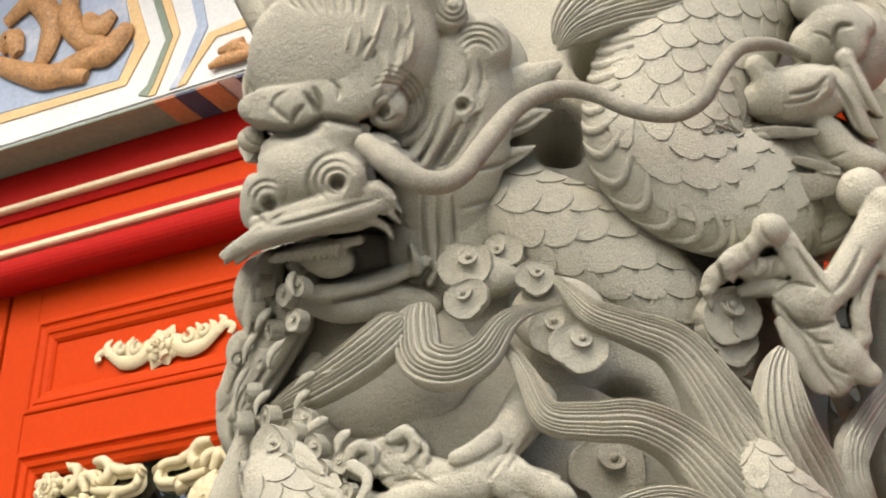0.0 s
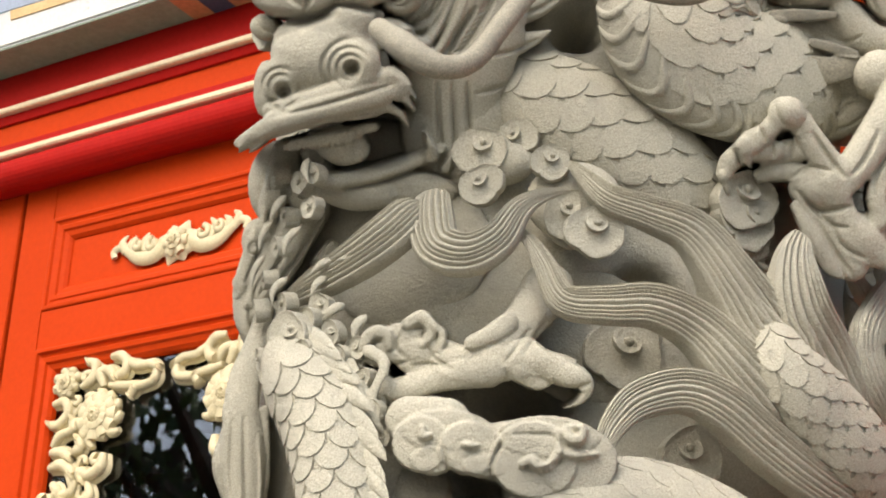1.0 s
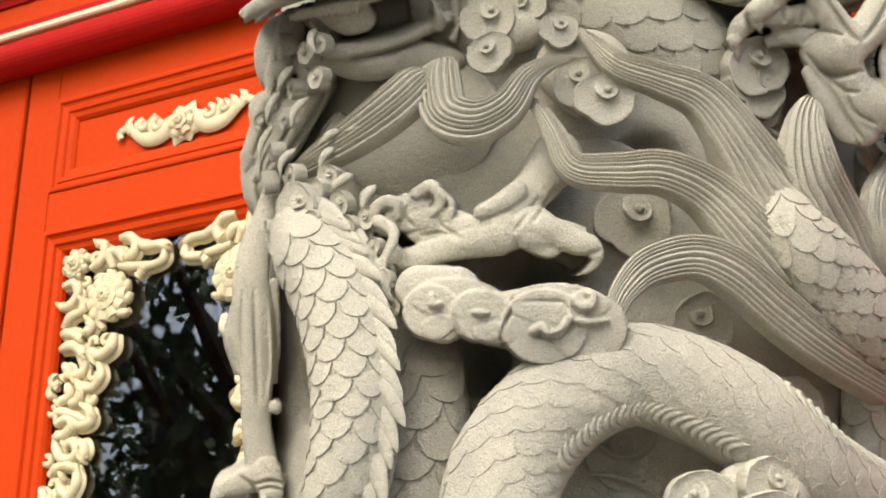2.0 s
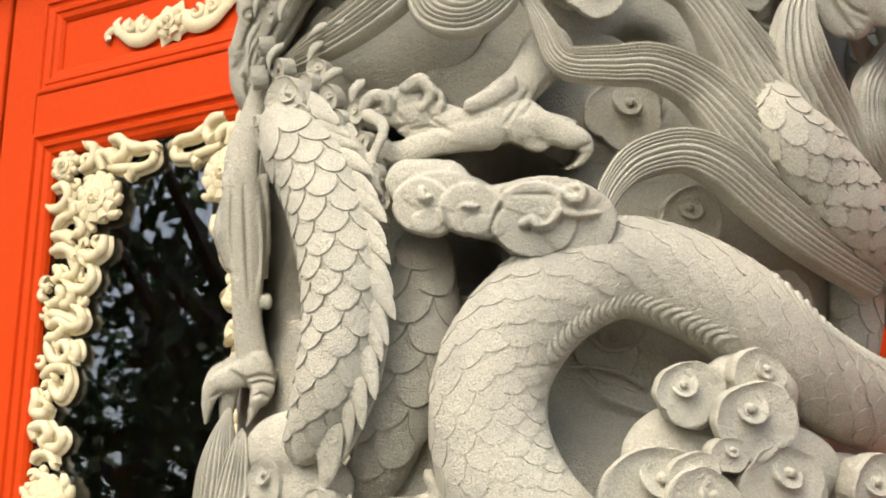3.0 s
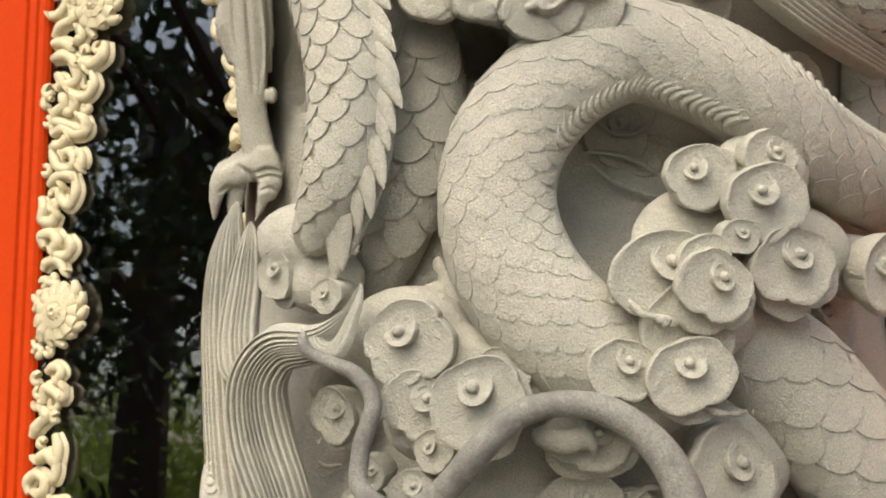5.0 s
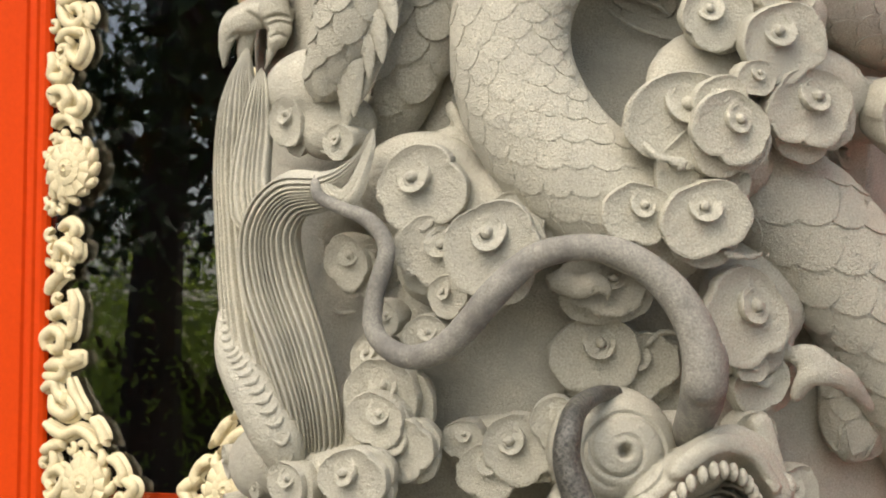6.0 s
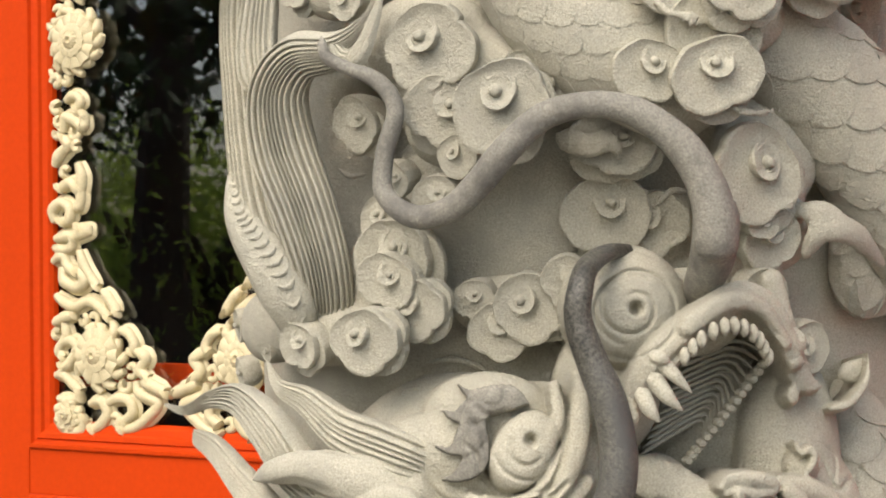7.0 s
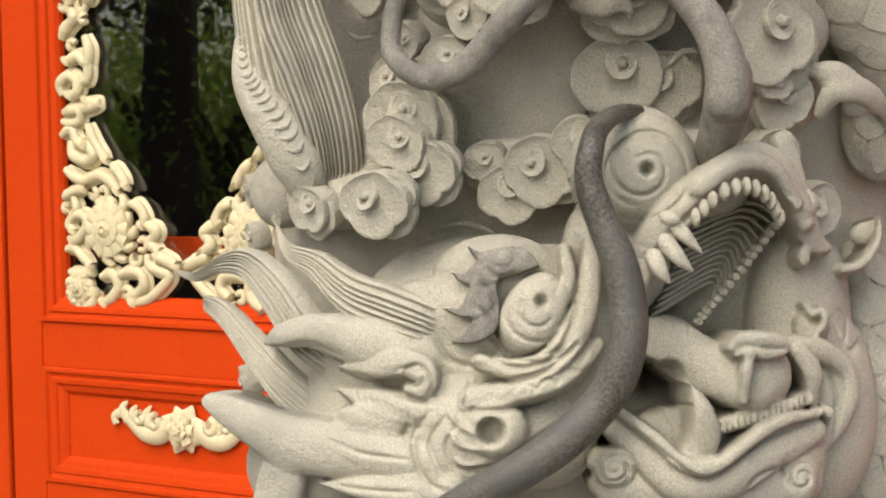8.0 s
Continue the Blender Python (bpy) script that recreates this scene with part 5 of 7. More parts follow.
# manes and tail hair
for q_, n_ in (
    ([(-2.5, 2.606, 0.07, 0.0038), (-0.2, 2.579, 0.08, 0.0112), (2.5, 2.552, 0.09, 0.0172), (7.5, 2.539, 0.09, 0.0208), (13.3, 2.522, 0.09, 0.027), (18.1, 2.473, 0.09, 0.0353), (23.7, 2.413, 0.08, 0.0486), (30.5, 2.351, 0.07, 0.0609)], 9),
    ([(-10.6, 2.524, 0.08, 0.0031), (-7.6, 2.503, 0.09, 0.0073), (-5.5, 2.469, 0.1, 0.012), (-3.1, 2.428, 0.1, 0.0177), (2.2, 2.424, 0.1, 0.0213), (7.6, 2.427, 0.1, 0.0249), (13.6, 2.412, 0.09, 0.0298), (18.7, 2.371, 0.09, 0.0368), (25.6, 2.322, 0.08, 0.0417)], 9),
    ([(-7.7, 2.249, 0.09, 0.0029), (-3.4, 2.243, 0.1, 0.0051), (0.7, 2.259, 0.1, 0.0091), (2.7, 2.293, 0.1, 0.0149), (5.7, 2.321, 0.1, 0.0208), (11.1, 2.336, 0.1, 0.0245), (16, 2.324, 0.1, 0.028), (22.5, 2.292, 0.09, 0.0294), (31, 2.263, 0.08, 0.0275), (46.8, 2.249, 0.06, 0.0251)], 9),
    ([(-2.5, 2.56, 0.09, 0.0025), (-6, 2.553, 0.09, 0.0086), (-8.6, 2.532, 0.1, 0.0146), (-11, 2.499, 0.1, 0.0206), (-14.7, 2.483, 0.1, 0.0242), (-19, 2.501, 0.09, 0.0258), (-20.4, 2.544, 0.08, 0.0249), (-21.1, 2.582, 0.06, 0.0191)], 8),
    ([(-21.7, 2.559, 0.08, 0.0251), (-25.7, 2.522, 0.09, 0.0274), (-32, 2.501, 0.08, 0.0252), (-40.7, 2.495, 0.06, 0.0194), (-51.2, 2.498, 0.04, 0.0054)], 8),
    ([(29.4, 2.548, 0.09, 0.0126), (27.2, 2.502, 0.1, 0.0272), (28.6, 2.449, 0.09, 0.0431), (34.5, 2.406, 0.07, 0.0499), (41.3, 2.356, 0.06, 0.0442), (58.2, 2.313, 0.04, 0.0397)], 8),
    ([(15.6, 2.518, 0.08, 0.0245), (20.1, 2.457, 0.08, 0.0427), (24.9, 2.412, 0.08, 0.0548), (29, 2.367, 0.08, 0.0548)], 10),
    ([(72.6, 2.652, 0.079, 0.0221), (46.1, 2.495, 0.08, 0.0222), (42.3, 2.437, 0.08, 0.0255), (47.8, 2.392, 0.07, 0.0296), (73.2, 2.398, 0.056, 0.0322)], 8),
    ([(20.4, 3.031, 0.09, 0.0418), (12.4, 2.979, 0.09, 0.03), (5.9, 2.953, 0.09, 0.0243), (0.4, 2.924, 0.09, 0.0188), (-2.2, 2.898, 0.08, 0.0033)], 8),
    ([(7, 3.011, 0.08, 0.0344), (1.9, 2.966, 0.09, 0.0271), (-1.2, 2.932, 0.09, 0.0175), (-2.6, 2.906, 0.08, 0.0027)], 7),
    ([(43, 2.579, 0.05, 0.008), (51.4, 2.546, 0.04, 0.0163), (73.6, 2.564, 0.042, 0.0218), (72.5, 2.528, 0.082, 0.0215)], 6),
):
    s = Carving()
    hair(s, q_, n_, depth=0.2)
    hang(s, "hair_lock", "wavy grooved lock of hair", sharp=80)

# scaled thigh under the tail hair
s = Carving()
p = tube(s, [(24.2, 2.437, 0.08, 0.0208), (24.7, 2.38, 0.1, 0.0371), (30.5, 2.342, 0.09, 0.0484), (41.5, 2.308, 0.07, 0.0498), (73.2, 2.308, 0.047, 0.0486)], 0.7, 30)
scales(s, p, 0.032, 0.003, 10, 170, 1, 0.03, 0.95, 0.7)
hang(s, "dragon_thigh", "scaled thigh among the hair")

# hind leg and claw in the middle
carve("dragon_claw", "gripping claw with a ruffled cuff", ((-0.8191, 1.7419, 2.4096), (0.4772, -0.8039, -0.3549)), (-22, -14, 18, 18),
      [(1.3, -2.4, 5.46, 2.11, 7.6, 0, 1.2), (-3.8, -2.1, 4.45, 2.30, 6.9, 0, 0.8), (-5.4, 0.4, 2.40, 2.40, 6.5, 0, 0.6), (-9.9, -0.9, 2.43, 2.36, 6.6, 0, 0.6), (-7.6, -0.5, 2.41, 2.34, 6.4, 0, 0.6), (6.0, -1.8, 2.53, 2.25, 7.8, 0, 1)],
      [[(8.3, 6, 2.89, 3), (6.2, 2.9, 2.42, 5.6), (4.2, 0.5, 2.18, 7), (2.6, -1.7, 2.18, 7.6)],
       [(0.1, -0.1, 0.8, 8), (2, 0.8, 1.01, 7.8), (3.8, 2.1, 1.16, 7.2)],
       [(5.3, -1.8, 1.74, 8), (7.8, -2, 1.52, 8.4), (10, -3.1, 1.52, 8.8), (11.7, -3.6, 1.22, 8.8), (12.3, -4.8, 0.8, 8.4), (11.5, -6, 0.51, 8), (9.8, -6.9, 0.07, 7.2)],
       [(7.5, -1.4, 0.87, 7.4), (9.7, -1.6, 0.66, 7.4), (11.2, -1.7, 0.22, 7)],
       [(5.3, -3.4, 1.01, 7.8), (7.2, -4.2, 0.87, 7.8), (8.3, -4, 0.58, 7.6)],
       [(2.1, -3.2, 1.75, 7.8), (-1.6, -3.8, 1.54, 7.8), (-4.5, -4.6, 1.41, 7.8), (-6.9, -5.5, 1.64, 8.2), (-8.2, -5.7, 1.5, 8.2)],
       [(-9, -5, 1.21, 8), (-9.5, -6.8, 0.76, 8), (-8.6, -8.5, 0.42, 7.6), (-7.2, -9.5, 0.08, 7)],
       [(-11.8, -1.3, 0.54, 6.8), (-10.6, 0.6, 0.76, 7.2), (-9.1, 0.6, 0.68, 7.2), (-8.7, -0.9, 0.38, 7)],
       [(-6.9, 1.7, 0.67, 7), (-5.2, 2.5, 0.81, 7.2), (-4.2, 1, 0.67, 7.2), (-5, -0.5, 0.37, 7)],
       [(-3.9, 1.7, 0.44, 7), (-2.9, 0.6, 0.52, 7.2), (-3.3, -1, 0.37, 7)],
       [(-12.2, -0.9, 0.39, 6), (-11.8, -3.1, 0.54, 6.6), (-10.4, -4.6, 0.38, 6.8)]],
      [([(6.2, 1.4), (4.8, -0.6), (3.7, -2.2)], 0.3, -0.5), ([(8.1, 2.5), (6.7, 0.4), (5.7, -1.1)], 0.3, -0.5), ([(8.7, -3.9), (10.3, -4.7), (12.5, -4.0)], 0.25, -0.7), ([(-6.2, -2.9), (-4.2, -2.5), (-2.0, -3.0)], 0.25, -0.5), ([(-4.6, -0.5), (-3.8, -1.9), (-2.0, -2.8)], 0.2, -0.5), ([(-9.8, -1.6), (-8.3, -2.7), (-6.4, -2.3)], 0.25, -0.6), ([(-11.4, -2.0), (-10.4, -0.5), (-9.5, -0.3)], 0.22, -0.6), ([(-6.1, 1.0), (-5.0, 1.2), (-5.1, -0.1)], 0.22, -0.6), ([(-7.6, 0.6), (-7.9, -0.9), (-7.0, -2.0)], 0.22, -0.6), ([(-9.0, -6.1), (-8.3, -6.8), (-6.8, -6.4)], 0.22, -0.5)], plump=0.75)

carve("cloud", "broad scalloped cloud plate with small curls", ((-0.78, 1.7, 2.27), (0.4772, -0.8039, -0.25)), (-24, -12, 14, 12),
      [(-6.0, 0.3, 3.03, 2.85, 5.2, 0, 0.25), (-0.9, -0.0, 3.22, 2.73, 5.8, 0, 0.25), (5.4, -1.1, 4.31, 3.86, 6.6, 0, 0.25), (9.9, -1.0, 3.98, 3.63, 6.4, 0, 0.25), (-3.7, 1.8, 4.24, 2.12, 4.8, 0, 0.25), (-4.8, -1.4, 2.20, 1.42, 5.3, 0, 0.25), (6.7, 1.4, 5.19, 2.15, 6.2, 0, 0.25), (0.5, -1.8, 2.09, 1.18, 5.9, 0, 0.25)],
      [[(4.3, -1.5, 0.41, 7.2), (5.2, -1.1, 0.45, 7.6), (5.8, -1.8, 0.45, 7.8), (7, -1.5, 0.41, 7.6), (7.8, -0.1, 0.34, 7.4), (7.7, 1.3, 0.14, 7)],
       [(8.4, 1.7, 0.41, 7.4), (8.9, 1.1, 0.51, 7.8), (9.9, 1.2, 0.51, 7.8), (10.1, 2.1, 0.41, 7.6), (9.6, 2.3, 0.28, 7.4)],
       [(7.9, -0.2, 0.27, 7.2), (9.4, -0.5, 0.38, 7.4), (11.5, -0.3, 0.28, 7)],
       [(-5.9, 1.9, 0.32, 6), (-5.7, 1.1, 0.42, 6.4), (-5.1, 1.2, 0.28, 6.2)],
       [(-1.6, 0.3, 0.21, 6.4), (-0.9, 0.2, 0.31, 6.6), (-0.2, 0.3, 0.17, 6.3)],
       [(-3.8, 2.2, 3.21, 4), (-7.4, 2.9, 2.53, 3.6)]],
      [([(-3.7, -0.1), (-3.0, -2.2), (-2.6, -2.7)], 0.25, -0.7), ([(1.2, -2.8), (1.4, -1.1), (2.2, 0.3)], 0.25, -0.7), ([(3.3, 1.4), (5.4, 1.5), (7.1, 1.4), (8.0, 0.4)], 0.2, -0.4), ([(1.9, 2.4), (2.2, 0.7), (1.6, -0.4)], 0.25, -0.6), ([(4.7, -1.9), (6.1, -2.1), (8.2, -1.0)], 0.25, -0.6)], back=0.03, plump=0.5)

# the long coils of the lower dragon
s = Carving()
p = tube(s, [(-41.2, 2.422, 0.09, 0.0313), (-36.9, 2.364, 0.1, 0.0428), (-32.7, 2.306, 0.1, 0.0455), (-30, 2.234, 0.1, 0.0448), (-29.1, 2.166, 0.1, 0.0431), (-30.2, 2.102, 0.1, 0.0393), (-33.5, 2.053, 0.09, 0.0291), (-36.9, 2.021, 0.08, 0.0176)], 0.85, 34)
scales(s, p, 0.037, 0.004, 20, 178, 1, 0.12, 0.97, 0.85)
flames(s, p, 18, 0.03, -1, 0.8, 0.1, 0.92, 0.3, 0.7)
tube(s, [(-30.8, 2.341, 0.1, 0.0036), (-27.3, 2.264, 0.09, 0.0071), (-25.4, 2.201, 0.09, 0.0082), (-24.6, 2.141, 0.09, 0.0075), (-25.8, 2.083, 0.09, 0.0069), (-28.7, 2.032, 0.09, 0.0069), (-30.9, 2.002, 0.09, 0.0034)], 0.7, 12)
hang(s, "dragon_coil", "scaled neck coil with a fringe of fins")
s = Carving()
p = tube(s, [(-24.3, 2.279, 0.01, 0.0306), (-23, 2.218, 0.02, 0.0374), (-23.1, 2.156, 0.02, 0.0371), (-25.4, 2.09, 0.02, 0.0368), (-29.5, 2.027, 0.01, 0.0334), (-36.3, 1.985, -0.01, 0.0243)], 0.8, 30)
scales(s, p, 0.05, 0.005, 10, 170, 1, 0.05, 0.95, 0.8)
hang(s, "dragon_coil", "scaled coil set back in the shade")
s = Carving()
p = tube(s, [(72.9, 2.133, 0.058, 0.0545), (44.2, 2.109, 0.05, 0.0518), (29, 2.125, 0.07, 0.0529), (20, 2.165, 0.08, 0.0555), (11.9, 2.197, 0.08, 0.0552), (3.7, 2.211, 0.08, 0.0527), (-4.4, 2.18, 0.08, 0.0558), (-10.3, 2.119, 0.08, 0.0589), (-11.7, 2.05, 0.08, 0.0595), (-8.9, 1.977, 0.08, 0.062), (-2.5, 1.917, 0.08, 0.0602), (4.8, 1.881, 0.07, 0.0548), (11, 1.857, 0.05, 0.0499)], 0.85, 44)
scales(s, p, 0.034, 0.0014, 20, 160, 1, 0.02, 0.98, 0.85)
ridges_on(s, p, 24, 0.42, 0.64, 135, 168, 0.0036)
ridges_on(s, p, 18, 0.2, 0.4, 22, 62, 0.0032)
hang(s, "dragon_coil", "great looping coil with fine scales")
s = Carving()
p = tube(s, [(12, 1.97, 0.04, 0.0339), (19.1, 1.931, 0.05, 0.0565), (27.3, 1.877, 0.05, 0.0686), (35.8, 1.81, 0.05, 0.0726), (46, 1.73, 0.04, 0.0717), (63.9, 1.649, 0.02, 0.0698)], 0.75, 40)
scales(s, p, 0.055, 0.003, 10, 165, 1, 0.1, 0.98, 0.75)
hang(s, "dragon_coil", "broad scaled coil running behind the clouds")

for q_ in ([(56.7, 2.361, -0.01, 0.0337), (55.7, 2.295, 0, 0.0465), (54.4, 2.224, 0, 0.0459), (50.1, 2.158, 0, 0.0321)], [(74.7, 2.798, 0.001, 0.0385), (74.4, 2.713, 0.01, 0.0529), (74.6, 2.632, 0.005, 0.0521), (63.4, 2.525, 0, 0.0423)], [(35.9, 1.868, 0.02, 0.0346), (38.2, 1.788, 0.02, 0.0465), (40, 1.719, 0.01, 0.053), (37.4, 1.649, 0.01, 0.041)], [(34.2, 1.585, 0, 0.0234), (37.4, 1.531, 0.01, 0.0412), (38.2, 1.461, 0.02, 0.0529), (36.9, 1.379, 0.02, 0.0529), (34.6, 1.298, 0.02, 0.0469)], [(71.3, 2.832, 0.124, 0.0832), (72, 2.729, 0.1, 0.0968), (72.6, 2.637, 0.077, 0.0954), (72.8, 2.545, 0.069, 0.0865)], [(72.4, 2.461, 0.076, 0.0777), (72.7, 2.36, 0.063, 0.084), (72.9, 2.266, 0.058, 0.0831), (72.8, 2.188, 0.061, 0.0686)], [(73.2, 2.12, 0.038, 0.0744), (73.5, 2.005, 0.027, 0.074), (73.4, 1.937, 0.031, 0.0669)], [(72, 2.899, 0.1, 0.0694), (72.5, 2.766, 0.081, 0.0753), (73.2, 2.625, 0.055, 0.0736), (73.2, 2.471, 0.056, 0.0712)], [(72.2, 3.393, 0.094, 0.0763), (72.1, 3.237, 0.098, 0.0823), (71.9, 3.042, 0.105, 0.0792), (72.1, 2.848, 0.096, 0.0687)]):
    s = Carving()
    p = tube(s, q_, 0.6, 30)
    scales(s, p, 0.05, 0.004, 10, 170, 1, 0.05, 0.95, 0.6)
    hang(s, "dragon_coil", "scaled coil passing round the column")

# the lean arm and claw on the shaded side
carve("dragon_arm", "lean arm with a hooked claw", ((-1.1344, 1.7703, 2.2731), (0.5985, -0.754, -0.2706)), (-11, -24, 14, 26),
      [(2.5, -3.8, 0.76, 1.02, 7.2), (0.1, -12.3, 2.55, 1.70, 7)],
      [[(0.6, 22.6, 1.05, 1.5), (-0.3, 18, 1.56, 3.2), (-1.2, 14, 1.98, 4.8), (-1.3, 10, 2.22, 6), (-0.7, 5.3, 2.47, 6.6), (-0, -0.3, 2.04, 6.7), (0.3, -5.4, 1.79, 6.6), (1.1, -9.7, 1.96, 7), (1.8, -11.7, 1.95, 7.4)],
       [(-2.8, 7.8, 0.78, 4.5), (-3.3, 3.9, 0.95, 5.2), (-2.3, 0, 0.52, 4.6)],
       [(0.5, -12.3, 1.53, 7.2), (-1.6, -12.9, 1.49, 7.5), (-3, -13.8, 1.28, 7.3), (-3.6, -15.9, 0.85, 6.8), (-3.7, -18.1, 0.34, 6.4)],
       [(-1.1, -14.1, 1.11, 6.4), (-1.4, -16.3, 1.03, 6.2), (-1.5, -18.5, 0.6, 6)],
       [(2, -11.3, 1.78, 8.2), (2.6, -13.3, 1.52, 8.6), (2.3, -14.7, 1.27, 8.6)],
       [(2, -14.9, 0.92, 8.6), (1.5, -16.7, 0.55, 8.1), (0.9, -18.5, 0.08, 7.6)],
       [(2.9, -12.3, 0.94, 5.6), (5.9, -11.7, 0.52, 4.5)],
       [(1.4, 10.6, 0.6, 5), (2.1, 4.2, 0.52, 4.8), (2.2, -1, 0.34, 4.6)]],
      [([(-0.9, 9.5), (-0.3, 3.1), (0.4, -3.3)], 0.3, -0.5), ([(1.0, 7.5), (1.7, 1.5), (1.5, -3.6)], 0.3, 0.5), ([(0.6, -12.7), (2.3, -12.1), (3.9, -12.4)], 0.25, -0.7), ([(0.8, -13.4), (2.5, -12.8), (3.9, -13.2)], 0.22, -0.6), ([(-1.0, -11.9), (0.3, -12.8), (1.0, -14.0)], 0.3, -0.8), ([(1.3, -14.7), (2.3, -14.2), (3.4, -14.6)], 0.22, -0.6), ([(-3.2, -15.0), (-1.9, -14.3), (-0.6, -14.6)], 0.22, -0.5), ([(-2.2, 9.0), (-2.0, 3.9), (-1.2, -1.2)], 0.3, -0.5)], bend=0.2, plump=0.7)

for q_, n_ in (
    ([(-54, 2.099, 0.06, 0.0031), (-51.5, 2.059, 0.08, 0.0147), (-50.3, 2.019, 0.09, 0.0219), (-50.7, 1.958, 0.09, 0.0242), (-49.6, 1.89, 0.09, 0.0264), (-48.4, 1.83, 0.09, 0.0285), (-45.9, 1.759, 0.09, 0.0328), (-41.7, 1.69, 0.09, 0.0344), (-46.4, 1.642, 0.04, 0.0296), (-64, 1.604, -0.04, 0.0256)], 9),
    ([(-47, 2.065, 0.08, 0.0024), (-45.9, 2.038, 0.09, 0.0108), (-46.6, 1.997, 0.09, 0.0179), (-46.1, 1.935, 0.1, 0.0213), (-44.9, 1.887, 0.1, 0.0235)], 7),
    ([(-27.4, 1.981, 0.1, 0.0022), (-28.5, 1.952, 0.1, 0.009), (-30.9, 1.931, 0.1, 0.0147), (-34, 1.921, 0.1, 0.0193), (-39.1, 1.918, 0.1, 0.0254), (-42.3, 1.885, 0.1, 0.0303), (-42.5, 1.828, 0.09, 0.0338), (-39, 1.764, 0.09, 0.0321), (-37.3, 1.701, 0.08, 0.0285), (-40.8, 1.643, 0.04, 0.0256), (-57.8, 1.606, -0.05, 0.0227)], 12),
    ([(-33.2, 1.931, 0.11, 0.0068), (-31.6, 1.913, 0.11, 0.0112), (-29.4, 1.917, 0.11, 0.0123), (-27.3, 1.955, 0.11, 0.0067), (-26.6, 1.978, 0.11, 0.0017)], 5),
):
    s = Carving()
    hair(s, q_, n_, 0.6, 0.2, roll=34)
    hang(s, "hair_lock", "flowing grooved beard hair", sharp=80)
s = Carving()
p = tube(s, [(-50.6, 1.825, 0.1, 0.004), (-49.8, 1.79, 0.105, 0.0126), (-48.2, 1.755, 0.105, 0.0206), (-42.9, 1.701, 0.1, 0.0299), (-41.9, 1.656, 0.08, 0.0265), (-54.1, 1.615, 0, 0.0184)], 0.8, 24)
ridges_on(s, p, 22, 0.05, 0.75, 120, 160, 0.0022)
hang(s, "fin", "smooth fin with notched edge")

# banks of stone that carry the clouds
for q_ in ((((13, 2.016, 0.077), (0.0823, 0.0625, 0.0329)), ((23.6, 2.023, 0.066), (0.0841, 0.0464, 0.0336)), ((37.9, 2.013, 0.051), (0.0699, 0.0362, 0.0291)), ((18.9, 2.091, 0.092), (0.0556, 0.0403, 0.0278))), (((6.7, 1.897, 0.083), (0.075, 0.0325, 0.0268)), ((12.8, 1.942, 0.083), (0.0487, 0.0382, 0.027))), (((-24.1, 1.933, 0.052), (0.0726, 0.0508, 0.0279)), ((-14.9, 1.889, 0.063), (0.0765, 0.0496, 0.0273)), ((-20.8, 1.847, 0.042), (0.0555, 0.0448, 0.0278))), (((-19.8, 2.298, 0.041), (0.0649, 0.0305, 0.0295)), ((-7.3, 2.276, 0.051), (0.0809, 0.0359, 0.0289))),
           (((-39.6, 1.64, 0.052), (0.0738, 0.0341, 0.0284)), ((-32.1, 1.691, 0.032), (0.0562, 0.0563, 0.0281)), ((-55.8, 1.645, 0.03), (0.0538, 0.0419, 0.0299))), (((-15.3, 1.667, 0.008), (0.0612, 0.0334, 0.0222)),), (((-18.4, 1.775, -0.015), (0.1075, 0.102, 0.0147)), ((-8.3, 1.801, -0.013), (0.0672, 0.0785, 0.0134)), ((-29.2, 1.755, -0.013), (0.0692, 0.0866, 0.0127))), (((-29.2, 2.538, -0.017), (0.1106, 0.0876, 0.0169)), ((1.1, 2.431, -0.016), (0.0869, 0.0836, 0.0161))), (((18.4, 1.813, 0.042), (0.0606, 0.0612, 0.0276)), ((18.9, 1.74, 0.043), (0.0439, 0.0443, 0.0274))), (((-12.5, 2.631, 0.017), (0.041, 0.0288, 0.0231)), ((-1.3, 2.575, 0.029), (0.0561, 0.049, 0.0312))), (((-40.8, 2.04, 0.055), (0.0644, 0.0424, 0.0351)), ((-36.9, 1.996, 0.051), (0.0522, 0.036, 0.029)))):
    s = Carving()
    for b_ in q_:
        ball(s, *b_)
    hang(s, "cloud_bank", "rounded bank of stone behind the clouds", None, 0.0045, soft=8)

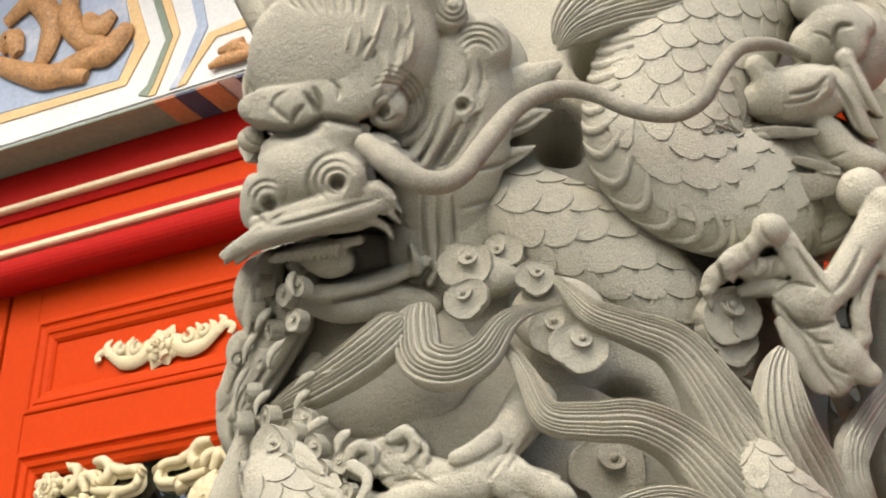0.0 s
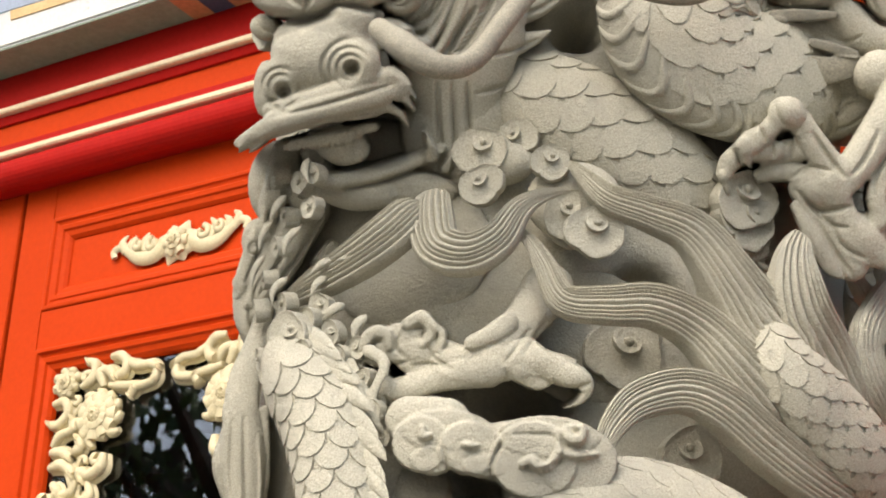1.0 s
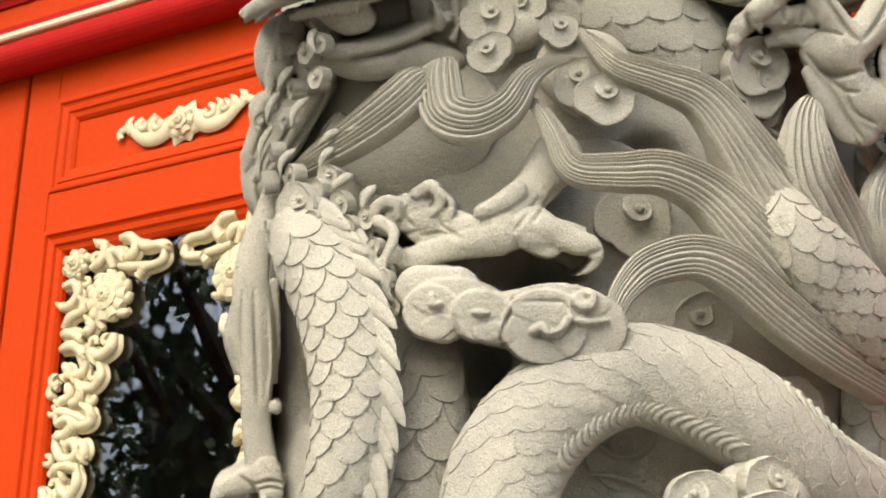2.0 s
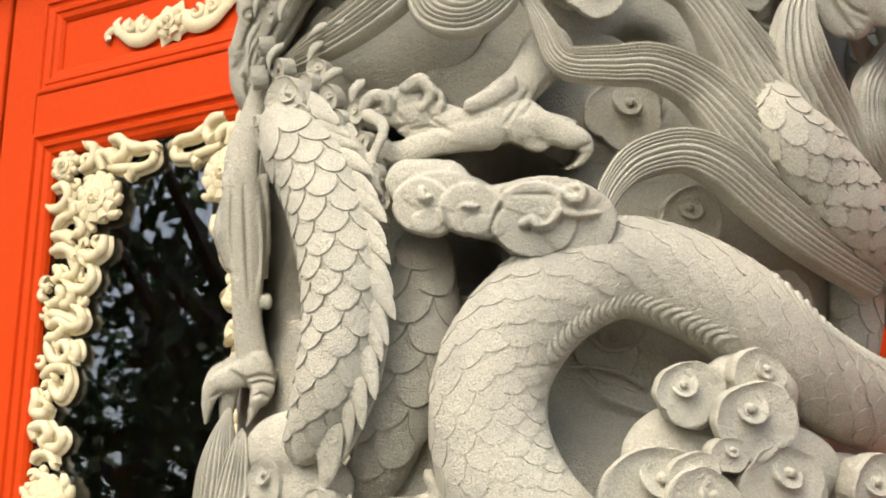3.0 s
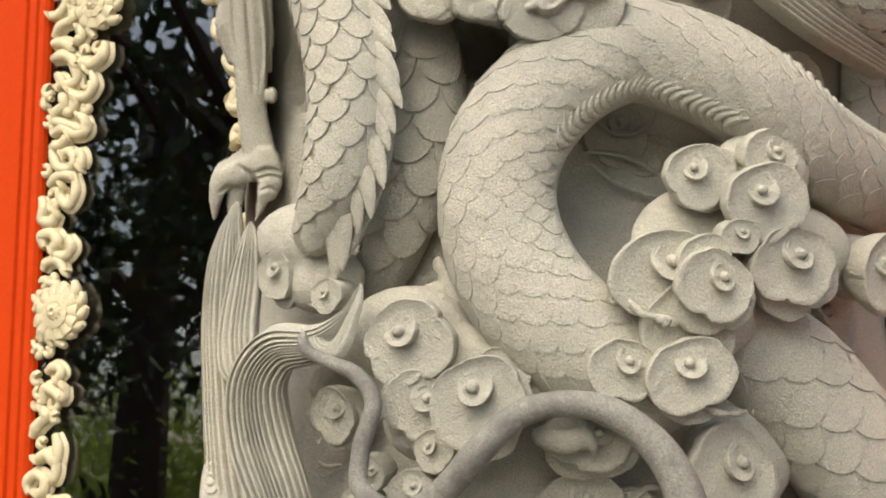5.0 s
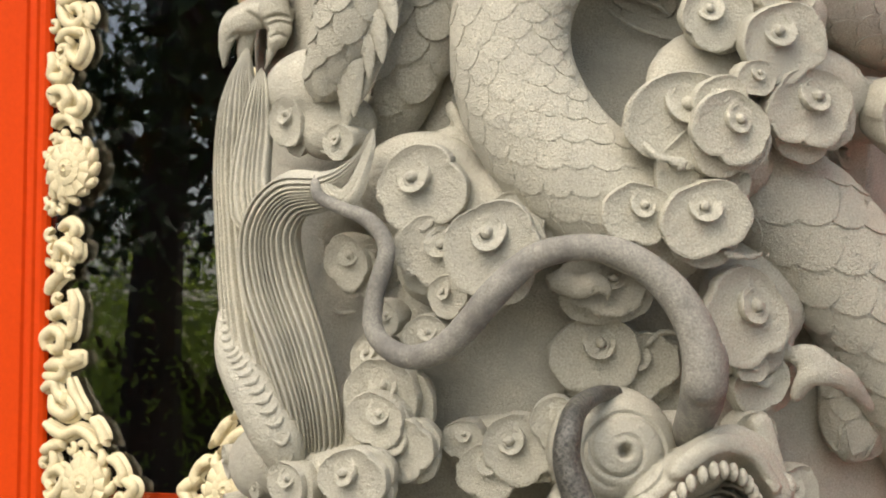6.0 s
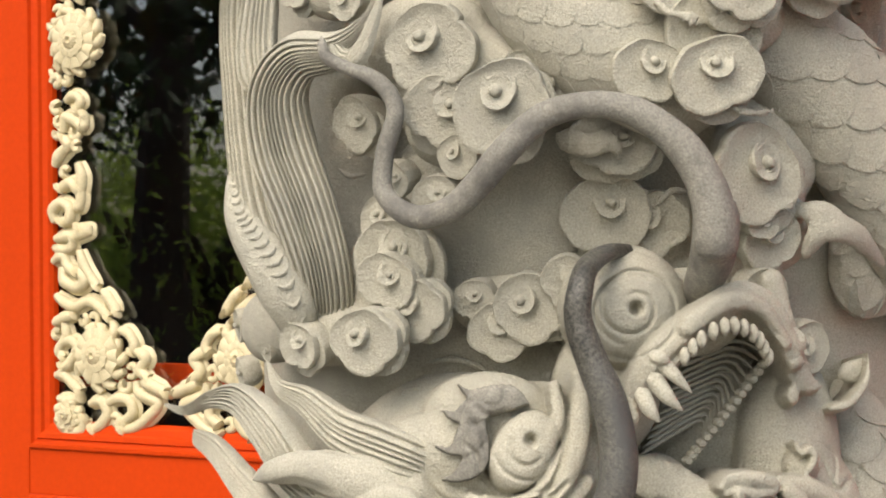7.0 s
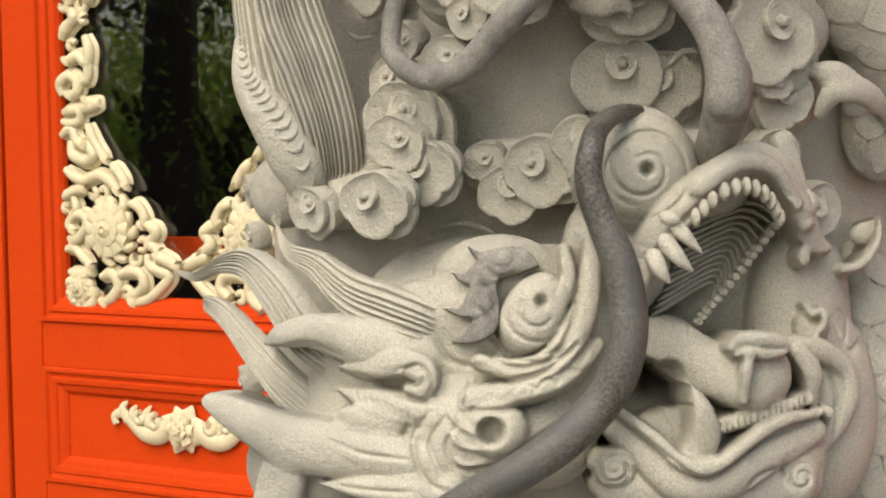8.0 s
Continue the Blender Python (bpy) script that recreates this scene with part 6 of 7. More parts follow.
# clouds
for at_, size_, lobes_, hand_, spin_, wide_ in (
    (*((9.1, 2.082, 0.13), 0.0339), 5, -1, 2.0, 1.0), (*((17.8, 2.102, 0.14), 0.0287), 5, 1, 0.0, 1.0), (*((15.3, 2.059, 0.15), 0.0413), 6, -1, 1.0, 1.0), (*((6.5, 1.989, 0.14), 0.0492), 5, 1, 2.0, 1.1), (*((9, 1.996, 0.16), 0.0254), 4, -1, 0.4, 1.0),
    (*((10.9, 1.972, 0.16), 0.037), 5, 1, 1.2, 1.0), (*((13.4, 2.018, 0.15), 0.0194), 4, 1, 0.4, 1.0), (*((19.9, 2.002, 0.14), 0.0415), 6, 1, 0.0, 1.1), (*((34.2, 2.009, 0.11), 0.0403), 5, -1, 0.9, 1.0),
    (*((2.3, 1.895, 0.13), 0.0328), 5, 1, 0.3, 1.0), (*((7.9, 1.893, 0.14), 0.039), 5, -1, 1.2, 1.1), (*((14.9, 1.804, 0.1), 0.0475), 6, 1, 0.8, 1.0), (*((9, 1.94, 0.13), 0.0479), 5, 1, 0.2, 1.0), (*((15.4, 1.748, 0.09), 0.0162), 4, 1, 0.2, 1.0),
    (*((-22.3, 1.931, 0.1), 0.0431), 6, -1, 0.4, 1.15), (*((-19.4, 1.865, 0.09), 0.0363), 5, 1, 1.0, 1.1), (*((-13.4, 1.872, 0.12), 0.0471), 6, -1, 0.1, 1.0), (*((-10.5, 1.895, 0.1), 0.0292), 5, 1, 1.8, 1.0), (*((-19.3, 1.819, 0.09), 0.023), 4, -1, 2.4, 0.9), (*((-21.5, 1.781, 0.08), 0.0253), 4, 1, 2.0, 1.0),
    (*((-26.8, 1.798, 0.08), 0.019), 4, 1, 2.0, 1.0), (*((-35.2, 1.863, 0.04), 0.0292), 5, 1, 2.0, 1.0), (*((-30.7, 1.763, 0.06), 0.0284), 5, -1, 0.0, 0.9), (*((-1.3, 1.771, 0.02), 0.0436), 5, 1, 0.6, 1.0), (*((3.4, 1.757, 0.01), 0.0371), 5, -1, 0.3, 1.0), (*((0, 1.833, 0.05), 0.0331), 4, 1, 0.3, 1.3),
    (*((-41.7, 2.011, 0.08), 0.0296), 5, 1, 0.4, 0.8), (*((-35.9, 1.991, 0.07), 0.0221), 4, -1, 1.4, 0.9),
    (*((-38.8, 1.637, 0.1), 0.0261), 5, 1, 0.5, 0.9), (*((-30, 1.645, 0.11), 0.0351), 5, -1, 0.4, 1.1), (*((-26.9, 1.702, 0.09), 0.0307), 5, 1, 0.8, 1.0), (*((-25.4, 1.674, 0.08), 0.033), 5, -1, 1.8, 1.0), (*((-27.4, 1.73, 0.07), 0.0444), 5, 1, 1.8, 0.9), (*((-12.6, 1.675, 0.05), 0.0362), 5, -1, 0.8, 1.1), (*((-15.4, 1.653, 0.04), 0.031), 5, 1, 2.0, 1.0), (*((-18.7, 1.681, 0.04), 0.0222), 4, 1, 2.0, 1.0), (*((-6.4, 1.699, 0.06), 0.0271), 4, 1, 1.0, 1.0),
    (*((16.4, 1.685, 0.07), 0.0293), 5, 1, 1.0, 0.9), (*((21.9, 1.63, 0.06), 0.0331), 5, -1, 0.0, 0.8), (*((17.1, 1.739, 0.07), 0.0325), 4, -1, 0.5, 0.9), (*((-69.9, 1.65, 0.03), 0.0221), 4, 1, 0.5, 0.6), (*((-68.5, 1.595, 0.03), 0.0207), 4, 1, 0.5, 0.6), (*((-53, 1.622, 0.05), 0.0122), 4, 1, 0.5, 0.8), (*((-26.2, 1.569, 0.04), 0.0283), 5, 1, 0.5, 1.0), (*((-80.1, 1.417, 0.03), 0.0204), 4, 1, 0.5, 0.6), (*((-67.1, 1.312, 0.03), 0.0221), 4, 1, 0.5, 0.7),
    (*((-4.6, 2.611, 0.07), 0.0226), 4, 1, 0.5, 1.0), (*((-14.6, 2.646, 0.04), 0.031), 5, 1, 1.2, 1.0), (*((-10.6, 2.661, 0.03), 0.026), 5, -1, 0.2, 0.9), (*((-14.1, 2.581, 0.08), 0.025), 3, -1, 1.0, 1.0), (*((1.2, 2.526, 0.08), 0.0306), 4, 1, 0.8, 1.1), (*((-2.3, 2.554, 0.06), 0.0311), 4, -1, 0.2, 1.0), (*((-1.6, 2.759, 0), 0.0269), 4, 1, 0.2, 1.0), (*((23.8, 2.607, 0.05), 0.0388), 5, -1, 0.2, 1.0),
    (*((6.6, 2.414, 0.02), 0.0406), 5, 1, 0.2, 1.1), (*((14.7, 2.297, 0.03), 0.036), 5, -1, 0.9, 1.0), (*((25.8, 2.585, 0.04), 0.0386), 5, 1, 0.9, 1.0), (*((4.7, 2.159, -0.01), 0.0358), 5, 1, 0.4, 1.0), (*((8, 2.12, -0.02), 0.0419), 5, -1, 0.4, 1.2), (*((36.9, 1.974, 0.01), 0.0482), 5, 1, 0.4, 1.0), (*((30.3, 2.22, 0.02), 0.0367), 5, -1, 0.6, 1.0),
    (*((-36.6, 2.415, 0.12), 0.028), 4, 1, 0.6, 0.9), (*((-38.7, 2.377, 0.11), 0.0245), 4, -1, 0.6, 1.0), (*((-33.1, 1.977, 0.09), 0.0195), 4, -1, 0.6, 1.0),
    (*((-54.7, 2.971, 0.08), 0.0311), 3, 1, 0.6, 0.6), (*((-51.4, 2.863, 0.09), 0.0243), 3, 1, 0.6, 0.8), 
):
    s = Carving()
    cloud(s, at_, size_, lobes_, hand_, spin_, wide=wide_)
    hang(s, "cloud", "curling cloud scroll with a raised boss")

# leaf fringes on the shaded side
carve("leaf_fringe", "ragged leafy fringe carved along the edge", ((-1.0973, 1.7648, 2.5824), (0.5629, -0.7293, -0.3889)), (-9, -22, 14, 14),
      [(1.7, 6.8, 2.23, 2.23, 9), (-3.5, 0.9, 2.23, 2.78, 6), (-4.3, -3.9, 1.81, 2.78, 5.5), (2.3, -9.2, 3.34, 3.34, 8), (-2.6, -9.1, 2.78, 3.75, 6), (5, -7, 3.75, 2.09, 7), (8.1, -11.6, 2.78, 2.78, 6), (2, -6.8, 9.04, 16.69, -1), (-1.4, 8.3, 4.17, 5.56, 1), (4.8, 0.4, 9.04, 6.26, 0)],
      [[(-0.9, 12.1, 1.67, 6), (-1.3, 8, 1.95, 7), (-2.3, 4.9, 1.53, 6.5), (-3, 1.7, 0.21, 6)], [(2.3, 12, 1.53, 8), (3.8, 9.4, 1.53, 9), (3.3, 6.3, 1.39, 8.5), (1.4, 4.4, 0.97, 8), (0, 4.7, 0.21, 7)], [(-2, 5.3, 1.39, 6), (-2.8, 2.5, 1.25, 6), (-4, -0.7, 1.39, 6), (-5.1, -4, 0.97, 5.5), (-5.6, -6.2, 0.21, 5)], [(2.6, 5, 2.36, 6), (0.2, 0.7, 2.5, 7), (-1.6, -3.5, 2.09, 6.5), (-4.1, -7, 0.56, 6)], [(5.4, 0.4, 1.25, 6), (4.3, -0.7, 0.97, 6), (3.1, -1.5, 0.21, 5)], [(7.6, 2.5, 0.7, 6), (8.6, 1.9, 0.7, 6), (9.4, 3.2, 0.21, 5)], [(-4.9, -4.5, 1.53, 5), (-3.9, -9.1, 1.81, 6), (-2.2, -11.4, 0.56, 6)], [(4.9, -6.2, 1.81, 7), (1.9, -6.7, 1.95, 7.5), (-0.5, -8.9, 1.67, 7), (-1.8, -11.9, 0.42, 6)], [(6.2, -9.6, 1.25, 7), (8.5, -11.5, 1.39, 7), (9.5, -14.9, 0.56, 6)], [(0.5, -12.8, 1.67, 6), (2.7, -14.6, 1.81, 6), (5.3, -13.7, 0.97, 6)]],
      [([(-2.8, 9.1), (-2.3, 5.1), (-3.3, -0.3), (-4.6, -4.3)], 0.3, -0.8), ([(1.3, 3.4), (-0.8, -1.4), (-2.8, -5.7)], 0.3, -0.8), ([(3.9, 4.3), (1.7, -0.2), (-0.8, -4.2)], 0.3, -0.7), ([(6.3, 3.2), (3.7, -0.7), (1, -3.9)], 0.3, -0.7), ([(8.9, 4), (6, -0.2), (2.3, -3.8)], 0.3, -0.6), ([(-0.2, -7.1), (1.3, -5.3), (4, -5.3)], 0.3, -0.8), ([(-4.1, -7.1), (-3.5, -9.9), (-2, -12.4)], 0.3, -0.8), ([(-1.6, 10.5), (-0.3, 7.9), (-0.6, 5.3)], 0.25, -0.6), ([(3, 10.9), (3, 8.2), (4, 7)], 0.25, -0.6), ([(5.9, -7.4), (4.1, -8.9), (5, -11.4)], 0.3, -0.8), ([(8.8, -9.8), (7.6, -11.9), (8.6, -13.9)], 0.3, -0.7), ([(-2.4, -2.8), (-3.5, -5.6), (-2.9, -8.2)], 0.25, -0.6), ([(1.8, -12.4), (3.2, -13.6), (5.4, -12.7)], 0.3, -0.6)],
      [(2.3, -9.2, 1.39), (-2.6, -9.1, 1.25), (1.7, 6.8, 0.9), (-3.8, -0.3, 0.97), (6, -10.3, 1.04)], bend=0.2)
for at_, size_, hand_, lean_ in ((*((-45.6, 2.643, 0.09), 0.0134), 1, -30), (*((-38.7, 2.604, 0.11), 0.0143), -1, 10), (*((-35.1, 2.605, 0.12), 0.0128), 1, 0), (*((-35.5, 2.563, 0.12), 0.014), -1, 0), (*((-48.3, 2.619, 0.08), 0.0148), 1, -40), (*((-43, 2.578, 0.09), 0.0131), -1, -20), (*((-52.3, 2.594, 0.07), 0.015), 1, -40), (*((-44.1, 2.544, 0.09), 0.0131), 1, -20), (*((-56.3, 2.567, 0.06), 0.0151), -1, -40), (*((-47.6, 2.514, 0.08), 0.0131), 1, -30), (*((-57.6, 2.533, 0.06), 0.0137), 1, -40), (*((-42.2, 2.468, 0.09), 0.014), -1, -10), (*((-50.6, 2.485, 0.07), 0.0145), 1, -30), (*((-35.2, 2.455, 0.09), 0.015), 1, 10),
                                (*((-36.8, 2.434, 0.1), 0.0187), -1, 0), (*((-43.2, 2.433, 0.09), 0.0165), 1, -20), (*((-33.1, 2.419, 0.09), 0.0148), 1, 0), (*((-29.5, 2.395, 0.09), 0.0134), -1, 10), (*((-38.1, 2.394, 0.1), 0.0161), 1, 0), (*((-34.5, 2.385, 0.09), 0.0135), -1, 0), (*((-47.2, 2.416, 0.08), 0.0154), 1, -30), (*((-41.6, 2.377, 0.11), 0.0136), 1, -20), (*((-35.2, 2.39, 0.12), 0.0145), -1, 0), (*((-31, 2.386, 0.1), 0.0121), 1, 0), (*((-27.7, 2.356, 0.1), 0.0119), -1, 0), (*((-25.7, 2.319, 0.1), 0.0106), 1, 0), (*((-25.1, 2.29, 0.09), 0.0106), -1, 0)):
    s = Carving()
    cloud(s, at_, size_, 3, hand_, at_[1] * 20, tilt=-15, lean=lean_, wide=0.8, dish=0.25, back=0.012)
    hang(s, "curl", "small curling leaf of the ragged fringe")
s = Carving()
for q_ in ([(-41.7, 2.597, 0.1, 0.0052), (-42.2, 2.58, 0.11, 0.0059), (-43.2, 2.564, 0.11, 0.0007)], [(-45.4, 2.577, 0.09, 0.0053), (-45.9, 2.557, 0.1, 0.0053), (-46.3, 2.536, 0.1, 0.0007)], [(-38.6, 2.55, 0.1, 0.0051), (-39.8, 2.532, 0.11, 0.0058), (-40.1, 2.512, 0.11, 0.0006)], [(-48.1, 2.544, 0.08, 0.0053), (-48.7, 2.52, 0.09, 0.0053), (-48.9, 2.498, 0.09, 0.0007)], [(-41.5, 2.497, 0.09, 0.0051), (-42.7, 2.481, 0.1, 0.0051), (-42.8, 2.462, 0.1, 0.0006)], [(-35.6, 2.49, 0.08, 0.0051), (-36.4, 2.477, 0.09, 0.005), (-37.1, 2.462, 0.09, 0.0006)], [(-36.1, 2.622, 0.12, 0.0052), (-35.8, 2.603, 0.13, 0.0051), (-34.9, 2.583, 0.13, 0.0006)], [(-32.4, 2.451, 0.08, 0.0062), (-33.3, 2.442, 0.09, 0.0062), (-35, 2.431, 0.09, 0.0006)], [(-28.9, 2.433, 0.08, 0.0062), (-29.7, 2.417, 0.09, 0.0061), (-29.9, 2.401, 0.09, 0.0006)], [(-34.8, 2.509, 0.08, 0.0051), (-35.7, 2.501, 0.09, 0.0051), (-37.8, 2.49, 0.09, 0.0006)], [(-30.4, 2.515, 0.08, 0.0044), (-31.3, 2.503, 0.09, 0.0044), (-33.4, 2.501, 0.09, 0.0006)]):
    tube(s, q_, 0.7, 10)
hang(s, "thorn", "thorny leaf tips along the fringe")
s = Carving()
for q_ in ([(-34.5, 2.405, 0.1, 0.0073), (-31, 2.37, 0.11, 0.0108), (-27.8, 2.34, 0.11, 0.0083), (-27.6, 2.312, 0.1, 0.0024)], [(-30.9, 2.383, 0.09, 0.0085), (-27.7, 2.337, 0.1, 0.0095), (-25.7, 2.303, 0.1, 0.0059), (-24.3, 2.286, 0.09, 0.0018)], [(-28.5, 2.392, 0.09, 0.0084), (-24.7, 2.365, 0.1, 0.0071), (-26.1, 2.328, 0.1, 0.0053), (-24.3, 2.299, 0.09, 0.0018)]):
    tube(s, q_, 0.6, 14)
hang(s, "flame", "small flames licking along the coil", None, 0.003)
s = Carving()
for q_ in ([(21.1, 1.706, 0.07, 0.0055), (22.6, 1.738, 0.09, 0.0141), (27.2, 1.733, 0.09, 0.0131), (33.9, 1.7, 0.07, 0.0056)], [(19.7, 1.755, 0.08, 0.0087), (22.6, 1.755, 0.09, 0.013), (26.4, 1.733, 0.09, 0.0109), (29.9, 1.711, 0.08, 0.0033)], [(27.9, 1.594, 0.05, 0.0112), (30.4, 1.6, 0.06, 0.0124), (32.3, 1.616, 0.06, 0.0023)], [(-8.3, 1.834, 0.05, 0.0111), (-4.2, 1.822, 0.06, 0.0132), (-1.5, 1.827, 0.06, 0.0099), (-0.5, 1.805, 0.06, 0.0027)], [(1.9, 1.954, 0.14, 0.0063), (3.4, 1.936, 0.15, 0.0052), (6.1, 1.931, 0.15, 0.0052), (4.2, 1.918, 0.15, 0.0026)], [(9.4, 1.855, 0.13, 0.0042), (11.7, 1.847, 0.13, 0.0053), (15.9, 1.849, 0.12, 0.0032), (19.8, 1.839, 0.11, 0.0011)],
          [(-20.9, 2.014, 0.04, 0.008), (-18.9, 1.988, 0.05, 0.0068), (-16.7, 1.964, 0.05, 0.0028)], [(-24, 1.974, 0.04, 0.0345), (-19.3, 1.949, 0.04, 0.0341), (-11.7, 1.923, 0.05, 0.0224)], [(15.8, 1.834, 0.06, 0.0499), (17.1, 1.779, 0.06, 0.0443), (19.1, 1.718, 0.05, 0.0333)]):
    tube(s, q_, 0.55, 14)
hang(s, "cloud_wisp", "thin curling cloud wisps", None, 0.004)

# shallow cloud lines on the ground
s = Carving()
for q_ in ([(-1.9, 2.125, 0, 0.0018), (2.3, 2.125, 0, 0.0024), (6.4, 2.118, 0, 0.0024), (9.8, 2.104, 0, 0.0018)], [(-0.2, 2.113, 0, 0.0018), (3.1, 2.096, 0, 0.0024), (8.1, 2.082, 0, 0.0024), (11.5, 2.078, 0, 0.0018)], [(0.6, 2.162, 0, 0.0018), (3.9, 2.144, 0, 0.0024), (8.2, 2.152, 0, 0.0024), (9.9, 2.171, 0, 0.0018)], [(-29.5, 1.604, 0, 0.0017), (-24.9, 1.613, 0, 0.0029), (-20.6, 1.607, 0, 0.0029), (-19, 1.599, 0, 0.0017)], [(-31.5, 1.586, 0, 0.0018), (-26.8, 1.598, 0, 0.0023), (-22.4, 1.593, 0, 0.0017)], [(-44.5, 1.814, 0, 0.0018), (-42, 1.805, 0, 0.003), (-38.6, 1.807, 0, 0.0018)],
          [(-42.7, 1.838, 0, 0.0018), (-39.7, 1.831, 0, 0.003), (-37.5, 1.842, 0, 0.0018)], [(4.5, 1.764, 0.02, 0.0022), (6.8, 1.78, 0.02, 0.0033), (9.1, 1.778, 0.02, 0.0017)], [(-3.9, 2.754, 0, 0.002), (-1.6, 2.743, 0, 0.0033), (-0.2, 2.759, 0, 0.002)], [(-9.5, 2.728, 0, 0.002), (-4.8, 2.716, 0, 0.0027), (1.7, 2.722, 0, 0.002)], [(22.6, 2.588, 0.02, 0.0026), (26.8, 2.584, 0.02, 0.0039), (31.4, 2.604, 0.02, 0.002)], [(27.5, 2.539, 0.02, 0.0026), (30.8, 2.531, 0.02, 0.0039), (33.2, 2.543, 0.02, 0.002)]):
    tube(s, q_, 0.9, 8)
hang(s, "cloud_line", "shallow carved cloud lines")

# the lower dragon's head
r = Relief((-0.8386, 1.7163, 1.4898), (0.5193, -0.8465, 0.1173), (-32, -24, 44, 32), bend=0.8)
for q_ in ((-1.1, 1.1, 12.83, 10.6, 7), (6.9, 1.5, 7.25, 8.93, 8), (-8.8, 0.1, 8.37, 5.58, 6.5), (-2, -8.2, 6.25, 6.03, 10), (5.2, -8.6, 6.14, 5.02, 7.5), (1.5, -7.4, 2.9, 2.79, 11.2), (13.4, 9.4, 5.3, 6.69, 8), (14.7, 17, 6.14, 6.03, 13), (21, 16.7, 6.14, 4.46, 8), (24.1, 8, 9.48, 9.48, 0.5),  (31.8, 2.9, 5.58, 11.16, 4.5), (34.3, -5.9, 5.58, 10.04, 5), (-13, -6.6, 6.14, 7.25, 4.5), (-18.4, -11.7, 6.69, 6.14, 5), (1.7, 7.4, 6.14, 3.91, 8.5), (-6.2, -12.9, 7.25, 3.91, 7)):
    r.lump(*q_)
r.lump(5.0, 3.4, 2.9, 4.1, 11.8, -32, 2.2)
for q_ in ([(0, -1.1, 0.78, 9), (3.6, -1.9, 1.12, 10.5), (7, -0.7, 1.34, 11.3), (9.5, 2.9, 1.45, 11), (10.4, 7.7, 1, 9.5), (10.2, 10.4, 0.45, 9)], [(-1.1, -4.5, 1, 9.5), (3.6, -4, 1.34, 10.4), (7.8, -2.6, 1.34, 10.4), (10.8, 0.4, 0.89, 9.5)], [(-21.5, 1.1, 0.45, 8.5), (-19.6, 1.8, 1.34, 9.3), (-16, 2.1, 1.9, 9.6), (-11.5, 0.9, 2.57, 9), (-6.5, 0.1, 3.35, 8)], [(-13.8, -1.4, 0.28, 7.5), (-11, -1.9, 0.89, 8.4), (-7.6, -1, 1.45, 9.6), (-5.3, -2.1, 1.34, 10), (-5.5, -3.7, 0.89, 9.6), (-6.9, -3.6, 0.56, 9.4)],
           [(-28.2, -5, 1, 7.5), (-25.9, -5.9, 1.79, 8.5), (-22.7, -7.4, 2.34, 9), (-18.5, -9.1, 2.9, 9.2), (-13.3, -9.7, 2.9, 9), (-8.8, -10.2, 2.57, 9)], [(-19.8, -9.8, 2.23, 8), (-20.1, -12.6, 2.68, 8), (-21.2, -16.6, 2.79, 7.5)], [(-15.8, -8, 0.17, 7.5), (-13.3, -9.1, 1, 8.6), (-9.3, -10.2, 1.67, 9.2), (-5, -10.6, 1.9, 9.5)], [(-16, -12.9, 0.17, 8), (-12.2, -13.2, 1, 9), (-7.7, -13.4, 1.67, 9.5), (-3.4, -13.2, 1.9, 9.5)], [(-14, -3.7, 0.22, 7), (-11.6, -4.5, 1, 8), (-8.2, -5.3, 1.56, 8.8), (-4.9, -5.8, 1.45, 9.5)], [(-14.6, -7.1, 0.17, 7), (-12.7, -6.4, 1.23, 8.4), (-8.8, -6.7, 1.67, 8.6)],
           [(14.9, 7.1, 1.34, 12), (16.6, 10.5, 1.79, 13), (19.3, 13.3, 1.9, 13.6), (22.8, 16, 1.79, 13.8), (25.7, 17.4, 1.67, 13.2), (28.5, 16, 1.45, 12), (30.8, 11.7, 1, 10)], [(20.1, 14.5, 1, 14.4), (23.8, 16.8, 1, 14.6), (27.1, 16.2, 0.89, 13.4), (29.6, 13.2, 0.67, 11.6)],
           [(8, 9.4, 0.67, 9.5), (8.3, 6.2, 0.78, 10.5), (7.1, 3, 0.56, 10.5)], [(-8.2, 3.4, 2.79, 7), (-3.7, 4.1, 3.35, 8), (0, 3.2, 3.35, 8)], [(29.1, 19.3, 1.34, 9), (30.1, 15, 1.45, 9), (31.8, 10.3, 1.34, 8), (33.7, 9.3, 0.45, 7)]):
    r.roll(q_)
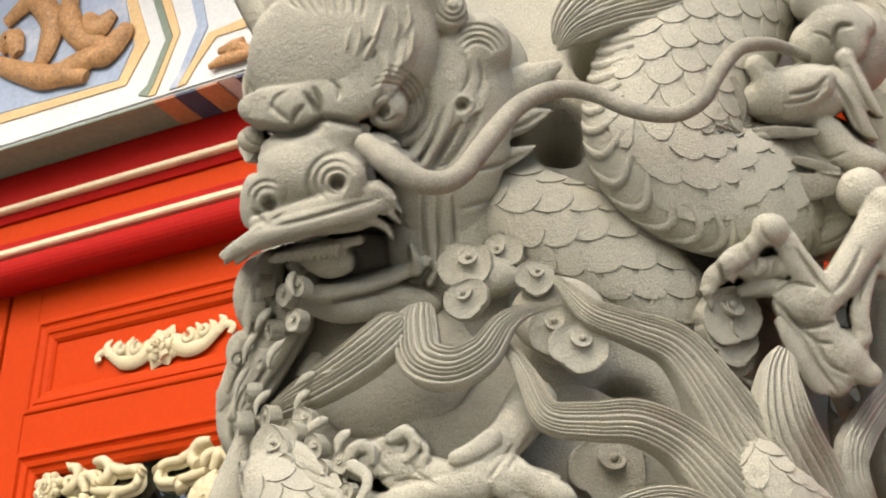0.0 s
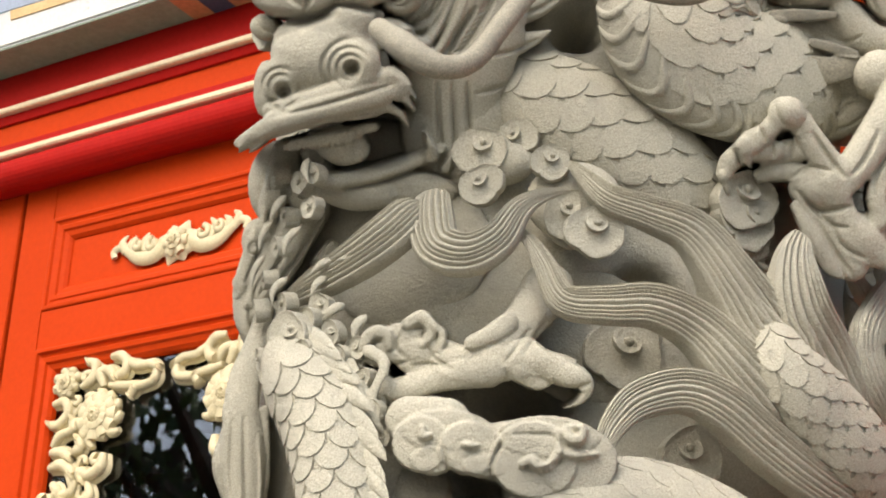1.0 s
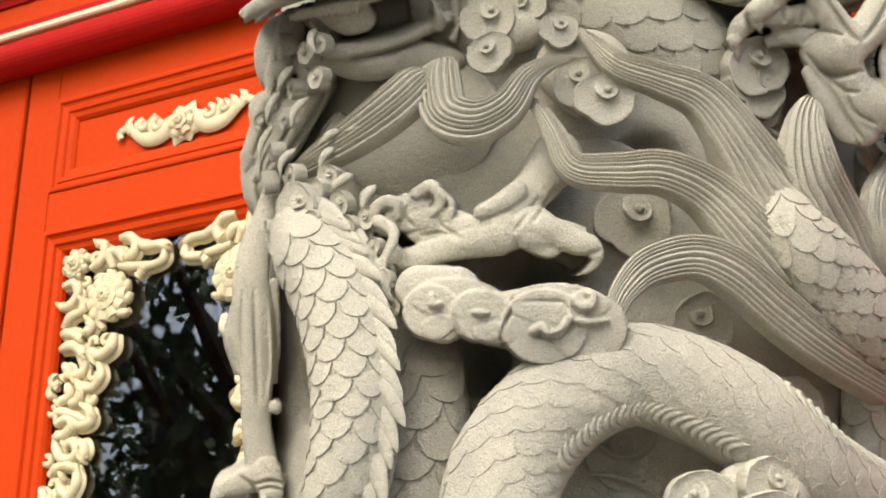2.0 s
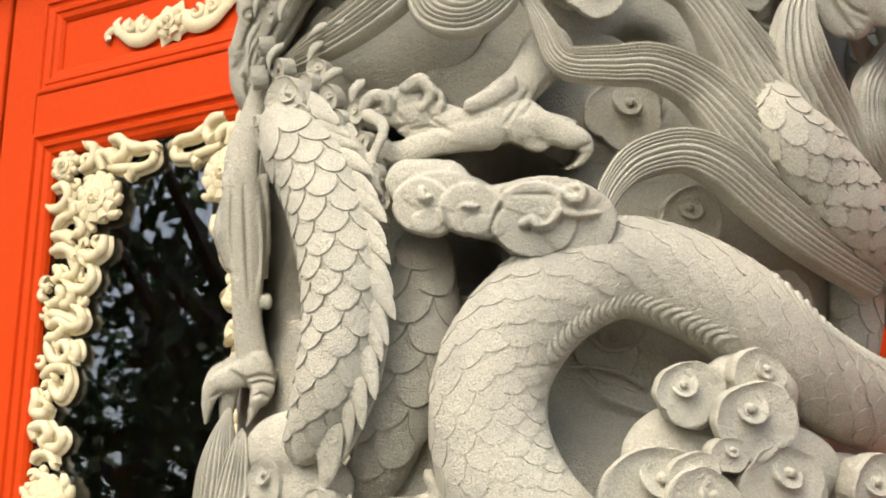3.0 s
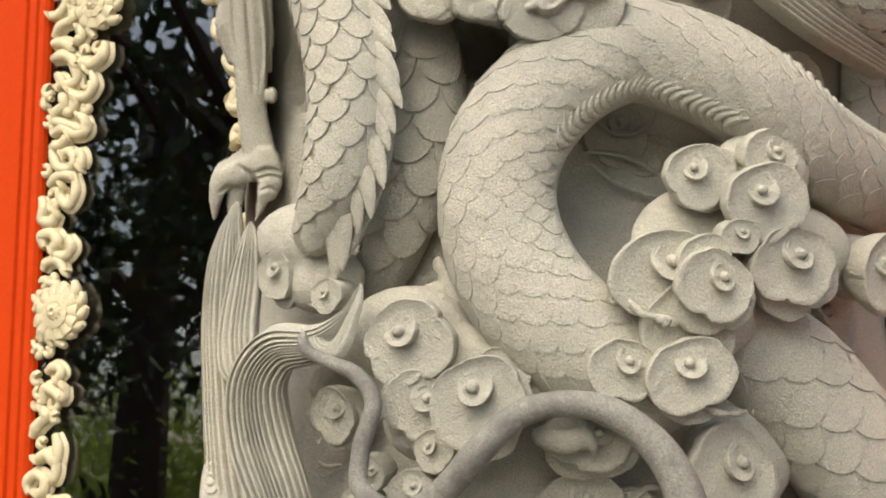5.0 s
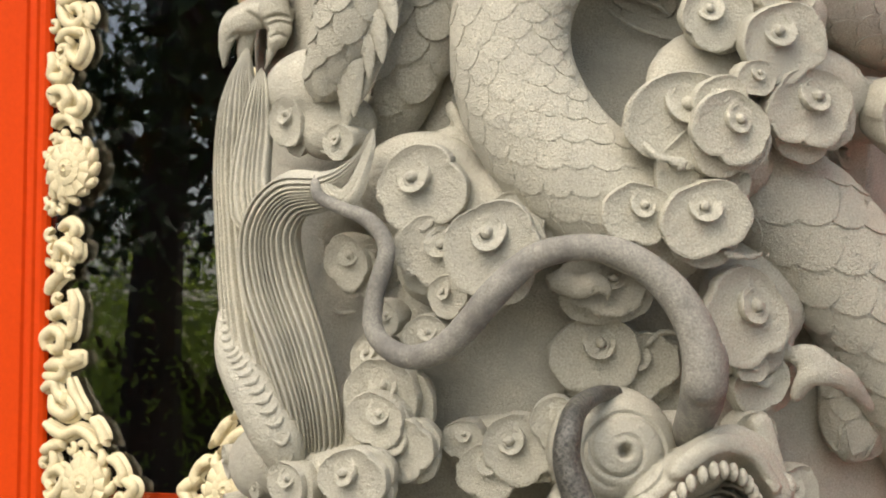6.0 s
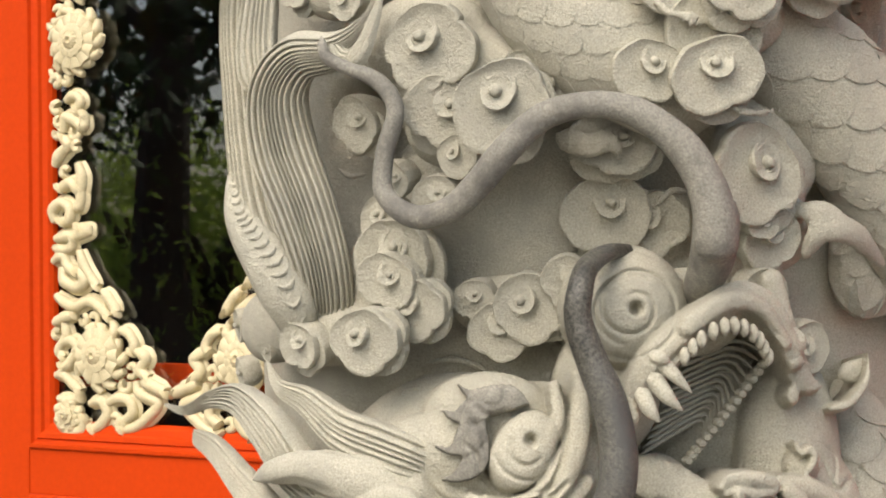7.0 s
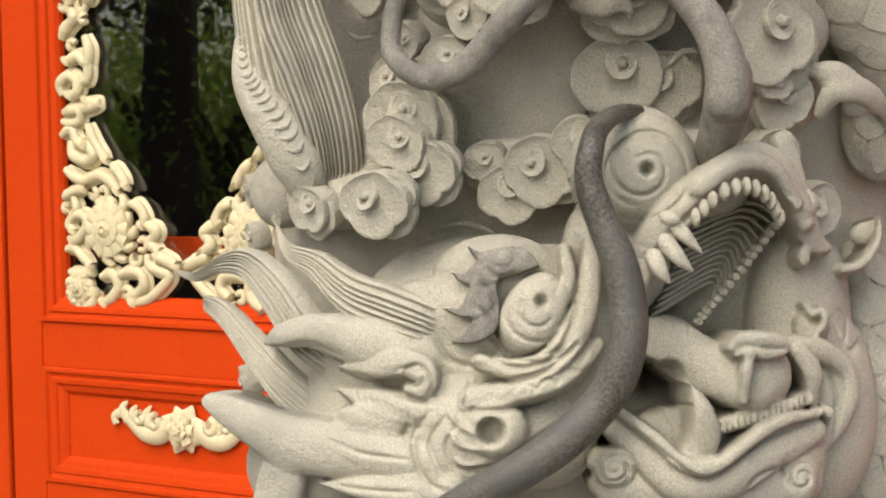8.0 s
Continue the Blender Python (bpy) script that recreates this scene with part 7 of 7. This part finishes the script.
for pts_, w_, d_ in (([(0.5, 0), (2.6, -1.6), (6.2, -1.1), (8.4, 2), (9.1, 6.1)], 0.35, -1.0), ([(-1.1, -3.1), (2.6, -3), (6.2, -1.9), (8.8, 0.4)], 0.4, -1.0), ([(2.6, -4.2), (3.9, -3.2), (5.2, -3.7)], 0.2, -0.4), ([(4.9, -4), (6.1, -2.8), (7.2, -3.3)], 0.2, -0.4), ([(7, -3.2), (8, -1.9), (9.1, -2.2)], 0.2, -0.4), ([(-1.7, -5.8), (2.5, -5.5), (7.7, -4), (10.4, -1.7)], 0.35, -1.1), ([(-1.2, -11), (2.5, -10.7), (5.6, -8.1), (8.2, -6.8)], 0.35, -0.9), ([(-4.9, -5.8), (-6.5, -8.4), (-5.5, -12.1), (-2.8, -13.6)], 0.35, -0.8), ([(-3.5, -6.3), (-4.9, -8.9), (-3.6, -12.1)], 0.3, -0.6), ([(-2.2, -6.8), (-3.3, -8.9), (-2.3, -11), (-0.2, -11.5)], 0.3, -0.6),
                     ([(-0.1, -9.4), (-2, -8.9), (-3, -7.6)], 0.3, 0.8), ([(-0.5, -7.9), (-2.2, -6.9), (-3.2, -5.5)], 0.3, 0.8), ([(-0.7, -6.5), (-1.9, -5.2), (-1.6, -3.9)], 0.3, 0.8), ([(0.3, -10.7), (-1.5, -10.8), (-2.8, -10.1)], 0.3, 0.8), ([(-13.6, -2), (-10.2, -2.8), (-7, -4.4), (-4.3, -5)], 0.4, -1.2), ([(-8, -1.8), (-5.9, -1.5), (-4.5, -3.1), (-5.4, -4.7)], 0.25, -0.6), ([(-20.6, 0.3), (-17, 0.8), (-13.6, -0.4)], 0.4, -0.8), ([(-14.8, -8.5), (-11.4, -9.8), (-7.1, -10.3)], 0.25, -0.5), ([(-14.3, -12.9), (-10.9, -13.3), (-6.6, -13.4)], 0.25, -0.5),
                     ([(15.7, 6), (16.5, 9.1), (19.2, 12), (23.2, 14.8), (26.4, 15.6), (28.8, 13.8)], 0.3, -0.7), ([(1.1, 5.2), (1.6, 2.1), (2.6, -0.3)], 0.4, -1.0), ([(-4.2, 1.1), (-2.7, -1), (0.5, -1.6)], 0.35, -0.8), ([(33.1, -1.5), (34.1, -5.7), (33.4, -9.9)], 0.3, -0.6), ([(34.3, 2.7), (35.9, -0.5), (37.7, 0.6)], 0.3, -0.6)):
    r.line(pts_, w_, d_)
for i_ in range(9):
    r.line([(p_[0] - 1.0 + i_ * 0.75, p_[1] - i_ * 0.32) for p_ in [(-11.4, -3.6), (-10.9, -4.8)]], 0.18, -0.5)
# its lower jaw: lip, gum, tusk, curled tongue
for q_ in ((21.3, -12.8, 11.18, 4.10, 10.5), (22.9, -8.2, 9.62, 3.08, 7.5), (26.0, -2.6, 2.93, 3.20, 13), (28.7, -10.5, 4.29, 4.29, 9.5), (33.5, -4.3, 2.87, 4.52, 6.5), (12.2, -11.0, 2.01, 1.83, 11), (15.1, -12.6, 2.22, 1.67, 9.5), (29.7, -12.4, 1.76, 2.35, 10), (32.0, 1.9, 1.83, 1.83, 6.5), (30.9, 8.5, 0.80, 1.05, 8), (31.3, 13.5, 0.96, 1.20, 10), (17.6, 0.9, 3.44, 2.29, 6)):
    r.lump(*q_)
for q_ in (
    [(12.3, -5.6, 0.52, 10.5), (14.2, -6.8, 0.58, 12), (16.1, -8.4, 0.65, 13), (18, -10.3, 0.73, 13.6), (20.1, -10.9, 0.8, 13.8), (22.4, -10, 0.73, 13.6), (25.5, -7.8, 0.68, 13), (28.3, -6.7, 0.61, 12), (31.4, -6.2, 0.55, 10.5)],
    [(11.8, -6.9, 1.11, 9.5), (14.6, -9, 1.65, 11.2), (18.1, -12.1, 2.02, 12.2), (22.1, -12, 2.04, 12.4), (26.8, -9.6, 1.9, 11.6), (31.1, -7.9, 1.38, 9.8)],
    [(19.7, -9.7, 1.69, 12.6), (20.3, -7.9, 1.53, 13.6), (20, -5.7, 1.1, 14.2), (19.4, -4.3, 0.62, 14), (19, -3.3, 0.15, 13.4)],
    [(15.3, 1.5, 1.53, 6), (18, 0.3, 2.32, 9), (20.7, -1.6, 2.69, 11), (23.4, -3.2, 2.46, 12.5), (25.2, -4, 1.89, 12.8)],
    [(22.8, 0, 0.63, 14.2), (23.6, 0.7, 0.7, 14.6), (25.4, 0.7, 0.82, 14.8), (27.3, 0.4, 0.75, 14.4), (27.7, -0.4, 0.45, 14), (25.8, -0.7, 0.6, 14.4), (24.3, -0.4, 0.59, 14.6), (23.1, -0.6, 0.44, 14)],
    [(24.3, -0.7, 0.52, 14.8), (24, -2.5, 0.55, 14.8), (23.8, -4.9, 0.45, 13.6)],
    [(29.1, 0.2, 0.95, 9), (32.4, -0.5, 1.21, 8.4), (35, -2, 1.07, 7.4), (35.7, -4.4, 0.92, 6.8), (34.6, -7, 1.07, 6.6), (32.4, -9.2, 1.21, 7)],
    [(30, -0.8, 1.02, 10), (31.2, -2.7, 1.18, 10), (31.1, -5, 0.87, 9)],
    [(32.3, -6.1, 0.63, 10), (32.6, -6.3, 0.64, 10)],
    [(31.1, 3.8, 0.36, 7.5), (31.6, 3, 0.4, 7.8), (32.6, 3.4, 0.44, 8), (32.8, 2.2, 0.45, 8), (32, 1.1, 0.4, 7.6)],
    [(35.4, 7.3, 0.42, 5), (37.4, 7.9, 0.6, 5.4), (39.2, 10.1, 0.52, 5.4), (39.5, 12.9, 0.13, 5)],
):
    r.roll(q_)
r.roll([(21.4, -7.5, 0.8, 11.0), (25, -6.4, 0.95, 11.1), (30.4, -4.9, 0.7, 10.8)], 0.5)
for i_ in range(14):
    r.roll([(22.2 + i_ * 0.575, -7.0 + i_ * 0.178, 0.26, 11.4), (22.2 + i_ * 0.575, -7.75 + i_ * 0.178, 0.22, 11.6)])
for pts_, w_, d_ in (
    ([(12.5, -6.5), (16.3, -9.4), (20.3, -11.9), (25.4, -8.9), (30.8, -6.9)], 0.25, -0.7),
    ([(24.0, -13.2), (25.3, -11.8), (27.6, -11.1)], 0.25, -0.7),
    ([(27.8, -10.8), (28.0, -12.2)], 0.25, -0.8),
    ([(28.6, -2.3), (30.1, -4.1), (29.7, -6.0)], 0.3, -0.6),
    ([(31.8, -1.2), (32.3, -3.1), (31.9, -4.6)], 0.25, -0.6),
    ([(26.5, 2.2), (26.3, 3.7), (27.3, 4.4)], 0.2, -0.4),
    ([(34.3, 4.0), (36.1, 2.5), (35.4, -0.5)], 0.2, -0.4),
    ([(14.3, -4.8), (16.9, -5.6), (18.3, -7.6)], 0.3, -0.6),
):
    r.line(pts_, w_, d_)
r.hole(17.5, -2.5, 1.1, 5.0)
r.line(ring(12.2, -10.9, 1.9, 0, 720, 0.85, n=60), 0.18, -0.6)
r.line(ring(29.7, -12.2, 1.5, 0, 560, 0.8, n=50), 0.18, -0.6)
sx_, sy_, _ = 15.3, 16.4, 0.06
r.line(ring(sx_, sy_, 5.0, 200, 200 + 640, 0.78, n=60), 0.2, -0.6)
r.line(ring(sx_ - 0.3, sy_ - 0.2, 3.2, 60, 260), 0.2, -0.6)
r.line(ring(sx_ - 0.6, sy_ - 0.4, 6.0, 60, 230), 0.2, -0.55)
ex_, ey_, _ = 5.3, 3.7, 0.06
for q_, a0_, a1_ in ((1.6, 150, 330), (3.0, 185, 305), (4.2, 170, 330), (4.9, 160, 320)):
    r.line(ring(ex_, ey_, q_, a0_, a1_), 0.2, -0.5)
r.line(ring(*(12.4, -11.4, 0.06)[:2], 1.8, 0, 560, 0.6, n=40), 0.18, -0.5)
r.line(ring(*(-6.2, -2.5, 0.06)[:2], 1.4, 0, 460, 0.6, n=30), 0.2, -0.6)
r.hole(5.7, 4.4, 0.45, 1.8)
r.hole(15.5, 16.3, 0.5, 2.0)
r.hole(0.9, -7.6, 1.17, 3.4)
head = new("dragon_head", r.build("dragon_head"))
head.data.materials.append(STONE)
head.parent, head.matrix_parent_inverse = column, column.matrix_world.inverted()
tagged(head, "upturned lower dragon head with gaping jaws")

for q_ in ([(1.7, 1.621, 0.17, 0.0071), (3, 1.606, 0.18, 0.006), (4.4, 1.591, 0.18, 0.001)], [(0.9, 1.609, 0.17, 0.0081), (2.2, 1.589, 0.18, 0.007), (3.6, 1.575, 0.18, 0.001)], [(-0.1, 1.596, 0.17, 0.0081), (0.7, 1.577, 0.18, 0.007), (1.6, 1.565, 0.18, 0.001)], [(-1, 1.586, 0.16, 0.0061), (-0.6, 1.571, 0.17, 0.0051), (-0.5, 1.559, 0.17, 0.001)], [(0.7, 1.626, 0.17, 0.0061), (1.8, 1.622, 0.18, 0.006), (2.5, 1.619, 0.18, 0.0015)]):
    s = Carving()
    tube(s, q_, 0.9, 12, 0.004)
    hang(s, "fang", "pointed stone fang of the gaping jaws")
s = Carving()
arc_ = spline([(4.2, 1.623, 0.16, 0.0046), (5.8, 1.638, 0.16, 0.0046), (7.5, 1.648, 0.16, 0.0046), (9.7, 1.649, 0.15, 0.0046), (11.8, 1.639, 0.14, 0.0047), (13.4, 1.62, 0.13, 0.0047)], 0.0052)[0]
for i_, c_ in enumerate(arc_):
    if i_ % 2 == 0:
        q_ = c_ - np.array((AXIS.x, AXIS.y, 0))
        a_ = math.degrees(math.atan2(q_ @ np.array(SIDE), q_ @ np.array(FRONT)))
        ball(s, (a_, c_[2], math.hypot(q_[0], q_[1]) - CORE), (0.0048, 0.009, 0.008), 0, 10)
arc_ = spline([(16, 1.609, 0.07, 0.0044), (13.8, 1.588, 0.07, 0.0043), (11.1, 1.561, 0.07, 0.0043), (8.3, 1.535, 0.07, 0.0043), (6.7, 1.519, 0.07, 0.0043)], 0.008)[0]
for i_, c_ in enumerate(arc_):
    q_ = c_ - np.array((AXIS.x, AXIS.y, 0))
    a_ = math.degrees(math.atan2(q_ @ np.array(SIDE), q_ @ np.array(FRONT)))
    ball(s, (a_, c_[2], math.hypot(q_[0], q_[1]) - CORE), (0.006, 0.005, 0.007), 0, 8)
for i_ in range(13):
    q_ = i_ / 12
    a0_, a1_, a2_ = [(1.5, 1.523, 0.05, 0.0022), (9.5, 1.554, 0.04, 0.0022), (8, 1.518, 0.06, 0.0022)]
    b0_, b1_, b2_ = [(6.7, 1.616, 0.06, 0.0022), (14, 1.631, 0.04, 0.0022), (16.9, 1.62, 0.06, 0.0022)]
    tube(s, [tuple(x_ + (y_ - x_) * q_ for x_, y_ in zip(u_, w_)) for u_, w_ in ((a0_, b0_), (a1_, b1_), (a2_, b2_))], 0.9, 8)
hang(s, "dragon_teeth", "teeth and ribbed palate of the open jaws")
r = Relief((-0.8386, 1.7163, 1.4898), (0.5193, -0.8465, 0.1173), (-8, -4, 10, 14), bend=0.8)
for q_ in ([(-2.6, 7.4, 0.22, 8.6), (-1, 6.8, 0.78, 9.6), (1.2, 7.8, 1.45, 10.4), (3.5, 8.4, 1.45, 10.4), (5.5, 7.9, 0.33, 9.6)], [(-3.6, 4.1, 0.17, 8.6), (-1.5, 3.6, 0.67, 9.6), (0.1, 5, 1.45, 10.4), (0.7, 6.9, 1.23, 10.4)], [(-2.8, 0.8, 0.17, 8.4), (-1, 1.2, 0.78, 9.4), (0.6, 2.6, 1.34, 10.2), (0.9, 4.7, 1.12, 10.4)], [(-1.1, 9.9, 0.17, 8.6), (0.1, 8.9, 0.56, 9.6), (2.2, 8.8, 1, 10.3)]):
    r.roll(q_, 0.5)
for pts_ in ([(0.6, 7.9), (1.7, 6.8), (3.8, 7.3)], [(-0.5, 4.2), (0.6, 3.1), (1.1, 1)], [(0.1, 6.3), (1.1, 5.2), (1.6, 3.1)]):
    r.line(pts_, 0.3, -0.4)
brow = new("eyebrow", r.build("eyebrow", 0.03))
brow.data.materials.append(SOOT)
brow.parent, brow.matrix_parent_inverse = column, column.matrix_world.inverted()
tagged(brow, "dark worn flaming eyebrow")

for q_, n_ in (
    ([(-80.2, 1.549, 0.11, 0.002), (-73.2, 1.546, 0.09, 0.0059), (-57.5, 1.568, 0.1, 0.0098), (-50.4, 1.57, 0.1, 0.0178), (-44.9, 1.543, 0.1, 0.0244), (-41.4, 1.503, 0.09, 0.0254), (-37, 1.475, 0.08, 0.0229), (-36.8, 1.446, 0.03, 0.0176)], 8),
    ([(-72.9, 1.516, 0.08, 0.0092), (-61.6, 1.508, 0.08, 0.015), (-53.4, 1.477, 0.08, 0.0194), (-46, 1.44, 0.08, 0.0224), (-40.2, 1.408, 0.07, 0.0233), (-41.6, 1.369, 0.01, 0.018)], 7),
    ([(-47.8, 1.612, 0.08, 0.0018), (-44, 1.586, 0.09, 0.0081), (-39.3, 1.573, 0.09, 0.0149), (-34.2, 1.546, 0.09, 0.0214), (-28.1, 1.532, 0.1, 0.0242), (-23.3, 1.519, 0.1, 0.0218), (-21.3, 1.499, 0.04, 0.0168)], 7),
):
    s = Carving()
    hair(s, q_, n_)
    hang(s, "hair_lock", "swept-back grooved lock of the mane", sharp=80)

# the dark feelers that loop from the nostrils
s = Carving()
tube(s, [(-34.4, 1.937, 0.11, 0.0045), (-33, 1.915, 0.12, 0.0062), (-30.1, 1.901, 0.12, 0.0067), (-26.6, 1.887, 0.12, 0.0082), (-24.5, 1.859, 0.12, 0.0087), (-25.8, 1.816, 0.12, 0.0093), (-25.9, 1.778, 0.12, 0.0098), (-22.1, 1.755, 0.13, 0.0112), (-17.9, 1.76, 0.14, 0.0127), (-14.7, 1.783, 0.15, 0.0136), (-11.8, 1.813, 0.16, 0.0135), (-8.4, 1.842, 0.16, 0.0129), (-4.2, 1.851, 0.17, 0.0123), (-0.2, 1.844, 0.17, 0.0138), (3.6, 1.817, 0.17, 0.0159), (6.1, 1.779, 0.17, 0.0184), (7, 1.739, 0.17, 0.0204), (7, 1.708, 0.16, 0.0215)], 0.95, 18, wobble=0.05)
tube(s, [(7, 1.771, 0.17, 0.0201), (7.3, 1.741, 0.16, 0.0213), (7.7, 1.709, 0.13, 0.0207), (7.5, 1.681, 0.09, 0.0159), (7.1, 1.665, 0.05, 0.0109)], 0.95, 18)
hang(s, "feeler", "smooth greyed stone feeler looping from the snout", SOOT)
s = Carving()
tube(s, [(0.4, 1.721, 0.09, 0.0053), (-2.5, 1.718, 0.13, 0.0083), (-4.5, 1.705, 0.16, 0.0106), (-5.2, 1.684, 0.18, 0.012), (-5.4, 1.658, 0.18, 0.013), (-4.3, 1.622, 0.18, 0.0146), (-2.9, 1.587, 0.18, 0.0161), (-2.1, 1.547, 0.18, 0.0171), (-2.3, 1.506, 0.18, 0.0176), (-4, 1.464, 0.17, 0.0183), (-7.3, 1.428, 0.17, 0.0184), (-11.4, 1.397, 0.17, 0.018), (-16.4, 1.367, 0.16, 0.0177), (-21.3, 1.336, 0.15, 0.017)], 0.95, 18, wobble=0.05)
hang(s, "feeler", "dark weathered stone feeler, free of the face", DARK)


# ---- across the court: what the glass mirrors ----
def tree(x, y, high, spread, seed, clumps, low=0.42, label="dark leafy tree across the paved court", name="tree", leaf_mat=None):
    rnd = random.Random(seed)
    t = tagged(new(name), label, name, name + "s across the court")
    bm = bmesh.new()
    rings = []
    for i in range(7):
        q = i / 6
        rings.append([bm.verts.new((0.25 * math.sin(q * 3 + seed) * q + (0.3 - 0.2 * q) * math.cos(a), (0.3 - 0.2 * q) * math.sin(a), q * high * 0.75)) for a in np.linspace(0, 2 * np.pi, 9)[:-1]])
    for a, b in zip(rings, rings[1:]):
        for i in range(8):
            bm.faces.new((a[i], a[(i + 1) % 8], b[(i + 1) % 8], b[i]))
    for i in range(7):
        a = rnd.uniform(0, 6.3)
        p = Vector((0, 0, high * rnd.uniform(0.4, 0.7)))
        e = p + Vector((math.cos(a) * spread * 0.7, math.sin(a) * spread * 0.7, high * 0.22))
        d = (e - p).normalized()
        u = d.orthogonal().normalized()
        w = d.cross(u)
        lo = [bm.verts.new(p + (u * math.cos(q) + w * math.sin(q)) * 0.09) for q in (0, 1.57, 3.14, 4.71)]
        hi = [bm.verts.new(e + (u * math.cos(q) + w * math.sin(q)) * 0.02) for q in (0, 1.57, 3.14, 4.71)]
        for j in range(4):
            bm.faces.new((lo[j], lo[(j + 1) % 4], hi[(j + 1) % 4], hi[j]))
    part("trunk", bm, BARK, t)
    v, f = [], []
    for c_ in range(clumps):
        a, r = rnd.uniform(0, 6.3), spread * math.sqrt(rnd.random())
        cz = high * rnd.uniform(low, 1.0)
        r *= 1.15 - 0.6 * abs(cz / high - 0.65)
        for l_ in range(46):
            p = np.array((math.cos(a) * r, math.sin(a) * r, cz)) + np.array([rnd.gauss(0, 0.26) for _ in range(3)])
            d1 = unit(np.array([rnd.gauss(0, 1) for _ in range(3)]))
            d2 = unit(np.cross(d1, np.array([rnd.gauss(0, 1) for _ in range(3)])))
            g = rnd.uniform(0.06, 0.12) * (0.5 if name == "bush" else 1.0)
            n_ = len(v)
            v += [p - d1 * g, p + d2 * g * 0.45, p + d1 * g, p - d2 * g * 0.45]
            f.append((n_, n_ + 1, n_ + 2, n_ + 3))
    me = bpy.data.meshes.new("crown")
    me.from_pydata([tuple(q) for q in v], [], f)
    cr = new("crown", me)
    me.materials.append(leaf_mat or LEAF)
    cr.parent = t
    t.matrix_basis = pose(x, y, 0)


for bx_, by_, bs_ in ((-10.6, -5.2, 21), (-12.4, -5.6, 22), (-9.0, -4.4, 23)):
    tree(bx_, by_, 2.7, 0.9, bs_, 120, 0.3, "bright green bush across the court", "bush", FRESH)
tree(-6.0, -1.6, 6.5, 2.3, 3, 90)
tree(-8.9, -3.6, 7.5, 2.6, 5, 90)
tree(-17.0, -11.0, 8.0, 3.0, 8, 90)
tree(-6.4, -7.8, 7.0, 2.4, 11, 80)
tree(-17.5, -7.0, 8.5, 3.0, 13, 80)
s_ = bmesh.new()
for i_ in range(4):
    box((-24, -14 - i_ * 0.4, 0.28 * i_), (-8, -13.6 - i_ * 0.4 + 0.0, 0.28 * (i_ + 1) - 0.002), 0.01, s_)
tagged(part("stone_steps", s_, PAVING, None), "grey stone steps across the court", "steps")
